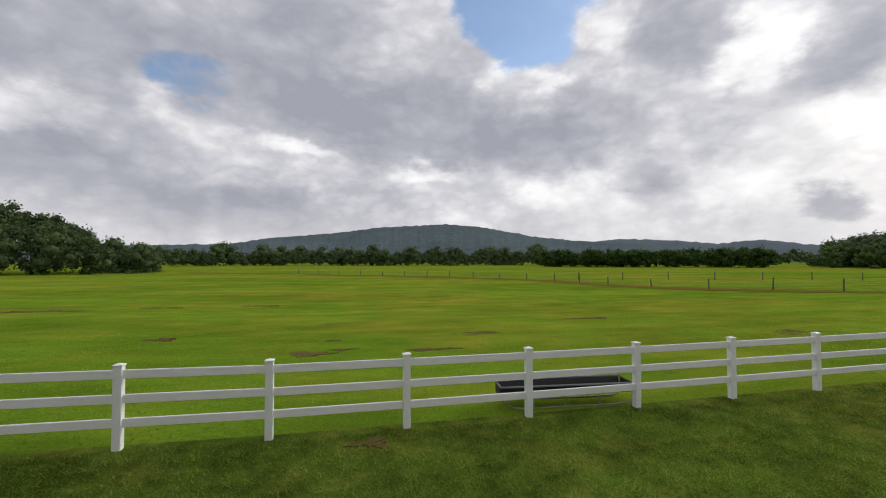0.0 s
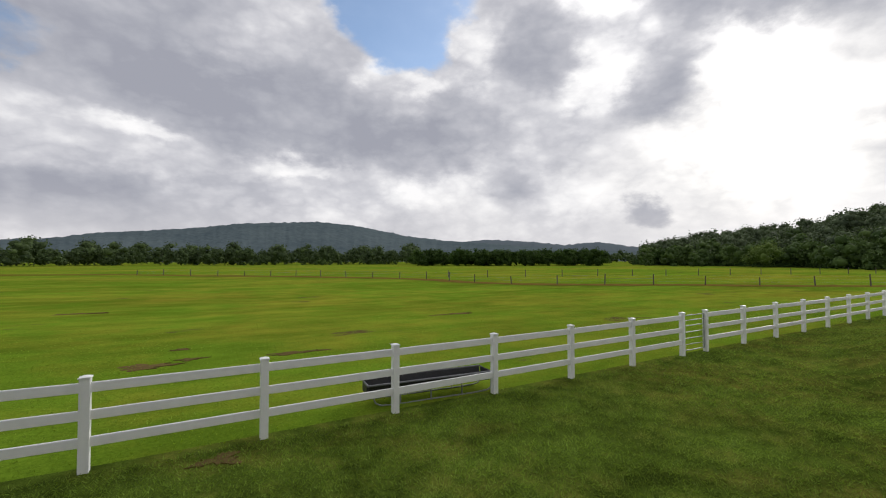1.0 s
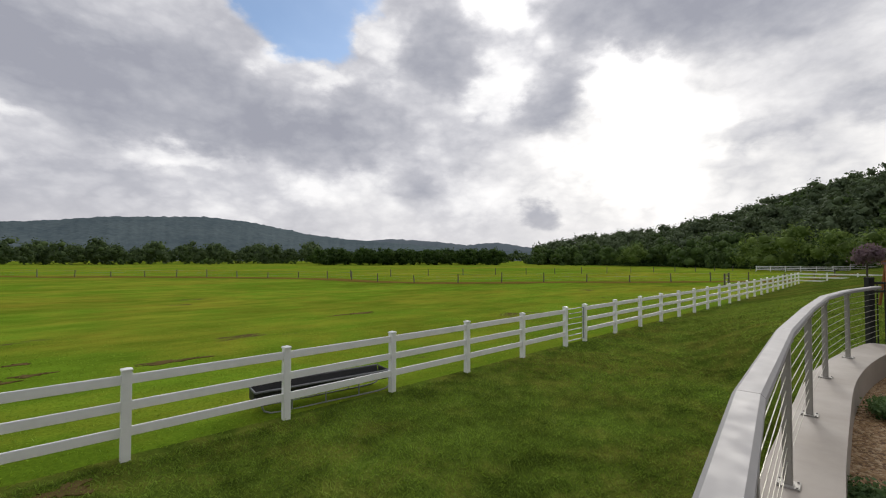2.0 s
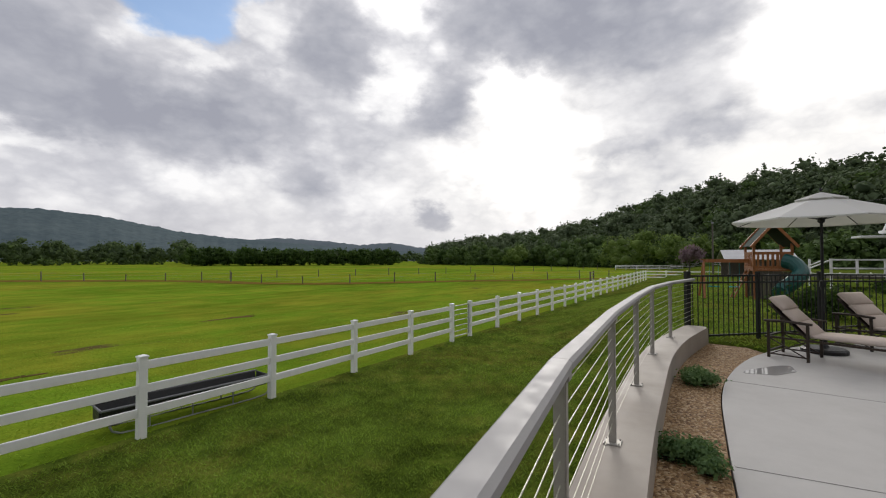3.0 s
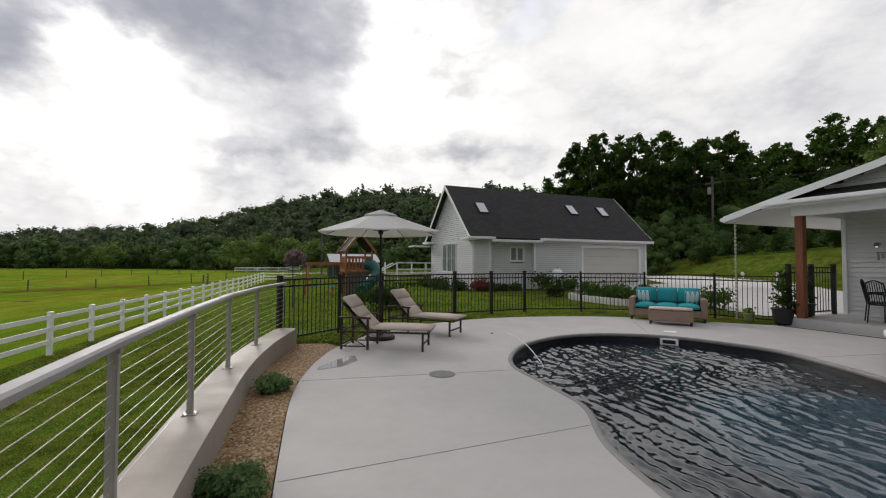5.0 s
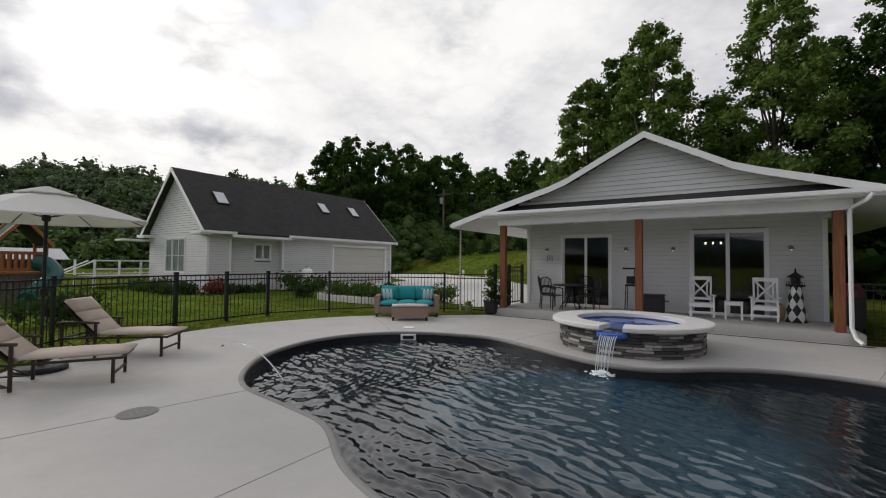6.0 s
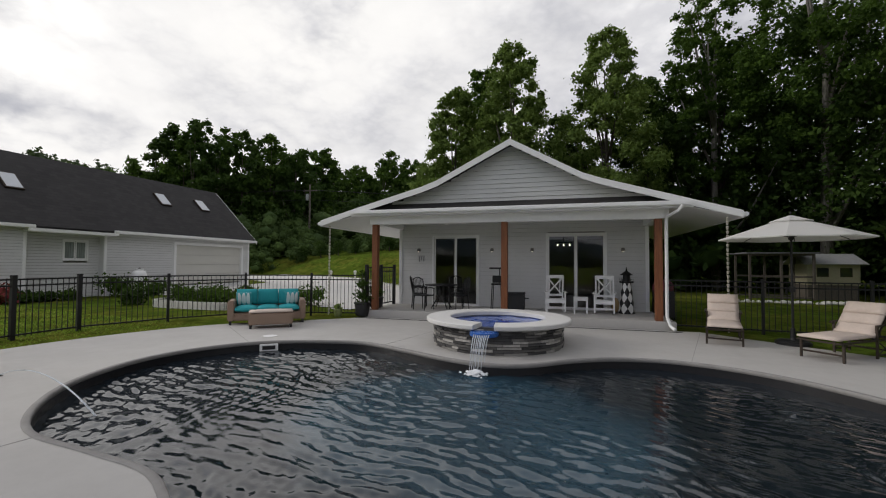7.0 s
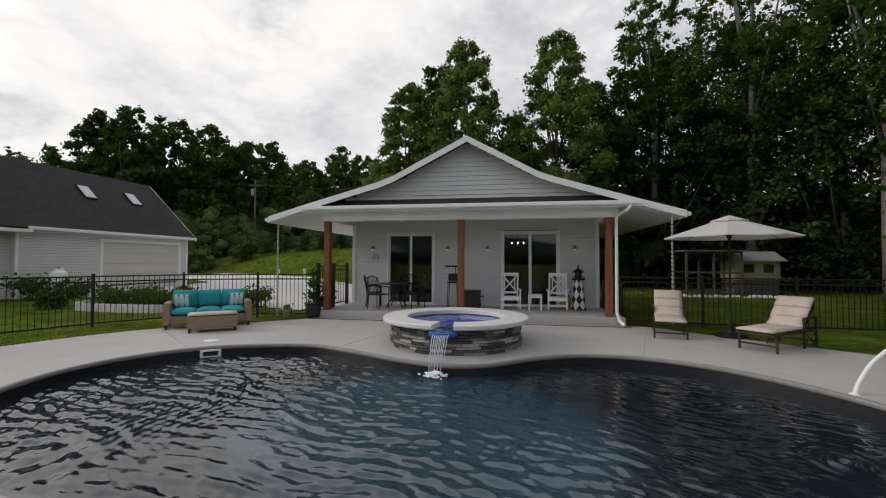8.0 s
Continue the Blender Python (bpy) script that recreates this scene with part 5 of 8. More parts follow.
def build_near_trees():
    def behind(az, dist, el, wide, leaves, leaf, seed, clear, gap=0.55, size=0.112, label="tall dark leafy tree behind the pool house", bark=None):
        """A tree in a direction seen from the deck, as high as that angle tells."""
        x, y = polar(az, dist)
        x, y = x + 0.65, y - 1.79
        z = ground_height(x, y) - 0.1
        tall = (1.59 + dist * math.tan(radians(el)) - z) / (1.0 if leaf in (LEAF_LIGHT, LEAF_MID) else 1.04)
        make_tree("tree", pose(x, y, z), label, seed, tall, wide, leaves, size, leaf, bark or BARK, clear, blobs=260, limbs=9 if bark else 24 if leaf != LEAF_DARK else 8, clump=gap * 0.9, cone=leaf != LEAF_DARK)

    maple = "leafy green maple behind the pool house"
    behind(165.3, 28.0, 27.4, 4.6, 42000, LEAF_LIGHT, 41, 0.18, 0.62, 0.105, maple)
    behind(157.4, 28.5, 22.6, 4.2, 34000, LEAF_LIGHT, 51, 0.12, 0.62, 0.105, maple)
    behind(161.0, 31.5, 24.8, 4.0, 24000, LEAF_MID, 56, 0.1, 0.62, 0.11, maple)
    behind(177.2, 28.5, 27.4, 5.0, 40000, LEAF_LIGHT, 42, 0.16, 0.62, 0.105, maple)
    behind(171.5, 32.0, 19.5, 3.6, 13000, LEAF_DARK, 57, 0.05, 0.72, 0.13)
    for az, dist, el, wide, n, seed in ((-177.5, 33.0, 22.5, 4.4, 24000, 43), (-170.5, 33.0, 25.0, 5.4, 28000, 44), (-163.0, 34.0, 26.0, 6.0, 28000, 47), (-154.5, 33.0, 27.0, 6.0, 28000, 48), (-145.5, 31.0, 31.0, 6.0, 18000, 49), (-137.0, 28.0, 32.0, 5.8, 9000, 50), (-167.0, 41.0, 20.0, 6.0, 7000, 53), (-155.0, 41.0, 21.0, 6.0, 7000, 54)):
        behind(az, dist, el, wide, int(n * 0.72), LEAF_DARK, seed, 0.03, 0.78, 0.145)
    # added tree with its trunk out of view; the wide crown shades the lawn
    behind(-139.0, 17.0, 50.0, 7.5, 15000, LEAF_DARK, 59, 0.42, 0.8, 0.17, "tall dark tree added mostly out of view to shade the lawn")
    # tall sycamores whose pale limbs stand out against the dark wood
    for az, dist, el, wide, n, seed in ((-171.0, 31.5, 31.5, 5.4, 22000, 45), (-161.5, 31.5, 38.0, 6.2, 25000, 46), (-151.0, 30.0, 40.0, 6.0, 20000, 58)):
        behind(az, dist, el, wide, n, LEAF_MID, seed, 0.3, 0.46, 0.10, "tall sycamore with pale bare limbs and thin foliage", PALEBARK)
    # unseen trees added round the west side of the lot, to shade the yard
    for x, y, tall, seed in ((-19.5, -14.5, 19, 61), (-15.5, -9.5, 18, 62), (-17.0, -4.5, 17, 63), (-22.0, -17.0, 16, 64)):
        w = BUILD @ Vector((x, y, 0))
        make_tree("tree", pose(w.x, w.y, ground_height(w.x, w.y) - 0.1), "unseen tree added west of the lawn to shade the yard", seed, tall, 6.8 if seed == 62 else 5.8, 7000, 0.27, LEAF_DARK, BARK, 0.1, blobs=90, clump=0.8)
    rng = np.random.RandomState(77)
    # the wood above the driveway, with its uneven skyline
    skyline = [(118, 9.5), (121, 11.0), (123, 14.8), (126.5, 16.2), (130, 15.2), (134, 15.0), (136.6, 13.2), (139.6, 14.8), (142, 12.0), (146, 12.2), (148.6, 14.2), (152, 13.0), (160, 12.0)]
    for k in range(30):
        az = 119.5 + 36 * (k + 0.6 * rng.rand()) / 30
        d = (66 if az < 141 else 84) + 9 * rng.rand()
        x, y = polar(az, d)
        z = ground_height(x, y) - 0.3
        tall = (1.59 + d * math.tan(radians(interp(az, skyline))) - z) * (0.99 + 0.05 * rng.rand() - 0.10 * (k % 3 == 1))
        leaf = LEAF_DARK if az < 141 and k % 4 else LEAF_MID
        make_tree("tree", pose(x, y, z), "broad dark green tree above the driveway", 200 + k, tall, 3.4 + 1.2 * rng.rand(), 6200, 0.25, leaf, BARK, 0.08, blobs=55, clump=0.85)
    fill = []
    for k in range(70):
        az, d = 118 + 40 * rng.rand(), 76 + 22 * rng.rand()
        x, y = polar(az, d)
        z = ground_height(x, y) - 0.5
        fill.append((x, y, z, max(4.0, (1.59 + d * math.tan(radians(interp(az, skyline) * (0.55 + 0.25 * rng.rand()))) - z)), 3.4 + 1.5 * rng.rand()))
    woods("hillside_woods", "dense dark woods above the driveway", 94, fill, LEAF_DARK, 0.26, 700)
    low = []
    for k in range(80):
        az, d = 122 + 34 * rng.rand(), 60 + 8 * rng.rand()
        x, y = polar(az, d)
        tall = (1.6 + 2.2 * rng.rand()) * (1.9 if az < 141 else 1.0)
        low.append((x, y, ground_height(x, y) - 0.5, tall, tall * 0.55))
    woods("undergrowth", "tangled green undergrowth on the bank", 91, low, LEAF_FOOT, 0.14, 650)
    low = []
    for k in range(46):
        az, d = 124 + 28 * rng.rand(), 55 + 8 * rng.rand()
        x, y = polar(az, d)
        low.append((x, y, ground_height(x, y) - 0.3, 0.8 + 1.0 * rng.rand() + (1.6 if az < 140 else 0.0), 0.9 + 0.9 * rng.rand()))
    woods("undergrowth", "rough green bushes on the grassy bank", 93, low, LEAF_FOOT, 0.10, 520)
    dark = []
    for k in range(130):
        xb, yb = -30 + 38 * rng.rand(), -40 + 12 * rng.rand() - 3.0
        w = BUILD @ Vector((xb, yb, 0))
        dark.append((w.x, w.y, ground_height(w.x, w.y) - 0.3, 4 + 4 * rng.rand(), 2.2 + 1.5 * rng.rand()))
    woods("undergrowth", "dark undergrowth below the tall trees", 92, dark, LEAF_DARK, 0.20, 340)


build_near_trees()


def scatter_grass(name, label, seed, n, x0, x1, y0, y1, tall, wide, material, ok=lambda x, y: True):
    """Upright leaning blades, too many to count, over a stretch of the ground."""
    rng = np.random.RandomState(seed)
    xs, ys = x0 + (x1 - x0) * rng.rand(n), y0 + (y1 - y0) * rng.rand(n)
    chance = rng.rand(n)
    keep = [i for i in range(n) if ok(xs[i], ys[i]) > chance[i]]
    base = np.array([(xs[i], ys[i], ground_height(xs[i], ys[i]) - 0.005) for i in keep])
    m = len(base)
    ang, lean = rng.rand(m) * 6.283, rng.rand(m) * 6.283
    side = np.stack([np.cos(ang), np.sin(ang), np.zeros(m)], 1) * (wide * (0.5 + rng.rand(m)))[:, None]
    h = tall * (0.4 + 0.9 * rng.rand(m))
    tip = base + np.stack([np.cos(lean) * h * 1.3, np.sin(lean) * h * 1.3, h], 1)
    co = np.stack([base - side, base + side, tip + side * 0.35, tip - side * 0.35], 1).reshape(-1, 3)
    tagged(new(name, quads_mesh(name, co, material)), label, "grass", kind="stuff")


scatter_grass("lawn_grass", "short mown lawn grass below the wall", 301, 140000, -9, 12, 0.35, 7.35, 0.035, 0.008, BLADES, lambda x, y: (x < 8.2 or y > 0.6) * (1 - 0.8 * smooth((x - 3) / 9)) * (1 - 0.7 * smooth((-4 - x) / 5)))
scatter_grass("lawn_grass", "short mown lawn grass beyond the wall", 302, 55000, 8.4, 32, -9, 7.4, 0.045, 0.014, BLADES, lambda x, y: (x > 11 or not inside(x, y, deck_edge)) and y * 0.990 - x * 0.139 > -13.2)
scatter_grass("pasture_grass", "grazed pasture grass behind the fence", 303, 110000, -24, 40, 7.5, 26, 0.035, 0.011, FIELDBLADES, lambda x, y: 1 - smooth((y - 8) / 17))


def build_bare_earth():
    """Worn spots and the dry track of the pasture."""
    rng = random.Random(12)
    for x, y, a, b in ((-18.2, 28.2, 2.6, 0.55), (-12.6, 29.0, 1.4, 0.28), (-7.0, 29.8, 1.5, 0.3), (-7.9, 17.6, 0.6, 0.4), (-2.3, 14.2, 0.75, 0.45), (-1.2, 14.7, 0.4, 0.2), (1.75, 14.1, 0.9, 0.25), (11.5, 20.0, 1.3, 0.3), (-0.67, 6.9, 0.35, 0.22), (-1.5, 16.5, 0.3, 0.2)):
        ph = rng.uniform(0, 6)
        pts = []
        for k in range(64):
            t = 6.2832 * k / 64
            w = 0.8 + 0.28 * math.sin(3 * t + ph) + 0.2 * math.sin(7 * t + 2 * ph) + rng.uniform(-0.22, 0.22)
            pts.append((x + a * w * math.cos(t), y + b * w * math.sin(t)))
        bm = bmesh.new()
        z = ground_height(x, y)
        prism(bm, pts, z - 0.05, z + 0.014)
        solid("bare_earth", bm, EARTH, "bare brown earth worn into the pasture", "bare earth", "structure")
    line = curve([(92, 2, 0), (75, 9, 0), (59, 20, 0), (46, 31, 0), (36, 38, 0), (31, 47, 0), (29, 60, 0), (20, 75, 0), (8, 89, 0), (-12, 104, 0), (-40, 118, 0)], 14)
    co, faces = [], []
    for i, p in enumerate(line):
        t = (line[min(i + 1, len(line) - 1)] - line[max(i - 1, 0)]).normalized()
        nrm = Vector((-t.y, t.x, 0))
        wide = 1.5 + 1.0 * noise.noise(p * 0.13) + 0.012 * max(0, p.y)
        for s in (-1, 1):
            q = p + nrm * s * (wide + 0.5 * noise.noise(p * 0.5 + Vector((s * 5, 0, 0))))
            co.append((q.x, q.y, ground_height(q.x, q.y) + 0.03))
        if i:
            faces.append((2 * i - 2, 2 * i - 1, 2 * i + 1, 2 * i))
    me = bpy.data.meshes.new("track")
    me.from_pydata(co, [], faces)
    me.materials.append(DRYTRACK)
    tagged(new("track", me), "dry brown track worn along the wire fence", "track", kind="structure")


build_bare_earth()


# ---------- pool deck furniture ----------
def cushion(bm, a, b, puff=0.05, m=None):
    """A stuffed pad: a box with well rounded edges and a swollen middle."""
    n = 6
    lo, hi = [min(p, q) for p, q in zip(a, b)], [max(p, q) for p, q in zip(a, b)]
    vs = []
    grid = {}
    for side in (0, 1):
        for i in range(n + 1):
            for j in range(n + 1):
                u, v = i / n, j / n
                bulge = (math.sin(math.pi * u) * math.sin(math.pi * v)) ** 0.45
                x = lo[0] + (hi[0] - lo[0]) * u
                y = lo[1] + (hi[1] - lo[1]) * v
                mid, half = (lo[2] + hi[2]) / 2, (hi[2] - lo[2]) / 2
                z = mid + (1 if side else -1) * half * (0.35 + 0.65 * bulge + puff * bulge)
                grid[side, i, j] = bm.verts.new((x, y, z))
                vs.append(grid[side, i, j])
    for i in range(n):
        for j in range(n):
            bm.faces.new([grid[1, i, j], grid[1, i + 1, j], grid[1, i + 1, j + 1], grid[1, i, j + 1]])
            bm.faces.new([grid[0, i, j], grid[0, i, j + 1], grid[0, i + 1, j + 1], grid[0, i + 1, j]])
    rim = [(i, 0) for i in range(n)] + [(n, j) for j in range(n)] + [(i, n) for i in range(n, 0, -1)] + [(0, j) for j in range(n, 0, -1)]
    for k, p in enumerate(rim):
        q = rim[(k + 1) % len(rim)]
        bm.faces.new([grid[0, *p], grid[0, *q], grid[1, *q], grid[1, *p]])
    if m is not None:
        bmesh.ops.transform(bm, matrix=m, verts=vs)


def padded(a, b, puff=0.05, m=None):
    bm = bmesh.new()
    cushion(bm, a, b, puff, m)
    return bm


def make_lounger(m, label):
    """Chaise longue: bronze frame with crossed arms, raised back, cushion in four pads. x runs from head to foot."""
    t = thing("sun_lounger", m, label, "lounger", "sun loungers by the pool")
    w, h = 0.30, 0.33
    for s in (-1, 1):
        part("side_rail", boxed((0.10, s * w - 0.015, h - 0.03), (1.70, s * w + 0.015, h), 0.004), BRONZE, t)
        for x in (0.14, 0.62, 1.60):
            part("leg", boxed((x - 0.018, s * w - 0.018, 0), (x + 0.018, s * w + 0.018, 0.57 if x < 1 else h), 0.004), BRONZE, t)
        part("armrest", bar([(0.10, s * (w + 0.02), 0.56), (0.35, s * (w + 0.03), 0.575), (0.68, s * (w + 0.02), 0.555)], 0.02, 8), BRONZE, t)
        part("brace", bar([(0.15, s * w, 0.05), (0.61, s * w, 0.30)], 0.010, 6), BRONZE, t)
        part("brace", bar([(0.15, s * w, 0.30), (0.61, s * w, 0.05)], 0.010, 6), BRONZE, t)
        part("stretcher", bar([(0.14, s * w, 0.06), (0.62, s * w, 0.06)], 0.012, 6), BRONZE, t)
    for x, z in ((0.14, 0.10), (1.60, 0.12), (1.68, h - 0.015), (0.10, h - 0.015), (0.9, h - 0.015)):
        part("crossbar", boxed((x - 0.015, -w, z - 0.015), (x + 0.015, w, z + 0.015), 0.004), BRONZE, t)
    lean = pose(0.62, 0, h + 0.01, 0, 46, 0)
    part("back_frame", boxed((-0.68, -w, -0.02), (0.0, w, 0.0), 0.006, lean), BRONZE, t)
    seat = part("seat_cushion", padded((0.60, -0.29, h), (1.74, 0.29, h + 0.10), 0.02), CUSHION, t, "sand-coloured seat pad", True)
    part("piping", bar([(0.62, -0.285, h + 0.05), (1.73, -0.285, h + 0.05), (1.73, 0.285, h + 0.05), (0.62, 0.285, h + 0.05)], 0.006, 6), CUSHION, seat)
    for k, (a, b, th) in enumerate(((-0.25, 0.02, 0.11), (-0.48, -0.25, 0.11), (-0.73, -0.48, 0.14))):
        part("back_cushion", padded((a, -0.29, 0.0), (b, 0.29, th), 0.05, lean), CUSHION, t, "tufted sand-coloured back pad", True)
    return t


make_lounger(pose(7.80, -1.22, 0, 0, 0, -113), "bronze sun lounger with sand cushions beside the gravel bed")
make_lounger(pose(9.45, -2.40, 0, 0, 0, -130), "bronze sun lounger with sand cushions under the umbrella")
make_lounger(pose(-1.36, -13.18, 0, 0, 0, 82), "bronze sun lounger with sand cushions beside the porch")
make_lounger(pose(-3.50, -11.95, 0, 0, 0, 46), "bronze sun lounger with sand cushions near the far umbrella")


def make_umbrella(m, label, tilt):
    """Market umbrella: eight taut panels, a raised vent, ribs, crank and a heavy base."""
    t = thing("market_umbrella", m, label, "umbrella", "white market umbrellas")
    part("pole", bar([(0, 0, 0.05), (0, 0, 2.57)], 0.021, 10), BLACK, t)
    part("base", turned([(0.30, 0.0), (0.30, 0.05), (0.27, 0.075), (0.07, 0.09), (0.045, 0.13), (0.04, 0.32), (0.03, 0.33)], 24), BLACK, t, "heavy black base")
    crank = part("crank_box", boxed((-0.045, -0.04, 1.05), (0.05, 0.04, 1.16), 0.01), BLACK, t)
    part("crank_handle", bar([(0.05, 0, 1.10), (0.10, 0, 1.10), (0.10, 0, 1.02), (0.14, 0, 1.02)], 0.008, 6), BLACK, crank)
    part("hub", turned([(0.035, 2.1), (0.05, 2.12), (0.05, 2.17), (0.035, 2.19)], 12), BLACK, t)
    r, top, rim, vent = 1.25, 2.57, 2.14, 0.25
    corners = [Vector((r * math.cos(math.pi * (k + tilt) / 4), r * math.sin(math.pi * (k + tilt) / 4), rim)) for k in range(8)]
    cap = Vector((0, 0, top))
    lift = Vector((0, 0, 0.035))
    for k in range(8):
        a, b = corners[k], corners[(k + 1) % 8]

        def sheet(u0, u1, up, hem):
            bm = bmesh.new()
            rows = [[bm.verts.new(cap.lerp(a.lerp(b, j / 4), u0 + (u1 - u0) * i / 5) + up - Vector((0, 0, 0.012 * math.sin(math.pi * j / 4) * (u0 + (u1 - u0) * i / 5)))) for j in range(5)] for i in range(6)]
            rows.append([bm.verts.new(v.co + Vector((0, 0, -hem))) for v in rows[-1]])
            for p, q in zip(rows, rows[1:]):
                for j in range(4):
                    bm.faces.new((p[j], p[j + 1], q[j + 1], q[j]))
            return bm

        panel = part("canopy_panel", sheet(vent - 0.06, 1.0, Vector(), 0.022), CANVAS, t, "pale grey-white canvas panel")
        panel.modifiers.new("cloth", "SOLIDIFY").thickness = 0.004
        flap = part("vent_panel", sheet(0.02, vent + 0.03, lift, 0.015), CANVAS, t, "raised canvas vent")
        flap.modifiers.new("cloth", "SOLIDIFY").thickness = 0.004
        rib = part("rib", bar([cap + Vector((0, 0, -0.035)), cap.lerp(a, 0.5) + Vector((0, 0, -0.014)), a + Vector((0, 0, -0.012))], 0.007, 6), BLACK, t)
        part("strut", bar([(0, 0, 2.15), cap.lerp(a, 0.52) + Vector((0, 0, -0.014))], 0.006, 6), BLACK, rib)
    part("finial", turned([(0.012, top + 0.05), (0.02, top + 0.075), (0.008, top + 0.11)], 10), BLACK, t)
    return t


make_umbrella(pose(8.35, -2.02, 0), "open white market umbrella between the loungers", 0.3)
make_umbrella(pose(-2.42, -12.33, 0), "open white market umbrella with a black base at the deck edge", 0.6)


def wicker_material():
    a = Mat("tan_wicker", (0.30, 0.21, 0.15), 0.7)
    n = a.noise(30, 4, 0.6, at=a.co, stretch=(1, 1, 4))
    a.colour(a.ramp(n, (0.3, (0.20, 0.135, 0.095)), (0.7, (0.40, 0.29, 0.22))))
    w = a.nt.nodes.new("ShaderNodeTexWave")
    w.inputs["Scale"].default_value, w.inputs["Distortion"].default_value = 26, 1.0
    w.bands_direction = "Z"
    a.link(a.co, w.inputs[0])
    a.bump(w.outputs["Fac"], 0.6, 0.006)
    return a.m


def chevron_material():
    a = Mat("chevron_fabric", (0.4, 0.6, 0.6), 0.9)
    sep = a.nt.nodes.new("ShaderNodeSeparateXYZ")
    a.link(a.co, sep.inputs[0])
    zig = a.math("PINGPONG", a.math("MULTIPLY", sep.outputs[0], 9.0), 0.5)
    row = a.math("FRACT", a.math("ADD", a.math("MULTIPLY", sep.outputs[2], 9.0), zig))
    a.colour(a.mix(a.ramp(row, (0.48, 0.0), (0.52, 1.0)), (0.05, 0.34, 0.37), (0.66, 0.72, 0.72)))
    return a.m


WICKER, CHEVRON = wicker_material(), chevron_material()


def build_sofa():
    m = built(7.62, -10.86, 0, 38)
    s = thing("wicker_sofa", m, "tan wicker outdoor sofa with teal cushions", "sofa")
    part("base", boxed((-0.80, -0.78, 0.10), (0.80, -0.04, 0.30), 0.02), WICKER, s)
    part("backrest", boxed((-0.80, -0.84, 0.10), (0.80, -0.74, 0.74), 0.025), WICKER, s)
    for sx in (-1, 1):
        part("arm", boxed((sx * 0.78, -0.84, 0.10), (sx * 0.93, 0.0, 0.60), 0.025), WICKER, s)
        for y in (-0.78, -0.06):
            part("foot", boxed((sx * 0.86 - 0.03, y - 0.03, 0), (sx * 0.86 + 0.03, y + 0.03, 0.11), 0.005), BLACK, s)
    for k in range(3):
        x = -0.77 + 0.513 * k
        part("seat_cushion", padded((x + 0.005, -0.70, 0.30), (x + 0.508, 0.0, 0.47), 0.04), TEAL, s, "teal seat cushion", True)
        part("back_cushion", padded((x + 0.005, -0.20, -0.075), (x + 0.508, 0.20, 0.075), 0.06, pose(0, -0.63, 0.66, 82, 0, 0)), TEAL, s, "teal back cushion", True)
    for k, x in enumerate((-0.60, 0.58)):
        p = thing("throw_pillow", m @ pose(x, -0.46, 0.62, 70, 0, 6 - 12 * k), "teal and white chevron throw pillow on the sofa", "pillow", "pillows on the sofa")
        part("cover", padded((-0.18, -0.17, -0.05), (0.18, 0.17, 0.05), 0.1), CHEVRON, p, smooth=True)
    o = thing("wicker_ottoman", built(7.05, -10.28, 0, 38), "tan wicker ottoman with a pale cushion before the sofa", "ottoman")
    part("body", boxed((-0.50, -0.52, 0.09), (0.50, 0.0, 0.36), 0.02), WICKER, o)
    part("cushion", padded((-0.49, -0.51, 0.355), (0.49, -0.01, 0.43), 0.03), CUSHION, o, "pale cushion", True)
    for sx in (-1, 1):
        for y in (-0.47, -0.05):
            part("foot", boxed((sx * 0.45 - 0.025, y - 0.025, 0), (sx * 0.45 + 0.025, y + 0.025, 0.10), 0.005), BLACK, o)


build_sofa()


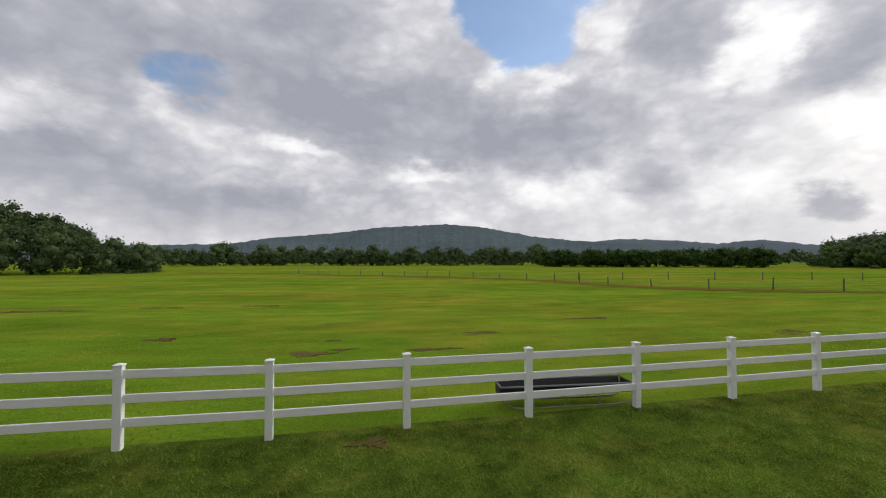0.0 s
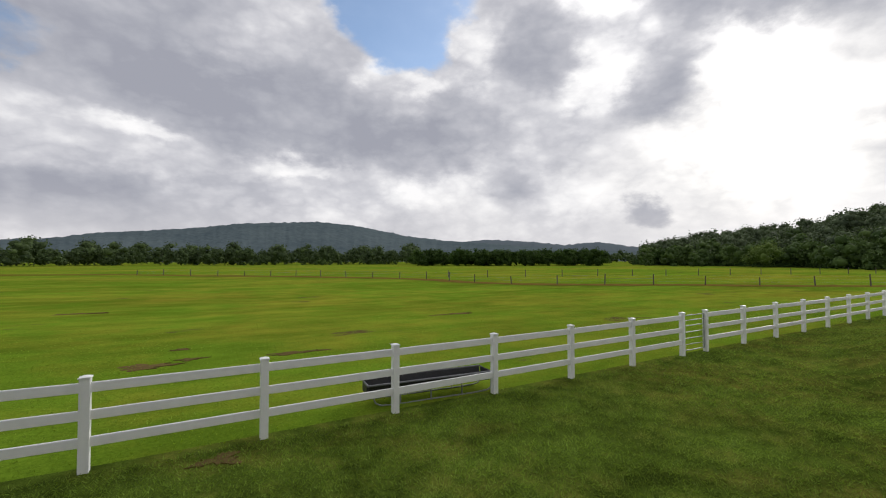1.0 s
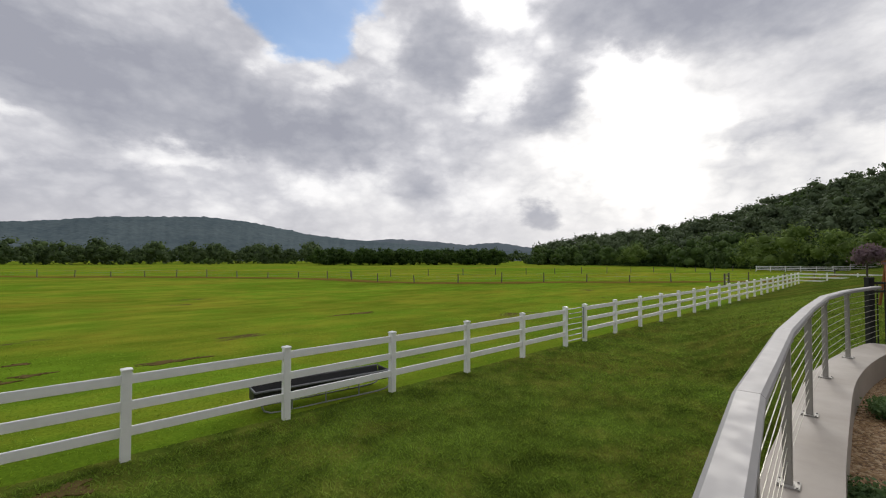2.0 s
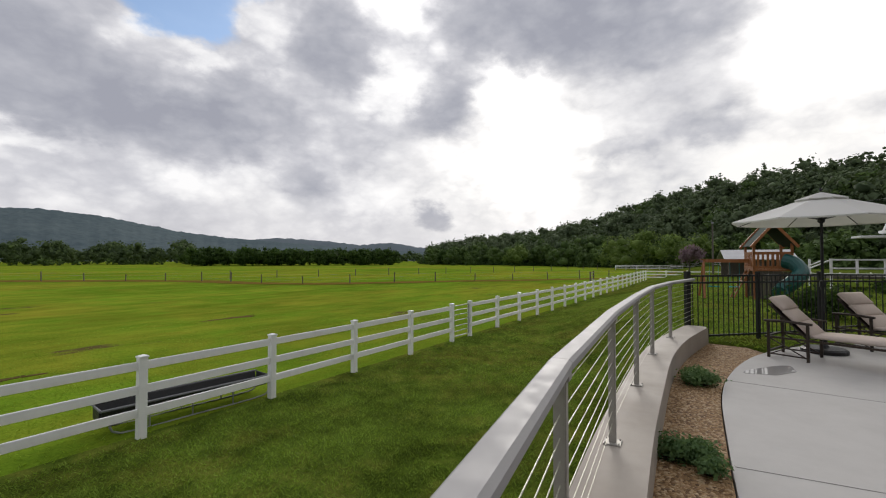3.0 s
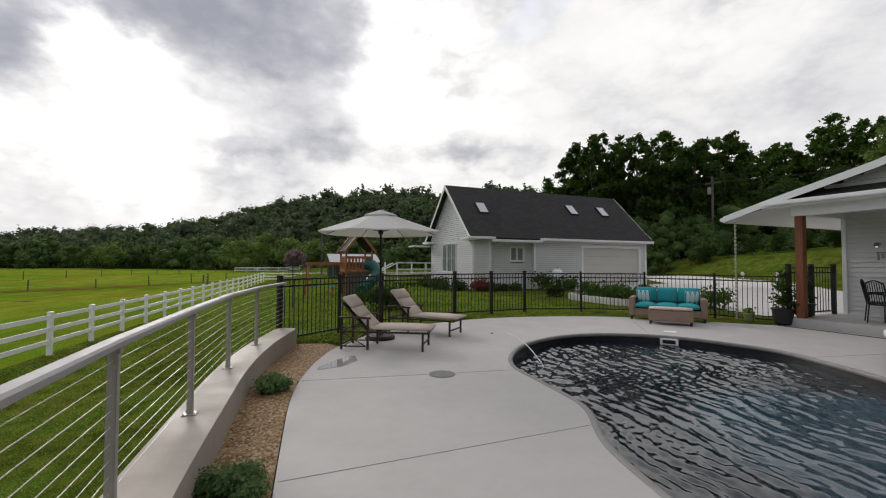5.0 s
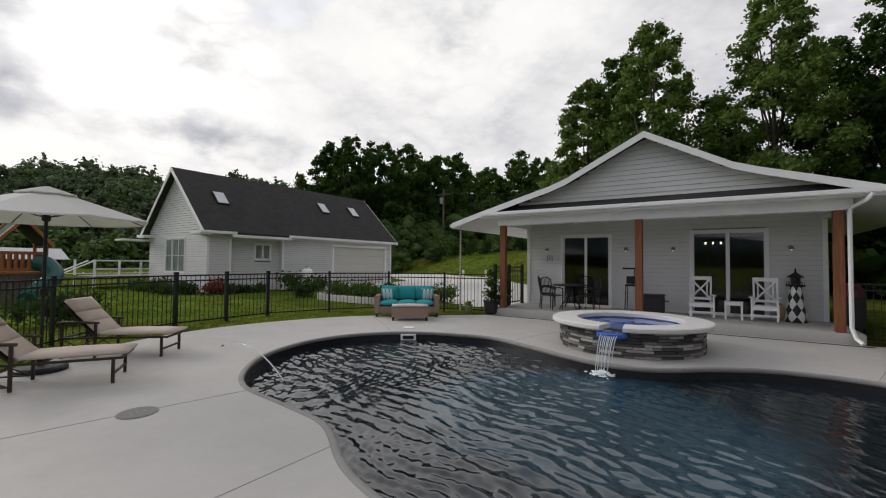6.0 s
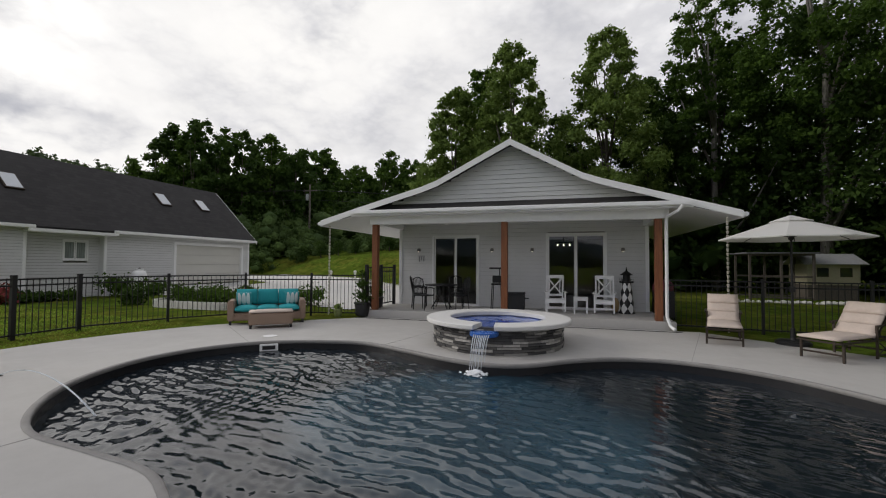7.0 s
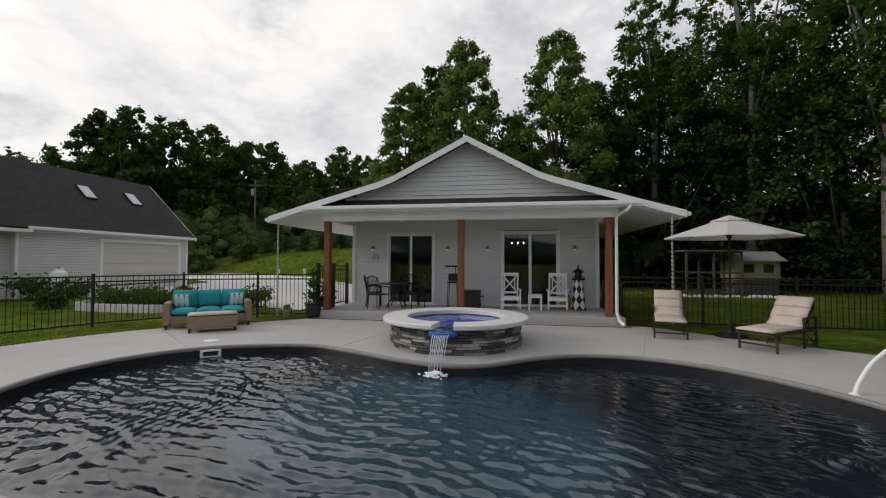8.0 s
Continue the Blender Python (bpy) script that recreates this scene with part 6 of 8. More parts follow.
# ---------- spa ----------
def build_spa():
    cx, cy, r, h = 3.0, -9.9, 1.30, 0.44
    spa = thing("raised_spa", pose(cx, cy, 0), "round raised spa clad in dark stacked stone", "spa")
    toward = math.radians(97)
    # stone strips in staggered courses
    rng = random.Random(8)
    part("core", turned([(r - 0.05, 0), (r - 0.05, h), (r - 0.25, h), (r - 0.25, 0.05)], 64, caps=False), PLASTER, spa)
    courses = 9
    for c in range(courses):
        z0, z1 = h * c / courses + 0.002, h * (c + 1) / courses - 0.002
        a = rng.random()
        end = a + 2 * math.pi
        while a < end - 0.03:
            w = min(rng.uniform(0.09, 0.34), end - a)
            out = rng.uniform(0.0, 0.028)
            facing = math.cos(a + w / 2 - toward)
            k = max(2, int(w / 0.06))
            bm = bmesh.new()
            ring = []
            for i in range(k + 1):
                t = a + 0.003 + (w - 0.006) * i / k
                ro = r - 0.03 + out + 0.006 * rng.random()
                ring.append([bm.verts.new((q * math.cos(t), q * math.sin(t), z)) for q, z in ((r - 0.055, z0), (ro, z0 + 0.003), (ro, z1 - 0.003), (r - 0.055, z1))])
            for p, q in zip(ring, ring[1:]):
                for j in range(3):
                    bm.faces.new((p[j], q[j], q[j + 1], p[j + 1]))
            bm.faces.new(ring[0])
            bm.faces.new(ring[-1][::-1])
            bmesh.ops.recalc_face_normals(bm, faces=bm.faces)
            if facing > -0.25:
                part("stone", bm, STACKSTONE, spa)
            else:
                bm.free()
            a += w
    # coping ring, cut by the spillway
    n, gap = 72, 0.13
    bm = bmesh.new()
    prof = [(r - 0.36, h), (r + 0.11, h), (r + 0.13, h + 0.02), (r + 0.13, h + 0.07), (r + 0.11, h + 0.085), (r - 0.34, h + 0.085), (r - 0.36, h + 0.07)]
    rings = []
    for i in range(n + 1):
        t = toward + gap + (2 * math.pi - 2 * gap) * i / n
        rings.append([bm.verts.new((q * math.cos(t), q * math.sin(t), z)) for q, z in prof])
    for p, q in zip(rings, rings[1:]):
        for j in range(len(prof)):
            bm.faces.new((p[j], q[j], q[(j + 1) % len(prof)], p[(j + 1) % len(prof)]))
    bm.faces.new(rings[0])
    bm.faces.new(rings[-1][::-1])
    bmesh.ops.recalc_face_normals(bm, faces=bm.faces)
    part("coping", bm, RIMSTONE, spa, "smooth off-white coping")
    part("lining", turned([(r - 0.33, h + 0.01), (r - 0.33, 0.1), (r - 0.4, -0.3), (0.0, -0.3)], 48, caps=False), SPATILE, spa, "grey tile lining")
    bm = bmesh.new()
    k = 36
    rows = [[bm.verts.new(((r - 0.335) * u * math.cos(6.2832 * i / k), (r - 0.335) * u * math.sin(6.2832 * i / k), h - 0.02 + 0.006 * math.sin(9 * u + 5 * math.sin(0.35 * i)) + 0.004 * math.sin(1.9 * i + 20 * u))) for i in range(k)] for u in np.linspace(0.04, 1, 16)]
    for p, q in zip(rows, rows[1:]):
        for i in range(k):
            bm.faces.new((p[i], p[(i + 1) % k], q[(i + 1) % k], q[i]))
    bm.faces.new(rows[0])
    bmesh.ops.recalc_face_normals(bm, faces=bm.faces)
    part("water", bm, SPAWATER, spa, "deep blue water", True)
    # spillway lip and the falling sheet
    spill = new("spillway")
    spill.parent = spa
    spill.matrix_basis = pose(0, 0, 0, 0, 0, math.degrees(toward))
    part("trough", boxed((r - 0.42, -0.15, h - 0.07), (r + 0.14, 0.15, h - 0.015), 0.012), BLUETILE, spill, "blue spillway")
    part("lip", turned([(0.24, h - 0.10), (0.25, h - 0.09), (0.25, h - 0.03), (0.23, h - 0.02)], 20, pose(r + 0.02, 0, 0)), BLUETILE, spill, "rounded blue lip")
    for i in range(9):
        y = -0.13 + 0.0325 * i + 0.008 * math.sin(7 * i)
        end = 0.42 + 0.04 * math.sin(3 * i)
        pts = [(r + 0.22 + end * u, y * (1 - 0.15 * u), h - 0.05 - 0.56 * u * u) for u in np.linspace(0, 1, 7)]
        part("water_strand", bar(pts, [0.010 - 0.0008 * j for j in range(7)], 6), FALLWATER, spill)
    rng = random.Random(3)
    bm = bmesh.new()
    for i in range(240):
        a, d = rng.uniform(0, 6.28), abs(rng.gauss(0, 0.07))
        lathe(bm, [(0.006, -0.012), (0.026 * rng.uniform(0.4, 1.4), 0.0), (0.012, 0.010), (0.003, 0.014)], 7, pose(r + 0.66 + d * math.cos(a), d * 1.3 * math.sin(a), -0.165 + 0.08 * rng.random() * math.exp(-d * 6)))
    part("foam", bm, FOAM, spill, "white splashing foam")


def stack_material():
    a = Mat("stacked_stone", rough=0.7)
    v = a.vary()
    c = a.ramp(v, (0.0, (0.018, 0.018, 0.020)), (0.35, (0.05, 0.05, 0.052)), (0.62, (0.12, 0.115, 0.11)), (0.82, (0.28, 0.27, 0.25)), (1.0, (0.5, 0.48, 0.45)))
    a.colour(a.mix(a.ramp(a.noise(14, 5), (0.3, 0.0), (0.7, 0.5)), c, (0.10, 0.095, 0.09)))
    a.bump(a.noise(40, 4), 0.6, 0.01)
    return a.m


def fall_material():
    a = Mat("falling_water", (0.8, 0.85, 0.9), 0.08, ior=1.33)
    a.p.inputs["Transmission Weight"].default_value = 0.45
    return a.m


STACKSTONE = stack_material()
RIMSTONE = concrete_material("spa_coping", (0.66, 0.65, 0.63), 0.06)
SPATILE = simple("grey_spa_tile", (0.22, 0.23, 0.25), 0.3, spread=0.2)
BLUETILE = simple("blue_tile", (0.03, 0.12, 0.42), 0.25, spread=0.2)
FALLWATER = fall_material()
FOAM = simple("foam", (0.8, 0.82, 0.84), 0.5, spread=0.03, bump=0)
build_spa()


def build_pool_fittings():
    jet = thing("deck_jet", pose(8.39, -4.45, 0.0), "brass deck jet throwing a thin arc of water", "water jet")
    part("nozzle", turned([(0.03, 0.0), (0.03, 0.006), (0.012, 0.012), (0.012, 0.02)], 12), BRONZE, jet)
    part("water_arc", bar([(-2.35 * u, 0.02 * u, 0.02 + 0.75 * u - 0.95 * u * u) for u in np.linspace(0, 1, 18)], [0.006 + 0.005 * u for u in np.linspace(0, 1, 18)], 6), FALLWATER, jet, "clear arc of water")
    rail = thing("pool_handrail", pose(-2.50, -8.22, 0.0, 0, 0, -162), "white curved grab rail at the pool edge", "handrail")
    part("tube", bar(curve([(0, 0, 0), (0.07, 0, 0.16), (0.25, 0, 0.40), (0.6, 0, 0.64), (1.0, 0, 0.70), (1.28, 0, 0.5), (1.35, 0, 0)], 6), 0.024, 10), PAINTWHITE, rail)
    part("flange", turned([(0.05, 0), (0.05, 0.012), (0.03, 0.02)], 16), PAINTWHITE, rail)
    part("flange", turned([(0.05, 0), (0.05, 0.012), (0.03, 0.02)], 16, pose(1.35, 0, 0)), PAINTWHITE, rail)
    d = thing("drain_cover", pose(5.41, -2.52, 0.004), "round grey drain cover in the deck", "drain cover")
    part("lid", turned([(0.17, 0), (0.17, 0.004), (0.165, 0.006), (0.02, 0.006)], 32), LIDGREY, d)
    part("ring", turned([(0.185, -0.003), (0.185, 0.003), (0.172, 0.003), (0.172, -0.003)], 32, caps=False), DARKJOINT, d)
    for k in range(3):
        part("slot", boxed((-0.05, -0.06 + 0.06 * k - 0.006, 0.004), (0.05, -0.06 + 0.06 * k + 0.006, 0.0075)), DARKJOINT, d)
    s = thing("pool_skimmer", pose(7.05, -7.86, -0.075, 0, 0, 44), "white skimmer mouth in the dark pool wall", "skimmer")
    part("frame", boxed((-0.17, -0.02, -0.09), (0.17, 0.02, 0.045), 0.008), PAINTWHITE, s)
    part("mouth", boxed((-0.12, 0.0, -0.06), (0.12, 0.03, 0.015), 0.004), PLASTER, s)
    lid = thing("skimmer_lid", pose(7.6, -8.4, 0.004, 0, 0, 40), "white skimmer lid set in the deck", "lid")
    part("lid", turned([(0.14, 0), (0.14, 0.005), (0.01, 0.007)], 28), PAINTWHITE, lid)
    part("ring", turned([(0.16, -0.003), (0.16, 0.003), (0.145, 0.003)], 28, caps=False), DRIVE, lid)
    puddle = bmesh.new()
    pts = [(0.42 * math.cos(a) * (1 + 0.25 * math.sin(3 * a)), 0.20 * math.sin(a) * (1 + 0.2 * math.cos(2 * a))) for a in np.linspace(0, 6.283, 36)[:-1]]
    prism(puddle, pts, 0.001, 0.004)
    solid("puddle", puddle, PUDDLE, "thin puddle of water on the deck", "puddle", m=pose(6.45, -1.2, 0, 0, 0, -35))
    slot = boxed((-4.2, 2.41, -0.197), (4.3, 2.465, -0.190))
    solid("slot_drain", slot, PLASTER, "dark slot drain before the porch", "drain", m=pool_house.matrix_basis.copy())


def puddle_material():
    a = Mat("standing_water", (0.30, 0.29, 0.28), 0.03, ior=1.33)
    return a.m


PUDDLE = puddle_material()
LIDGREY = simple("grey_lid", (0.17, 0.165, 0.16), 0.6, spread=0.15)
build_pool_fittings()


# ---------- porch ----------
def porch(x, y, z=0.0, turn=0.0):
    return pool_house.matrix_basis @ pose(x, y, z, 0, 0, turn)


def make_rocker(m):
    """White porch rocker with an X back; its front faces +y."""
    c = thing("rocking_chair", m, "white painted rocking chair with an X-shaped back", "chair", "rockers on the porch")
    lean = pose(0, -0.24, 0.40, -12, 0, 0)
    for s in (-1, 1):
        part("runner", bar(curve([(s * 0.27, -0.46, 0.075), (s * 0.27, -0.2, 0.02), (s * 0.27, 0.1, 0.018), (s * 0.27, 0.40, 0.07)], 4), 0.02, 6), PAINTWHITE, c)
        part("front_leg", boxed((s * 0.27 - 0.022, 0.22, 0.03), (s * 0.27 + 0.022, 0.27, 0.62), 0.005), PAINTWHITE, c)
        part("back_leg", boxed((s * 0.27 - 0.022, -0.27, 0.03), (s * 0.27 + 0.022, -0.22, 0.42), 0.005), PAINTWHITE, c)
        part("armrest", boxed((s * 0.29 - 0.045, -0.32, 0.61), (s * 0.29 + 0.045, 0.32, 0.635), 0.008), PAINTWHITE, c)
        part("back_post", boxed((s * 0.25 - 0.022, -0.02, -0.05), (s * 0.25 + 0.022, 0.02, 0.72), 0.005, lean), PAINTWHITE, c)
        part("side_rail", boxed((s * 0.27 - 0.012, -0.24, 0.18), (s * 0.27 + 0.012, 0.24, 0.23)), PAINTWHITE, c)
    part("top_rail", boxed((-0.27, -0.02, 0.66), (0.27, 0.02, 0.76), 0.008, lean), PAINTWHITE, c)
    part("lower_rail", boxed((-0.25, -0.016, 0.08), (0.25, 0.016, 0.15), 0.005, lean), PAINTWHITE, c)
    for s in (-1, 1):
        a, b = lean @ Vector((-0.22 * s, 0, 0.15)), lean @ Vector((0.22 * s, 0, 0.66))
        part("cross_slat", bar([a, b], 0.024, 4), PAINTWHITE, c)
    for s in (-1, 1):
        part("back_slat", boxed((s * 0.16 - 0.016, -0.008, 0.15), (s * 0.16 + 0.016, 0.008, 0.66), 0.0, lean), PAINTWHITE, c)
    for k in range(6):
        part("seat_slat", boxed((-0.27, -0.25 + 0.085 * k, 0.385), (0.27, -0.25 + 0.085 * k + 0.07, 0.405), 0.004), PAINTWHITE, c)
    part("apron", boxed((-0.27, 0.225, 0.30), (0.27, 0.265, 0.385), 0.004), PAINTWHITE, c)
    part("apron", boxed((-0.27, 0.235, 0.14), (0.27, 0.255, 0.18), 0.004), PAINTWHITE, c)
    return c


def build_porch():
    # local frame of the pool house: x east, y towards the pool
    make_rocker(porch(-1.28, 0.80, 0.0, 8) @ Matrix.Scale(0.93, 4))
    make_rocker(porch(-2.62, 0.80, 0.0, -6) @ Matrix.Scale(0.93, 4))
    t = thing("side_table", porch(-1.98, 0.85), "small white slatted side table between the rockers", "table")
    for k in range(4):
        part("top_slat", boxed((-0.20, -0.2 + 0.1 * k, 0.43), (0.20, -0.2 + 0.1 * k + 0.09, 0.45), 0.003), PAINTWHITE, t)
    for sx in (-1, 1):
        for sy in (-1, 1):
            part("leg", boxed((sx * 0.17 - 0.02, sy * 0.16 - 0.02, 0), (sx * 0.17 + 0.02, sy * 0.16 + 0.02, 0.43), 0.004), PAINTWHITE, t)
    part("apron", boxed((-0.17, 0.15, 0.36), (0.17, 0.17, 0.43)), PAINTWHITE, t)
    # lighthouse ornament
    l = thing("lighthouse_ornament", porch(-3.23, 0.52) @ Matrix.Scale(1.08, 4), "black and white diamond-painted lighthouse ornament", "ornament")
    part("tower", turned([(0.21, 0), (0.21, 0.03), (0.20, 0.04), (0.115, 0.80)], 8), DIAMOND, l, "black and white diamonds")
    part("gallery", turned([(0.17, 0.80), (0.18, 0.82), (0.17, 0.84)], 16), BLACK, l)
    for k in range(8):
        a = 6.283 * k / 8
        part("baluster", bar([(0.16 * math.cos(a), 0.16 * math.sin(a), 0.83), (0.16 * math.cos(a), 0.16 * math.sin(a), 0.91)], 0.006, 5), BLACK, l)
    part("lantern", turned([(0.09, 0.84), (0.09, 1.0)], 8), BLACK, l)
    part("roof", turned([(0.16, 1.0), (0.15, 1.02), (0.03, 1.11), (0.015, 1.14), (0.02, 1.16), (0.005, 1.22)], 12), BLACK, l)
    # sconces
    for k, x in enumerate((3.18, 0.70, -0.57, -3.2)):
        s = thing("wall_sconce", porch(x, 0.015, 1.83), "small brushed metal wall light beside the glass doors", "wall light", "porch wall lights")
        part("back_plate", turned([(0.06, 0), (0.06, 0.015), (0.035, 0.02)], 16, pose(0, 0, 0, -90, 0, 0)), ALUPOST, s)
        part("arm", bar([(0, 0.02, 0), (0, 0.08, 0.0), (0, 0.10, 0.03)], 0.01, 6), STEEL, s)
        part("shade", turned([(0.055, -0.05), (0.04, 0.03), (0.02, 0.045)], 16, pose(0, 0.10, 0.0), caps=True), LIDGREY, s)
        part("bulb", turned([(0.018, -0.06), (0.026, -0.035), (0.015, -0.01)], 10, pose(0, 0.10, -0.02)), BULB, s)
    # wall ornament: short bars in place of lettering
    o = thing("wall_sign", porch(3.10, 0.015, 1.55), "small grey metal wall ornament", "sign")
    part("bar", boxed((-0.12, 0.005, 0.06), (0.12, 0.018, 0.085), 0.003), GALV, o)
    for k, (a, z0, z1) in enumerate(((-0.08, -0.10, 0.05), (0.0, -0.07, 0.05), (0.08, -0.12, 0.05))):
        part("bar", boxed((a - 0.02, 0.005, z0), (a + 0.02, 0.018, z1), 0.003), GALV, o)
    # storage box
    b = thing("storage_box", porch(-0.05, 0.55), "black resin storage box against the siding", "storage box")
    part("body", boxed((-0.33, -0.2, 0), (0.33, 0.2, 0.46), 0.02), RUBBER, b)
    part("lid", boxed((-0.35, -0.22, 0.46), (0.35, 0.22, 0.52), 0.02), RUBBER, b)
    part("handle", boxed((-0.46, -0.03, 0.33), (-0.34, 0.03, 0.36), 0.01), RUBBER, b)
    # tall bistro stand by the post
    g = thing("patio_heater_stand", porch(0.42, 0.75), "tall black stand with a small tray beside the post", "stand")
    for sx in (-1, 1):
        for sy in (-1, 1):
            part("leg", bar([(sx * 0.16, sy * 0.16, 0), (sx * 0.13, sy * 0.13, 0.75)], 0.014, 6), BLACK, g)
    part("seat", turned([(0.18, 0.74), (0.19, 0.76), (0.17, 0.79)], 18), BLACK, g)
    part("backrest", boxed((-0.17, -0.17, 0.80), (0.17, -0.14, 1.02), 0.01), BLACK, g)
    part("tray", boxed((-0.22, -0.15, 1.22), (0.22, 0.15, 1.27), 0.01), BLACK, g)
    part("stem", bar([(-0.05, -0.15, 0.8), (-0.05, -0.15, 1.22)], 0.014, 6), BLACK, g)
    # dining set
    d = thing("dining_table", porch(2.12, 0.95), "dark metal round patio table", "table")
    part("tabletop", turned([(0.50, 0.70), (0.52, 0.71), (0.52, 0.725), (0.50, 0.735)], 32), BLACK, d)
    for k in range(4):
        a = 0.785 + 1.571 * k
        part("leg", bar(curve([(0.12 * math.cos(a), 0.12 * math.sin(a), 0.70), (0.10 * math.cos(a), 0.10 * math.sin(a), 0.4), (0.36 * math.cos(a), 0.36 * math.sin(a), 0.0)], 4), 0.016, 6), BLACK, d)
    c = thing("patio_chair", porch(2.86, 0.85, 0, 105), "dark cast metal patio armchair at the round table", "chair", "chairs round the patio table")
    for sx in (-1, 1):
        part("leg", bar([(sx * 0.22, 0.20, 0), (sx * 0.22, 0.20, 0.62)], 0.014, 6), BLACK, c)
        part("leg", bar([(sx * 0.21, -0.24, 0), (sx * 0.20, -0.20, 0.42), (sx * 0.19, -0.30, 0.92)], 0.014, 6), BLACK, c)
        part("armrest", bar(curve([(sx * 0.20, -0.23, 0.64), (sx * 0.25, 0.0, 0.66), (sx * 0.22, 0.22, 0.62)], 4), 0.016, 6), BLACK, c)
    part("seat", boxed((-0.23, -0.21, 0.41), (0.23, 0.22, 0.44), 0.012), BLACK, c)
    lean = pose(0, -0.22, 0.44, -12, 0, 0)
    part("back_rail", bar(curve([(-0.19, -0.29, 0.90), (0, -0.31, 0.97), (0.19, -0.29, 0.90)], 5), 0.016, 6), BLACK, c)
    for k in range(7):
        x = -0.15 + 0.05 * k
        part("back_bar", bar([(x, -0.22, 0.44), (x, -0.30, 0.93)], 0.008, 5), BLACK, c)
    for x, y, a in ((1.5, 1.2, -50), (2.5, 1.5, 160), (1.8, 0.35, 20)):
        copy_thing(c, porch(x, y, 0, a))
    # planters on the porch corner
    for x, y, k in ((4.2, 2.15, 1.0), (4.05, 1.55, 0.8)):
        p = thing("potted_shrub", porch(x, y, -0.2 if x > 4.1 else 0), "dark urn with a tiered clipped shrub by the porch post", "plant")
        part("pot", turned([(0.14, 0), (0.19, 0.05), (0.23, 0.36 * k), (0.26, 0.40 * k), (0.24, 0.42 * k), (0.18, 0.40 * k)], 20), RUBBER, p)
        rng = np.random.RandomState(int(10 * k))
        part("stem", bar([(0, 0, 0.38 * k), (0, 0, 1.25 * k)], 0.018, 6), BARK, p)
        cen = np.array([(0, 0, 0.62), (0, 0, 0.95), (0, 0, 1.25)]) * k
        part("foliage", quads_mesh("foliage", leaf_cloud(rng, cen, np.array([0.25, 0.2, 0.13]) * k, 900, 0.032, 0.8), LEAF_DARK), LEAF_DARK, p)
    p = thing("potted_plant", porch(4.8, 2.5, -0.2), "small glazed green pot with leafy sprigs", "plant")
    part("pot", turned([(0.08, 0), (0.11, 0.06), (0.13, 0.22), (0.12, 0.24)], 16), GREENPOT, p)
    part("foliage", quads_mesh("foliage", leaf_cloud(np.random.RandomState(2), np.array([(0, 0, 0.30)]), np.array([0.12]), 120, 0.035), LEAF_LIGHT), LEAF_LIGHT, p)
    # a sack and a cart half seen at the corner
    k = thing("paper_sack", porch(-2.95, 0.35), "tan paper sack against the wall", "sack")
    part("sack", padded((-0.10, -0.08, 0.0), (0.10, 0.08, 0.42), 0.02), TANPAPER, k, smooth=True)
    # rain chains at the eaves
    for x in (5.16, -5.14):
        c = thing("rain_chain", porch(x, 2.42), "silver rain chain hanging from the eave corner", "rain chain", "rain chains")
        cup = turned([(0.018, 0.0), (0.032, 0.07), (0.012, 0.085)], 8, caps=False)
        cup_me = finish(cup, "cup", STEEL)
        for j in range(26):
            o = part("cup", cup_me, STEEL, c)
            o.location = (0, 0, -0.15 + 0.102 * j)
    # grill beside the wall
    g = thing("gas_grill", porch(-4.25, 0.1, -0.2), "covered dark grill with red hood beside the porch", "grill")
    part("cart", boxed((-0.25, -0.25, 0.1), (0.25, 0.25, 0.85), 0.02), RUBBER, g)
    part("hood", turned([(0.28, 0.85), (0.28, 1.0), (0.2, 1.12), (0.05, 1.16)], 16), REDPAINT, g, "dark red hood")
    for sx in (-1, 1):
        part("wheel", turned([(0.09, -0.02), (0.1, 0.0), (0.09, 0.02)], 16, pose(sx * 0.27, 0, 0.1, 0, 90, 0)), RUBBER, g)
    # ceiling fan hub
    f = thing("ceiling_fan", porch(1.95, 0.95, 2.80), "white porch ceiling fan at rest", "fan")
    part("rod", bar([(0, 0, 0), (0, 0, -0.12)], 0.015, 8), PAINTWHITE, f)
    part("motor", turned([(0.05, -0.2), (0.10, -0.18), (0.10, -0.13), (0.04, -0.11)], 20), PAINTWHITE, f)
    for k in range(5):
        part("blade", boxed((0.1, -0.06, -0.165), (0.62, 0.06, -0.155), 0.003, pose(0, 0, 0, 0, 0, 72 * k)), PAINTWHITE, f)
    # lamp seen through the glass
    h = thing("pendant_lamp", porch(-1.5, -1.6, 2.0), "three small glass pendant lights inside the room", "lamp")
    part("bar", boxed((-0.28, -0.03, 0.12), (0.28, 0.03, 0.15)), BLACK, h)
    for x in (-0.2, 0.0, 0.2):
        part("globe", turned([(0.01, -0.04), (0.03, 0.0), (0.01, 0.04)], 12, pose(x, 0, 0.04)), GLOBE, h)
    part("rod", bar([(0, 0, 0.15), (0, 0, 0.5)], 0.01, 6), BLACK, h)


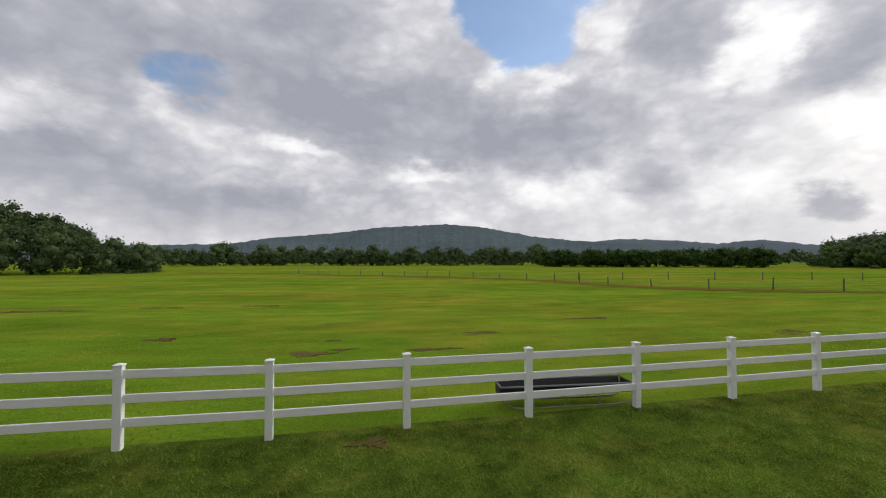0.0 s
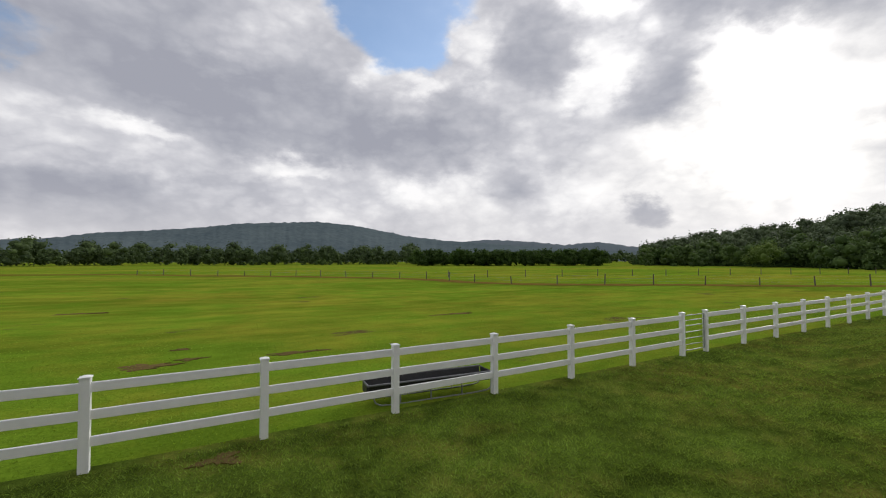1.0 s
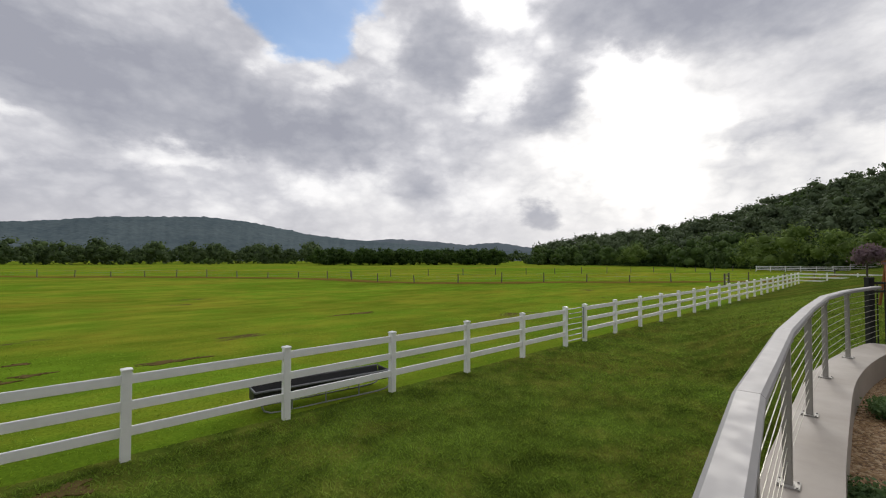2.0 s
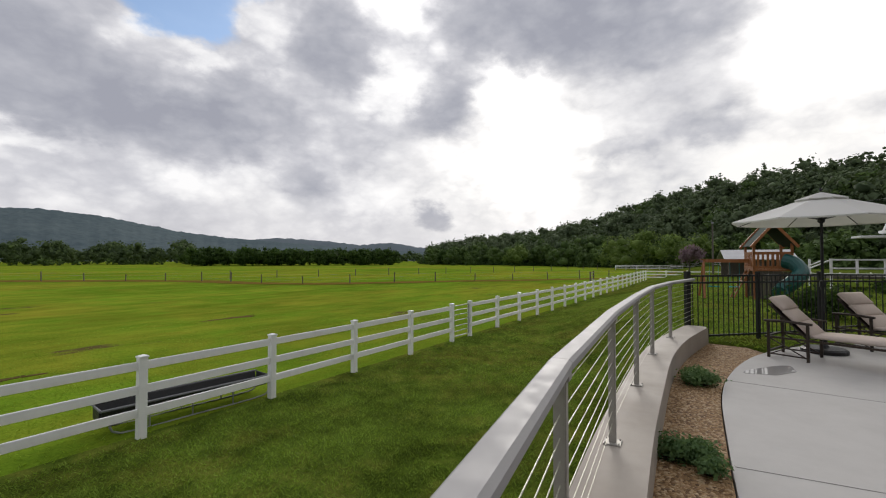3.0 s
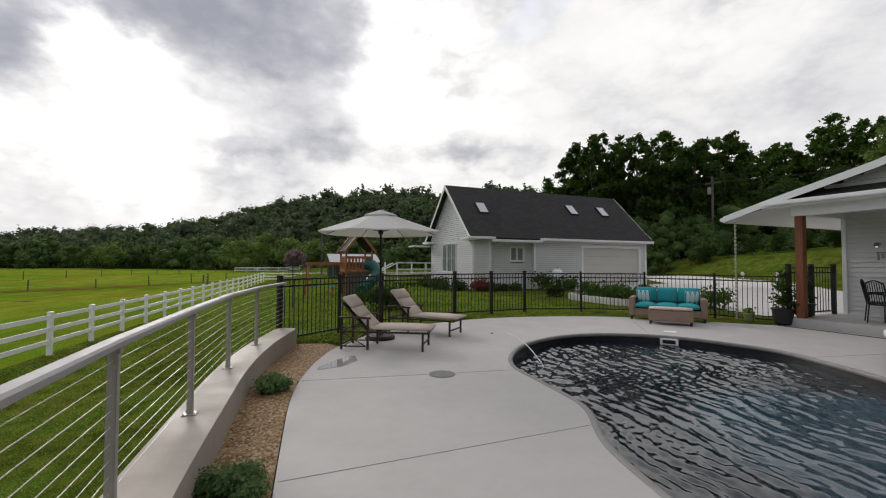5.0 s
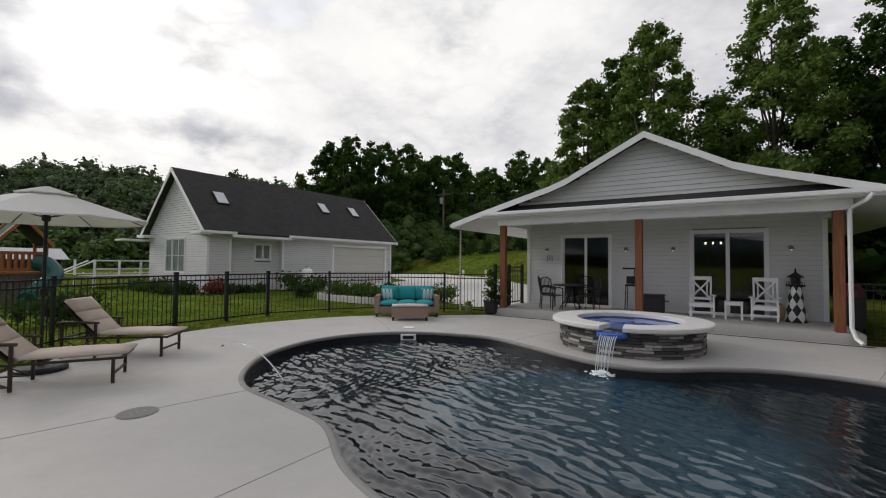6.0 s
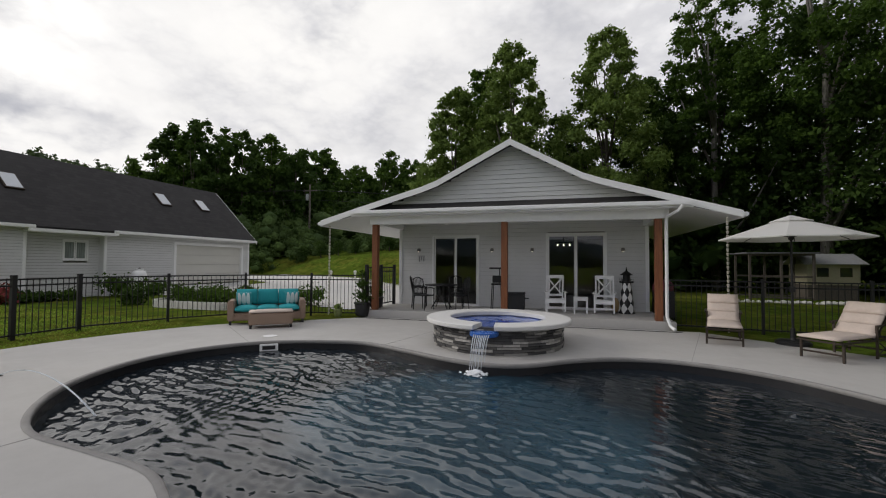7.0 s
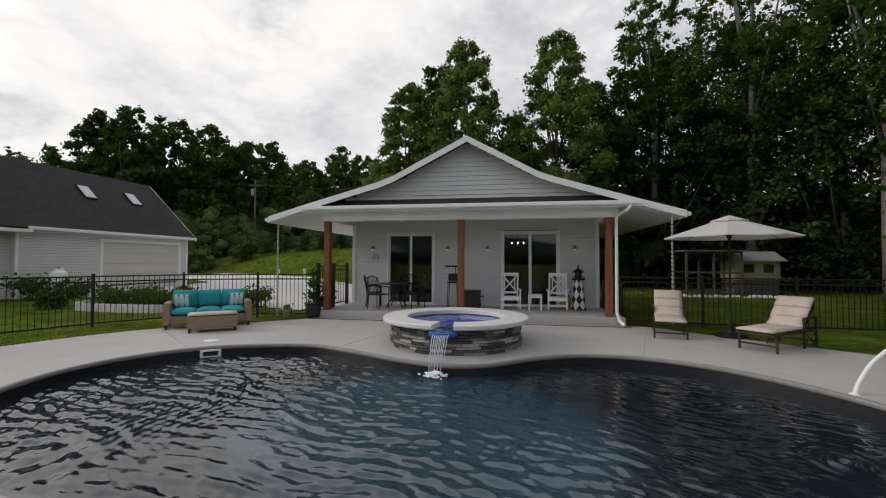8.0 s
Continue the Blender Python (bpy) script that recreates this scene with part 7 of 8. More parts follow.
def diamond_material():
    a = Mat("diamond_paint", (0.5, 0.5, 0.5), 0.45)
    sep = a.nt.nodes.new("ShaderNodeSeparateXYZ")
    a.link(a.co, sep.inputs[0])
    ang = a.nt.nodes.new("ShaderNodeMath")
    ang.operation = "ARCTAN2"
    a.link(sep.outputs[1], ang.inputs[0])
    a.link(sep.outputs[0], ang.inputs[1])
    u = a.math("MULTIPLY", ang.outputs[0], 4 / (2 * math.pi) * 1.5)
    v = a.math("MULTIPLY", sep.outputs[2], 3.6)
    d1 = a.math("FLOOR", a.math("ADD", u, v))
    d2 = a.math("FLOOR", a.math("SUBTRACT", u, v))
    chk = a.math("MODULO", a.math("ABSOLUTE", a.math("ADD", d1, d2)), 2.0)
    a.colour(a.mix(chk, (0.02, 0.02, 0.02), (0.72, 0.72, 0.7)))
    return a.m


def bulb_material(name, power):
    a = Mat(name, (0.9, 0.85, 0.75), 0.4)
    a.p.inputs["Emission Color"].default_value = (1, 0.85, 0.65, 1)
    a.p.inputs["Emission Strength"].default_value = power
    return a.m


DIAMOND, BULB, GLOBE = diamond_material(), bulb_material("sconce_bulb", 0.6), bulb_material("lit_globe", 2.0)
GREENPOT = simple("green_glaze", (0.16, 0.19, 0.07), 0.3)
TANPAPER = simple("tan_paper", (0.42, 0.30, 0.15), 0.8)
REDPAINT = simple("dark_red_paint", (0.16, 0.03, 0.05), 0.35)
build_porch()


# ---------- pasture things ----------
RIMGREY = simple("worn_grey_plastic", (0.16, 0.165, 0.175), 0.5, spread=0.2)


def build_trough():
    t = thing("feed_trough", pose(3.50, 8.06, -1.45, 0, 0, -6), "black plastic feed trough on a steel frame behind the fence", "trough")
    bm = bmesh.new()
    L, W = 1.42, 0.30
    prof = [(-W, 0.46), (-W + 0.02, 0.475), (-W + 0.045, 0.46), (-0.19, 0.27), (-0.1, 0.245), (0.1, 0.245), (0.19, 0.27), (W - 0.045, 0.46), (W - 0.02, 0.475), (W, 0.46), (0.215, 0.25), (0.1, 0.22), (-0.1, 0.22), (-0.215, 0.25)]
    rows = []
    for x, k in ((-L, 1), (-L + 0.12, 1), (L - 0.12, 1), (L, 1)):
        rows.append([bm.verts.new((x, y, z)) for y, z in prof])
    n = len(prof)
    for a, b in zip(rows, rows[1:]):
        for k in range(n):
            bm.faces.new((a[k], a[(k + 1) % n], b[(k + 1) % n], b[k]))
    for s in (-1, 1):
        box(bm, (s * L, -W + 0.1, 0.24), (s * (L + 0.03), W - 0.1, 0.47), 0.01)
    bmesh.ops.recalc_face_normals(bm, faces=bm.faces)
    part("tub", bm, RUBBER, t)
    part("rim", bar([(-L - 0.03, -W, 0.46), (L + 0.03, -W, 0.46), (L + 0.03, W, 0.46), (-L - 0.03, W, 0.46), (-L - 0.03, -W, 0.46)], 0.022, 8), RIMGREY, t, "grey worn rim")
    for s in (-1, 1):
        part("runner", bar(curve([(-L + 0.1, s * 0.27, 0.30), (-L + 0.25, s * 0.27, 0.03), (0, s * 0.27, 0.02), (L - 0.25, s * 0.27, 0.03), (L + 0.02, s * 0.27, 0.10), (L + 0.02, s * 0.27, 0.30)], 4), 0.018, 8), GALV, t)
        for x in (-0.75, -0.05, 0.7):
            part("leg", bar([(x, s * 0.27, 0.02), (x, s * 0.26, 0.36)], 0.016, 8), GALV, t)


build_trough()


def build_wire_fence():
    f = thing("wire_fence", pose(0, 0, 0), "weathered wooden posts of a wire fence across the pasture", "fence")
    post_me = finish(bar([(0, 0, -0.2), (0.01, 0, 0.6), (0, 0, 1.28)], [0.075, 0.07, 0.065], 7), "post", GREYWOOD)
    way = curve([(84, 6, 0), (75, 9.5, 0), (59, 20.5, 0), (46, 31.5, 0), (36, 38.5, 0), (31.5, 47, 0), (29.5, 60, 0), (20.5, 75, 0), (8.5, 89, 0), (-12, 104, 0)], 12)
    pts, run = [], 0.0
    for a, b in zip(way, way[1:]):
        d = (b - a).length
        while run < d:
            pts.append(a.lerp(b, run / d))
            run += 5.7
        run -= d
    for k, p in enumerate(pts):
        p.z = ground_height(p.x, p.y)
        o = part("post", post_me, GREYWOOD, f)
        o.matrix_basis = pose(p.x, p.y, p.z, 3 * math.sin(k), 3 * math.cos(2 * k), 0) @ Matrix.Diagonal((1, 1, 0.9 + 0.15 * math.sin(5 * k), 1))
    for z in (0.4, 0.75, 1.1):
        part("wire", bar([p + Vector((0, 0, z)) for p in pts], 0.004, 4), GALV, f)
    # a second, farther line running across
    f2 = thing("wire_fence", pose(0, 0, 0), "far wooden fence posts in the green pasture", "fence")
    for k in range(16):
        x, y = 36 + 6.5 * k, 62 - 2.4 * k
        o = part("post", post_me, GREYWOOD, f2)
        o.matrix_basis = pose(x, y, ground_height(x, y))
    # the small corral gate of grey boards at the end of the lawn
    c = thing("corral_rail", pose(53.0, 12.5, -1.43, 0, 0, 8), "grey board corral panel beyond the white fence", "fence")
    for x in (0, 4.2):
        part("post", bar([(x, 0, -0.1), (x, 0, 1.5)], 0.09, 8), GREYWOOD, c)
    for z in (0.5, 0.9, 1.3):
        part("board", boxed((0, -0.02, z - 0.05), (4.2, 0.02, z + 0.05)), GREYWOOD, c)


build_wire_fence()


# ---------- yard ----------
REDBLOOM = leaf_material("red_blossom", (0.03, 0.045, 0.012), (0.26, 0.045, 0.06))


def shrub(m, label, seed, r, leaves, size, leaf, flat=0.7, category="shrub", group="", n=7, stretch=1.0):
    t = thing("shrub", m, label, category, group)
    rng = np.random.RandomState(seed)
    cen = np.stack([r * 0.55 * rng.normal(size=n) * 0.8, r * 0.55 * rng.normal(size=n) * 0.8, r * flat * (0.45 + 0.35 * rng.rand(n))], 1)
    cen[:, 2] *= stretch
    rad = r * (0.38 + 0.22 * rng.rand(n))
    bm = bmesh.new()
    for c in cen:
        sweep(bm, [(0, 0, -0.02), Vector(c) * 0.6, Vector(c)], [0.012, 0.01, 0.004], 5)
    part("stems", bm, BARK, t)
    part("foliage", quads_mesh("foliage", leaf_cloud(rng, cen, rad, leaves, size, flat), leaf), leaf, t)
    return t


shrub(pose(2.92, -0.40, -0.02), "low spreading green juniper in the gravel bed", 3, 0.21, 5200, 0.015, LEAF_BLUE, 0.62)
shrub(pose(5.32, -0.38, -0.02), "low spreading green juniper in the gravel bed", 4, 0.25, 5200, 0.016, LEAF_BLUE, 0.62)
shrub(pose(0.5, -0.62, -0.02), "low spreading green juniper in the gravel bed", 5, 0.22, 4600, 0.016, LEAF_BLUE, 0.62)


def yard(xb, yb, dz=0.0, turn=0.0):
    w = BUILD @ Vector((xb, yb, 0))
    return pose(w.x, w.y, ground_height(w.x, w.y) + dz, 0, 0, 8 + turn)


for k, (xb, yb, r, leaf, tall) in enumerate([
        (20.3, -12.5, 0.45, LEAF_DARK, 1.0), (20.3, -13.4, 0.42, LEAF_DARK, 0.9), (20.2, -14.3, 0.45, LEAF_MID, 0.9), (19.9, -15.95, 0.8, LEAF_MID, 1.2), (19.9, -17.8, 0.7, LEAF_MID, 1.1),
        (21.2, -11.0, 0.6, LEAF_DARK, 1.0), (22.6, -10.9, 0.6, LEAF_DARK, 1.0), (24.0, -10.9, 0.65, LEAF_DARK, 1.0), (25.4, -10.9, 0.6, LEAF_DARK, 1.0)]):
    shrub(yard(xb, yb), "rounded dark green shrub along the garage wall", 60 + k, r, 900, 0.07, leaf, 0.85, stretch=tall)
shrub(yard(20.2, -11.9), "round shrub with dark red blossoms at the garage corner", 71, 0.62, 900, 0.06, REDBLOOM, 0.9)
shrub(yard(15.75, -13.9), "clipped cone-shaped evergreen on the lawn", 75, 0.42, 1200, 0.05, LEAF_DARK, 1.5, n=5)
for k, (xb, yb) in enumerate([(14.3, -14.4), (13.2, -14.2), (12.1, -14.3), (13.8, -15.6), (12.6, -15.6)]):
    shrub(yard(xb, yb), "grey-green shrub in the white stone planter", 80 + k, 0.62, 1200, 0.05, LEAF_MID, 0.95)
shrub(yard(9.6, -15.6), "feathery green shrub beside the driveway", 90, 0.6, 900, 0.05, LEAF_MID, 1.0)
shrub(pose(14.2, -2.85, ground_height(14.2, -2.85)), "dark weeping shrub on the lawn beyond the fence", 91, 0.8, 2400, 0.05, LEAF_DARK, 1.0)


def build_planter():
    p = thing("planter_edging", pose(0, 0, 0), "curved white scalloped stone edging round a planting bed", "edging")
    line = curve([(15.2, -14.9, 0), (15.1, -14.0, 0), (14.5, -13.5, 0), (13.2, -13.35, 0), (11.6, -13.3, 0), (10.9, -13.8, 0), (10.8, -14.6, 0)], 10)
    block = finish(boxed((-0.085, -0.05, -0.1), (0.085, 0.05, 0.26), 0.02), "block", STONEEDGE)
    run, last = 0.0, line[0]
    for a, b in zip(line, line[1:]):
        d = b - a
        while run < d.length:
            q = a + d * (run / d.length)
            w = BUILD @ q
            o = part("block", block, STONEEDGE, p)
            o.matrix_basis = pose(w.x, w.y, ground_height(w.x, w.y), 0, 0, 8 + math.degrees(math.atan2(d.y, d.x)))
            run += 0.18
        run -= d.length


build_planter()

DRIVE_EDGE = [(5.6, -15.3), (8.0, -14.9), (9.6, -15.6), (11.0, -16.6), (15.0, -17.2), (20.9, -17.6), (20.9, -27.5), (32, -36), (30, -41), (18, -36), (10.5, -27), (6.4, -22)]


def build_driveway():
    step = 0.4
    co, faces, keep = [], [], {}

    def vert(i, j):
        if (i, j) not in keep:
            keep[i, j] = len(co)
            w = BUILD @ Vector((5 + i * step, -42 + j * step, 0))
            co.append((w.x, w.y, ground_height(w.x, w.y) + 0.03))
        return keep[i, j]

    for i in range(70):
        for j in range(70):
            if inside(5 + (i + 0.5) * step, -42 + (j + 0.5) * step, DRIVE_EDGE):
                faces.append((vert(i, j), vert(i + 1, j), vert(i + 1, j + 1), vert(i, j + 1)))
    me = bpy.data.meshes.new("road")
    me.from_pydata(co, [], faces)
    me.materials.append(DRIVE)
    tagged(new("road", me), "pale concrete driveway before the garage", "driveway", kind="structure")


build_driveway()


def build_playset():
    p = thing("play_set", pose(20.3, -2.3, ground_height(20.3, -2.3), 0, 0, -80) @ Matrix.Diagonal((0.8, 0.8, 0.93, 1)), "orange cedar play tower with a dark green tube slide", "playground")
    for sx in (-0.75, 0.75):
        for sy in (-0.75, 0.75):
            part("post", boxed((sx - 0.05, sy - 0.05, 0), (sx + 0.05, sy + 0.05, 2.35), 0.006), PLAYWOOD, p)
    part("platform", boxed((-0.8, -0.8, 1.20), (0.8, 0.8, 1.28), 0.006), PLAYWOOD, p)
    for s in (-1, 1):
        for z in (1.34, 1.95):
            part("rail", boxed((-0.8, s * 0.78 - 0.02, z - 0.05), (0.8, s * 0.78 + 0.02, z + 0.05), 0.004), PLAYWOOD, p)
            part("rail", boxed((s * 0.78 - 0.02, -0.8, z - 0.05), (s * 0.78 + 0.02, 0.8, z + 0.05), 0.004), PLAYWOOD, p)
        for k in range(7):
            a = -0.6 + 0.2 * k
            part("slat", boxed((a - 0.045, s * 0.78 - 0.01, 1.34), (a + 0.045, s * 0.78 + 0.01, 1.95)), PLAYWOOD, p)
            part("slat", boxed((s * 0.78 - 0.01, a - 0.045, 1.34), (s * 0.78 + 0.01, a + 0.045, 1.95)), PLAYWOOD, p)
        for k in range(8):
            a = -0.66 + 0.19 * k
            part("lower_board", boxed((a - 0.085, s * 0.74 - 0.012, 0.05), (a + 0.085, s * 0.74 + 0.012, 1.19)), GREYWOOD, p)
        bm = bmesh.new()
        slab(bm, ((0, -0.95, 3.15), (s * 0.85, -0.95, 2.25), (s * 0.85, 0.95, 2.25), (0, 0.95, 3.15)), 0.04)
        part("roof", bm, CANOPYGREEN, p, "dark green canvas roof")
        for y in (-1.0, 1.0):
            part("rafter", boxed((-0.03, -0.04, -0.02), (1.32, 0.04, 0.09), 0.004, pose(0, y, 3.12, 0, 46.6, 0) if s > 0 else pose(0, y, 3.12, 0, 46.6, 180)), PLAYWOOD, p)
    part("slide", bar(curve([(0.45, -0.75, 1.62), (0.75, -1.05, 1.50), (0.85, -1.5, 1.15), (0.45, -1.8, 0.80), (0.05, -1.8, 0.5), (-0.15, -2.1, 0.34)], 5), 0.30, 14), GREENPLASTIC, p, "dark green spiral tube slide")
    part("swing_beam", boxed((-2.9, -0.07, 1.55), (-0.7, 0.07, 1.7), 0.006), PLAYWOOD, p)
    for s in (-1, 1):
        part("swing_leg", bar([(-2.75, 0, 1.62), (-2.85, s * 0.8, 0)], 0.055, 6), PLAYWOOD, p)
    for x in (-2.3, -1.4):
        for s in (-0.2, 0.2):
            part("rope", bar([(x + s, 0, 1.56), (x + s, 0, 0.5)], 0.008, 5), TEAL, p)
        part("swing_seat", boxed((x - 0.24, -0.09, 0.47), (x + 0.24, 0.09, 0.51), 0.01), TEAL, p)
    part("ladder_rail", bar([(-0.8, 0.4, 1.25), (-1.5, 0.4, 0)], 0.035, 6), PLAYWOOD, p)
    part("ladder_rail", bar([(-0.8, -0.2, 1.25), (-1.5, -0.2, 0)], 0.035, 6), PLAYWOOD, p)
    for k in range(4):
        x = -0.95 - 0.14 * k
        part("rung", bar([(x, -0.2, 1.0 - 0.25 * k), (x, 0.4, 1.0 - 0.25 * k)], 0.02, 6), PLAYWOOD, p)


CANOPYGREEN = simple("green_canvas", (0.014, 0.035, 0.025), 0.95)
build_playset()


def build_far_yard():
    # grey shelters beyond the play set
    for x, y, w, d, h, label in ((48.0, -3.6, 4.6, 4.2, 1.6, "low open shed with a pale metal roof beyond the lawn"),):
        s = thing("shed", pose(x, y, ground_height(x, y), 0, 0, 97), label, "shed")
        for sx in (-1, 0, 1):
            for sy in (-1, 1):
                part("post", boxed((sx * w / 2 - 0.08, sy * d / 2 - 0.08, 0), (sx * w / 2 + 0.08, sy * d / 2 + 0.08, h), 0.01), GREYWOOD, s)
        part("back_wall", boxed((-w / 2, -d / 2 - 0.03, 0), (w / 2, -d / 2 + 0.03, h - 0.1), 0.01), GREYWOOD, s)
        for sy in (-1, 1):
            bm = bmesh.new()
            slab(bm, ((-w / 2 - 0.4, 0, h + 0.9), (w / 2 + 0.4, 0, h + 0.9), (w / 2 + 0.4, sy * (d / 2 + 0.4), h), (-w / 2 - 0.4, sy * (d / 2 + 0.4), h)), 0.05)
            part("roof", bm, TINROOF, s, "pale grey metal roof")
    # far white paddock rails
    f = thing("paddock_fence", pose(0, 0, 0), "far white paddock rails beyond the lawn", "fence")
    rail = finish(boxed((0, -0.02, -0.07), (2.82, 0.02, 0.07)), "rail", VINYL)
    post = finish(boxed((-0.06, -0.06, -0.2), (0.06, 0.06, 1.35), 0.01), "post", VINYL)
    for k in range(16):
        x, y = 128 + 0.28 * k, 23.7 - 2.8 * k
        z = ground_height(x, y)
        o = part("post", post, VINYL, f)
        o.location = (x, y, z)
        for h in (0.45, 0.85, 1.22):
            r = part("rail", rail, VINYL, f)
            r.matrix_basis = pose(x, y, z + h, 0, 0, -84.2)
    # small round-headed tree with mauve flowers
    t = thing("flowering_tree", pose(15.05, 0.15, ground_height(15.05, 0.15), 0, 0, 0) @ Matrix.Diagonal((0.8, 0.8, 1.06, 1)), "small round-headed tree with mauve flowers on a thin stem", "tree")
    part("trunk", bar([(0, 0, -0.05), (0.02, 0, 0.8), (0, 0.01, 1.45)], [0.035, 0.03, 0.025], 8), BARK, t)
    rng = np.random.RandomState(17)
    cen = np.stack([0.22 * rng.normal(size=12) * 0.8, 0.22 * rng.normal(size=12) * 0.8, 1.66 + 0.11 * rng.normal(size=12)], 1)
    part("crown", quads_mesh("crown", leaf_cloud(rng, cen, 0.13 + 0.1 * rng.rand(12), 1300, 0.04, 0.8), MAUVE), MAUVE, t, "mauve blossom and dark leaves")
    # lamp pole
    l = thing("yard_lamp", pose(54.0, -0.3, ground_height(54, -0.3)), "tall grey pole with a yard lamp", "lamp post")
    part("pole", bar([(0, 0, 0), (0, 0, 5.6)], [0.10, 0.08], 8), GREYWOOD, l)
    part("lamp_head", boxed((-0.35, -0.12, 5.5), (0.05, 0.12, 5.7), 0.03), GALV, l)
    # deck with white rails beside the garage
    d = thing("garden_deck", pose(31.0, -7.6, ground_height(31.0, -7.6), 0, 0, 8), "pale raised deck with white slanted rails by the garage", "deck")
    part("platform", boxed((-1.6, -2.2, 0.55), (1.6, 2.2, 0.7), 0.01), GREYWOOD, d)
    for y in (-2.15, 0.0, 2.15):
        part("post", boxed((-1.6, y - 0.05, 0), (-1.5, y + 0.05, 1.6), 0.006), TRIM, d)
        part("post", boxed((1.5, y - 0.05, 0), (1.6, y + 0.05, 1.6), 0.006), TRIM, d)
    for z in (1.1, 1.55):
        part("rail", boxed((-1.6, -2.15, z - 0.04), (-1.5, 2.15, z + 0.04), 0.004), TRIM, d)
    part("stair_rail", bar([(-1.55, 2.15, 1.55), (-1.55, 3.6, 0.8)], 0.04, 6), TRIM, d)
    part("stair_rail", bar([(-0.6, 2.15, 1.55), (-0.6, 3.6, 0.8)], 0.04, 6), TRIM, d)
    # white tank by the garage
    t = thing("gas_tank", yard(19.55, -16.75), "white upright gas tank between the shrubs", "tank")
    part("body", turned([(0.26, 0), (0.30, 0.06), (0.30, 1.05), (0.24, 1.18), (0.12, 1.22)], 24), PAINTWHITE, t, smooth=True)
    part("collar", turned([(0.16, 1.18), (0.17, 1.30), (0.15, 1.30)], 20, caps=False), PAINTWHITE, t)
    part("valve", turned([(0.05, 1.2), (0.05, 1.32), (0.02, 1.35)], 10), BRONZE, t)
    # garden ornament and low wall stones at the driveway's end
    for xb, yb in ((19.5, -33.5), (17.5, -34.0)):
        g = thing("garden_lantern", yard(xb, yb) @ Matrix.Scale(0.6, 4), "small pale stone lantern by the driveway", "ornament")
        part("base", turned([(0.22, 0), (0.18, 0.1), (0.09, 0.2), (0.09, 0.7), (0.2, 0.8)], 12), STONEEDGE, g)
        part("lantern", boxed((-0.14, -0.14, 0.8), (0.14, 0.14, 1.1), 0.02), STONEEDGE, g)
        part("roof", turned([(0.3, 1.1), (0.25, 1.15), (0.05, 1.32)], 4), STONEEDGE, g)
    # clipped box shrubs on the bank
    for k in range(7):
        xb, yb = 30.6 - 1.85 * k, -45.5 - 0.9 * k
        t = thing("clipped_shrub", yard(xb, yb) @ Matrix.Scale(1.2, 4), "box-shaped clipped shrub on the grassy bank", "shrub", "clipped shrubs on the bank")
        rng = np.random.RandomState(100 + k)
        part("stem", bar([(0, 0, -0.1), (0, 0, 1.2)], [0.06, 0.03], 6), BARK, t)
        cen = np.stack([rng.uniform(-0.42, 0.42, 60), rng.uniform(-0.42, 0.42, 60), rng.uniform(0.3, 1.45, 60)], 1)
        part("foliage", quads_mesh("foliage", leaf_cloud(rng, cen, 0.22 + 0.0 * cen[:, 0], 1500, 0.06, 1.0), LEAF_DARK), LEAF_DARK, t)
    # poles and wires at the foot of the wood
    p = thing("utility_pole", yard(34.3, -52.2), "wooden utility pole with a crossarm before the woods", "pole")
    part("pole", bar([(0, 0, -0.3), (0, 0, 9.5)], [0.16, 0.11], 8), GREYWOOD, p)
    part("crossarm", boxed((-1.1, -0.06, 8.6), (1.1, 0.06, 8.74), 0.01), GREYWOOD, p)
    part("transformer", turned([(0.22, 7.3), (0.24, 7.4), (0.24, 8.1), (0.1, 8.2)], 14, pose(0.3, 0.1, 0)), GALV, p)
    a = p.matrix_basis.translation
    for z, s in ((8.75, 0.9), (8.75, -0.9), (7.4, 0)):
        pts = [Vector((a.x - 60 + 6 * k, a.y - 27 + 2.7 * k + s * 0.2, a.z + z + 0.018 * ((k - 10) ** 2 - 100) * 0.0 - 0.9 * math.sin(math.pi * (k % 10) / 10))) for k in range(21)]
        w = bar(pts, 0.018, 4)
        solid("power_line", w, BLACK, "thin power line along the woods", "cable")
    # the coop and its run beyond the far fence
    c = thing("chicken_coop", yard(-11.95, -27.2) @ Matrix.Scale(0.84, 4), "cream coop with two dark windows on a brown base", "coop")
    part("base", boxed((-1.2, -1.0, 0), (1.2, 1.0, 0.85), 0.01), GREYWOOD, c)
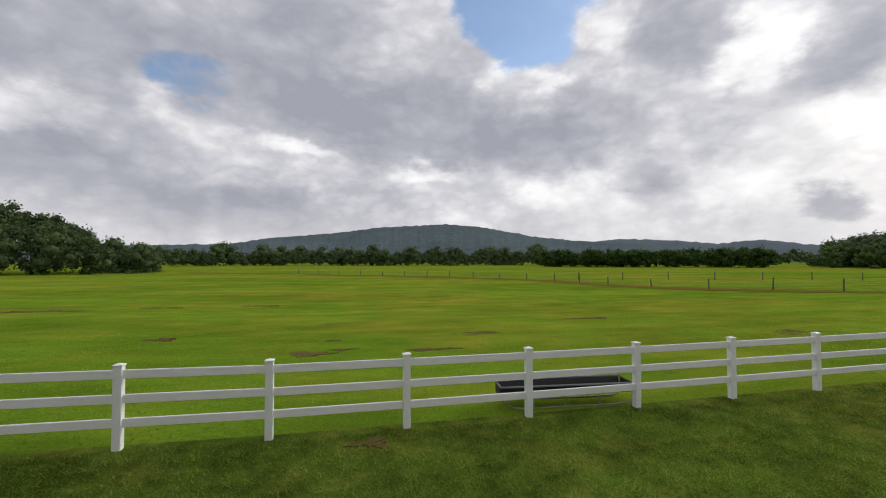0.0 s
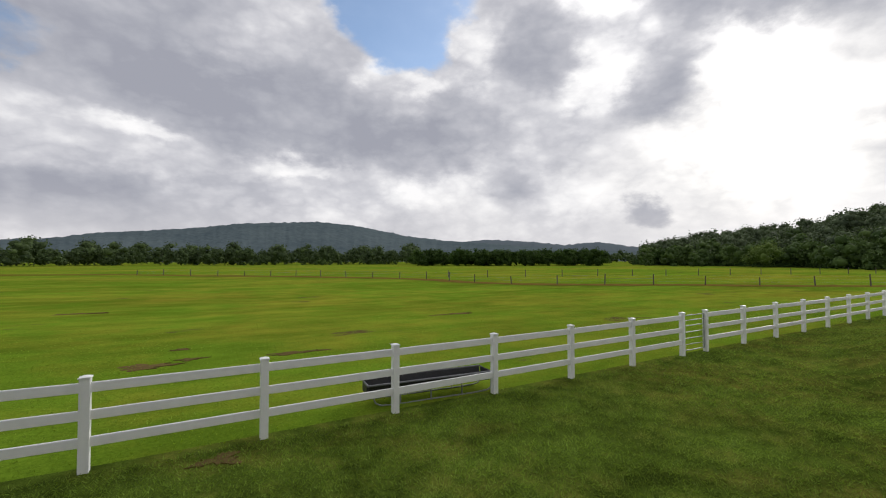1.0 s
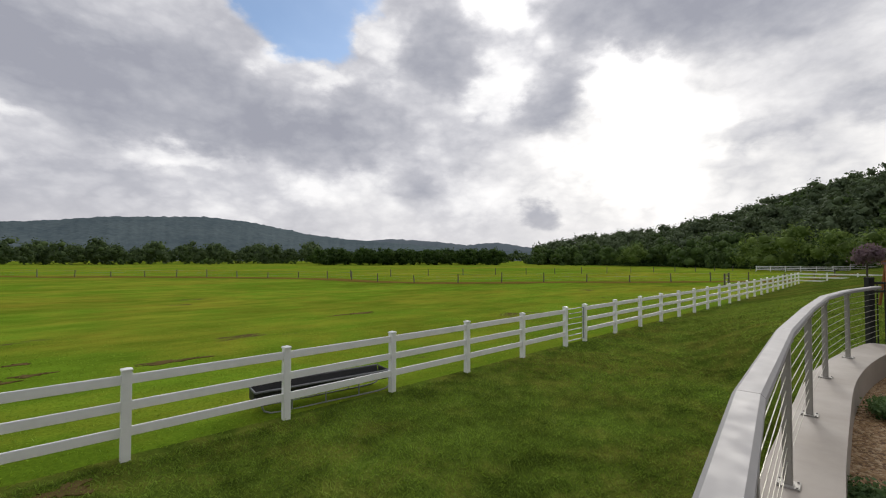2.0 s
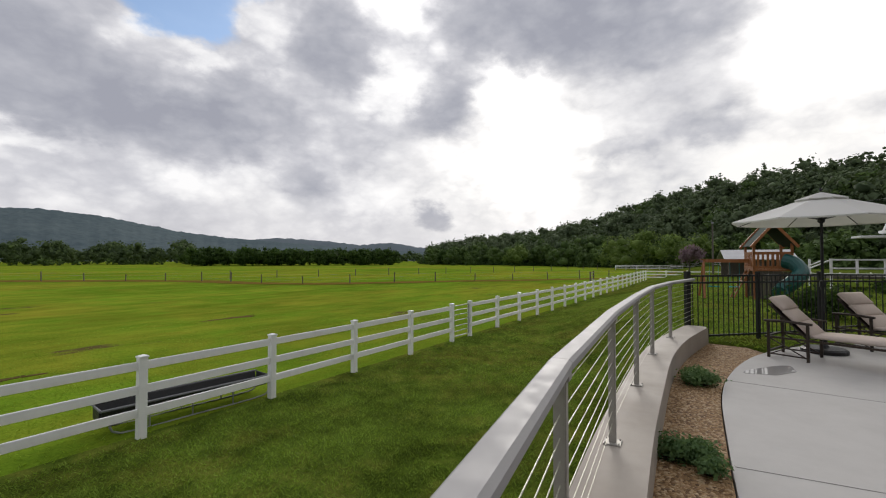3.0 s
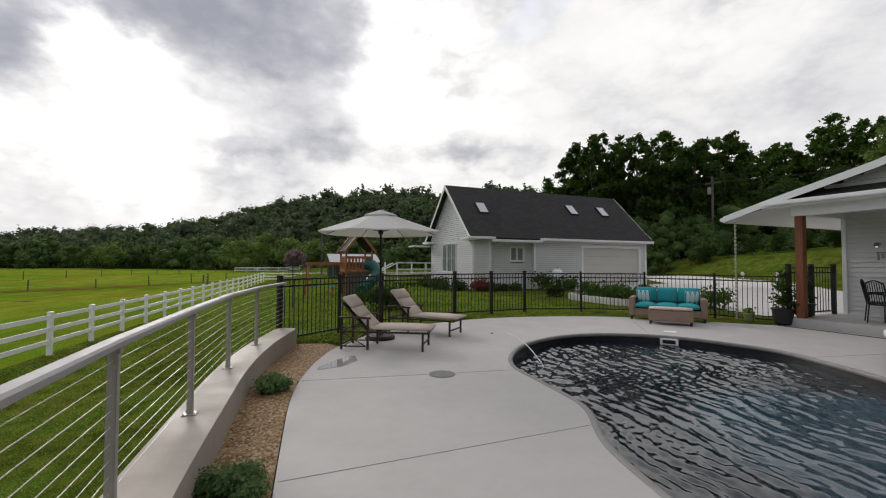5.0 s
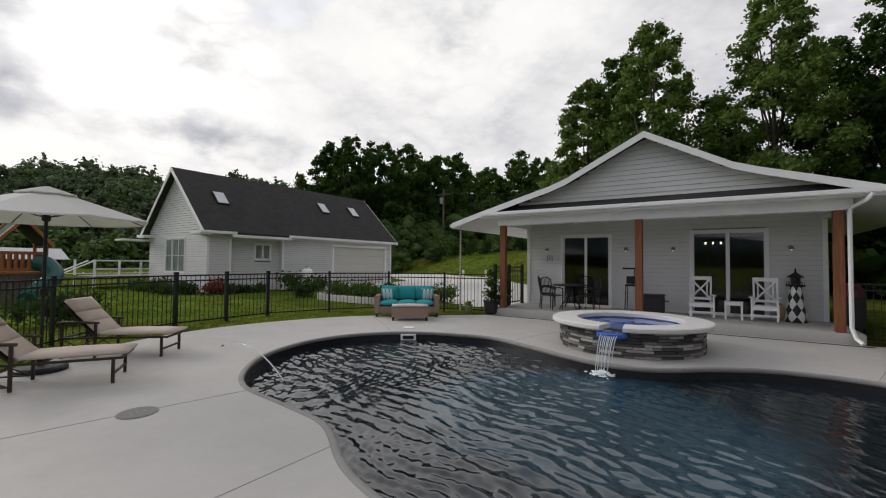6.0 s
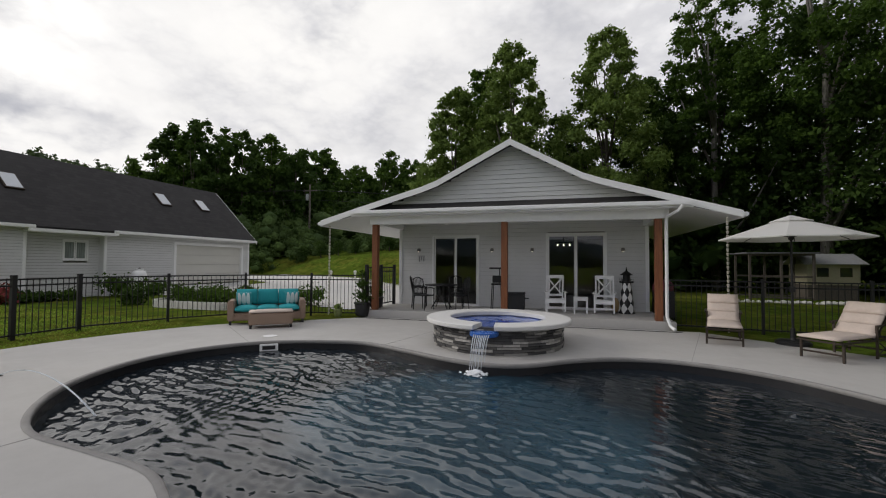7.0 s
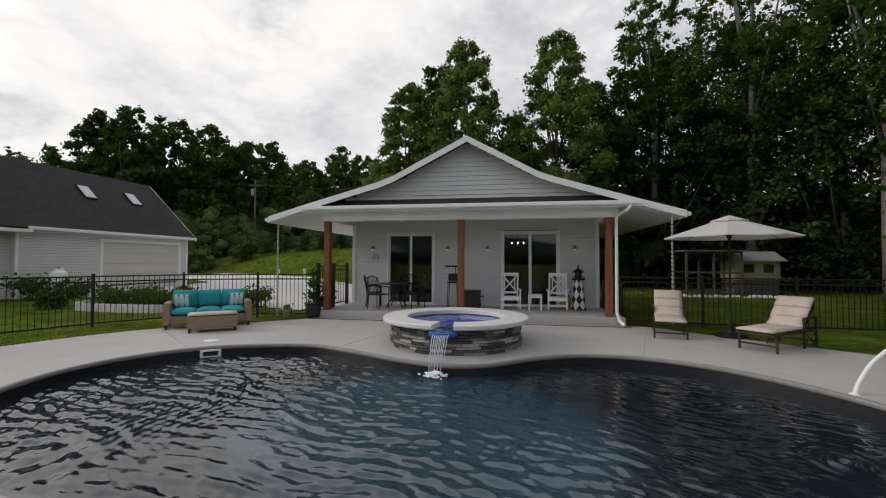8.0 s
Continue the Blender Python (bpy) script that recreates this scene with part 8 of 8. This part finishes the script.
    part("body", boxed((-1.25, -1.05, 0.85), (1.25, 1.05, 2.05), 0.015), CREAM, c, "cream painted boards")
    for x in (-0.6, 0.5):
        w = part("window", boxed((x - 0.25, 1.04, 1.35), (x + 0.25, 1.07, 1.8), 0.005), GLASS, c)
        part("window_frame", boxed((x - 0.29, 1.03, 1.31), (x + 0.29, 1.055, 1.84), 0.005), BRONZE, w)
    for s in (-1, 1):
        bm = bmesh.new()
        slab(bm, ((-1.5, 0, 2.65), (1.5, 0, 2.65), (1.5, s * 1.35, 2.05), (-1.5, s * 1.35, 2.05)), 0.05)
        part("roof", bm, TINROOF, c, "pale metal roof")
    r = thing("chicken_run", yard(-9.6, -26.6), "dark timber-framed run with a flat roof beside the coop", "pen")
    for x in (-1.3, 0, 1.3):
        for y in (-0.9, 0.9):
            part("post", boxed((x - 0.05, y - 0.05, 0), (x + 0.05, y + 0.05, 2.2), 0.006), GREYWOOD, r)
    for y in (-0.9, 0.9):
        for z in (0.1, 1.1, 2.15):
            part("rail", boxed((-1.3, y - 0.03, z - 0.04), (1.3, y + 0.03, z + 0.04), 0.004), GREYWOOD, r)
    part("roof", boxed((-1.5, -1.1, 2.2), (1.5, 1.1, 2.27), 0.01), TINWALL, r)
    # pale stones and blossoms in a low border before the run
    bd = thing("stone_border", yard(-9.0, -23.4), "low border of pale stones with white blossoms", "border")
    rng = random.Random(6)
    for k in range(26):
        s = rng.uniform(0.08, 0.17)
        part("stone", turned([(s * 0.6, -0.05), (s, s * 0.3), (s * 0.7, s * 0.8), (s * 0.2, s)], 7, pose(-2.6 + 0.21 * k, rng.uniform(-0.12, 0.12), 0, 0, 0, rng.uniform(0, 360))), STONEEDGE, bd)


TINROOF = simple("pale_metal_roof", (0.42, 0.42, 0.43), 0.45, 0.3, 0.12)
TINWALL = simple("grey_metal_wall", (0.16, 0.16, 0.17), 0.6, 0.2, 0.12)
CREAM = simple("cream_paint", (0.40, 0.37, 0.25), 0.6)
MAUVE = leaf_material("mauve_blossom", (0.10, 0.07, 0.09), (0.26, 0.18, 0.22))
build_far_yard()
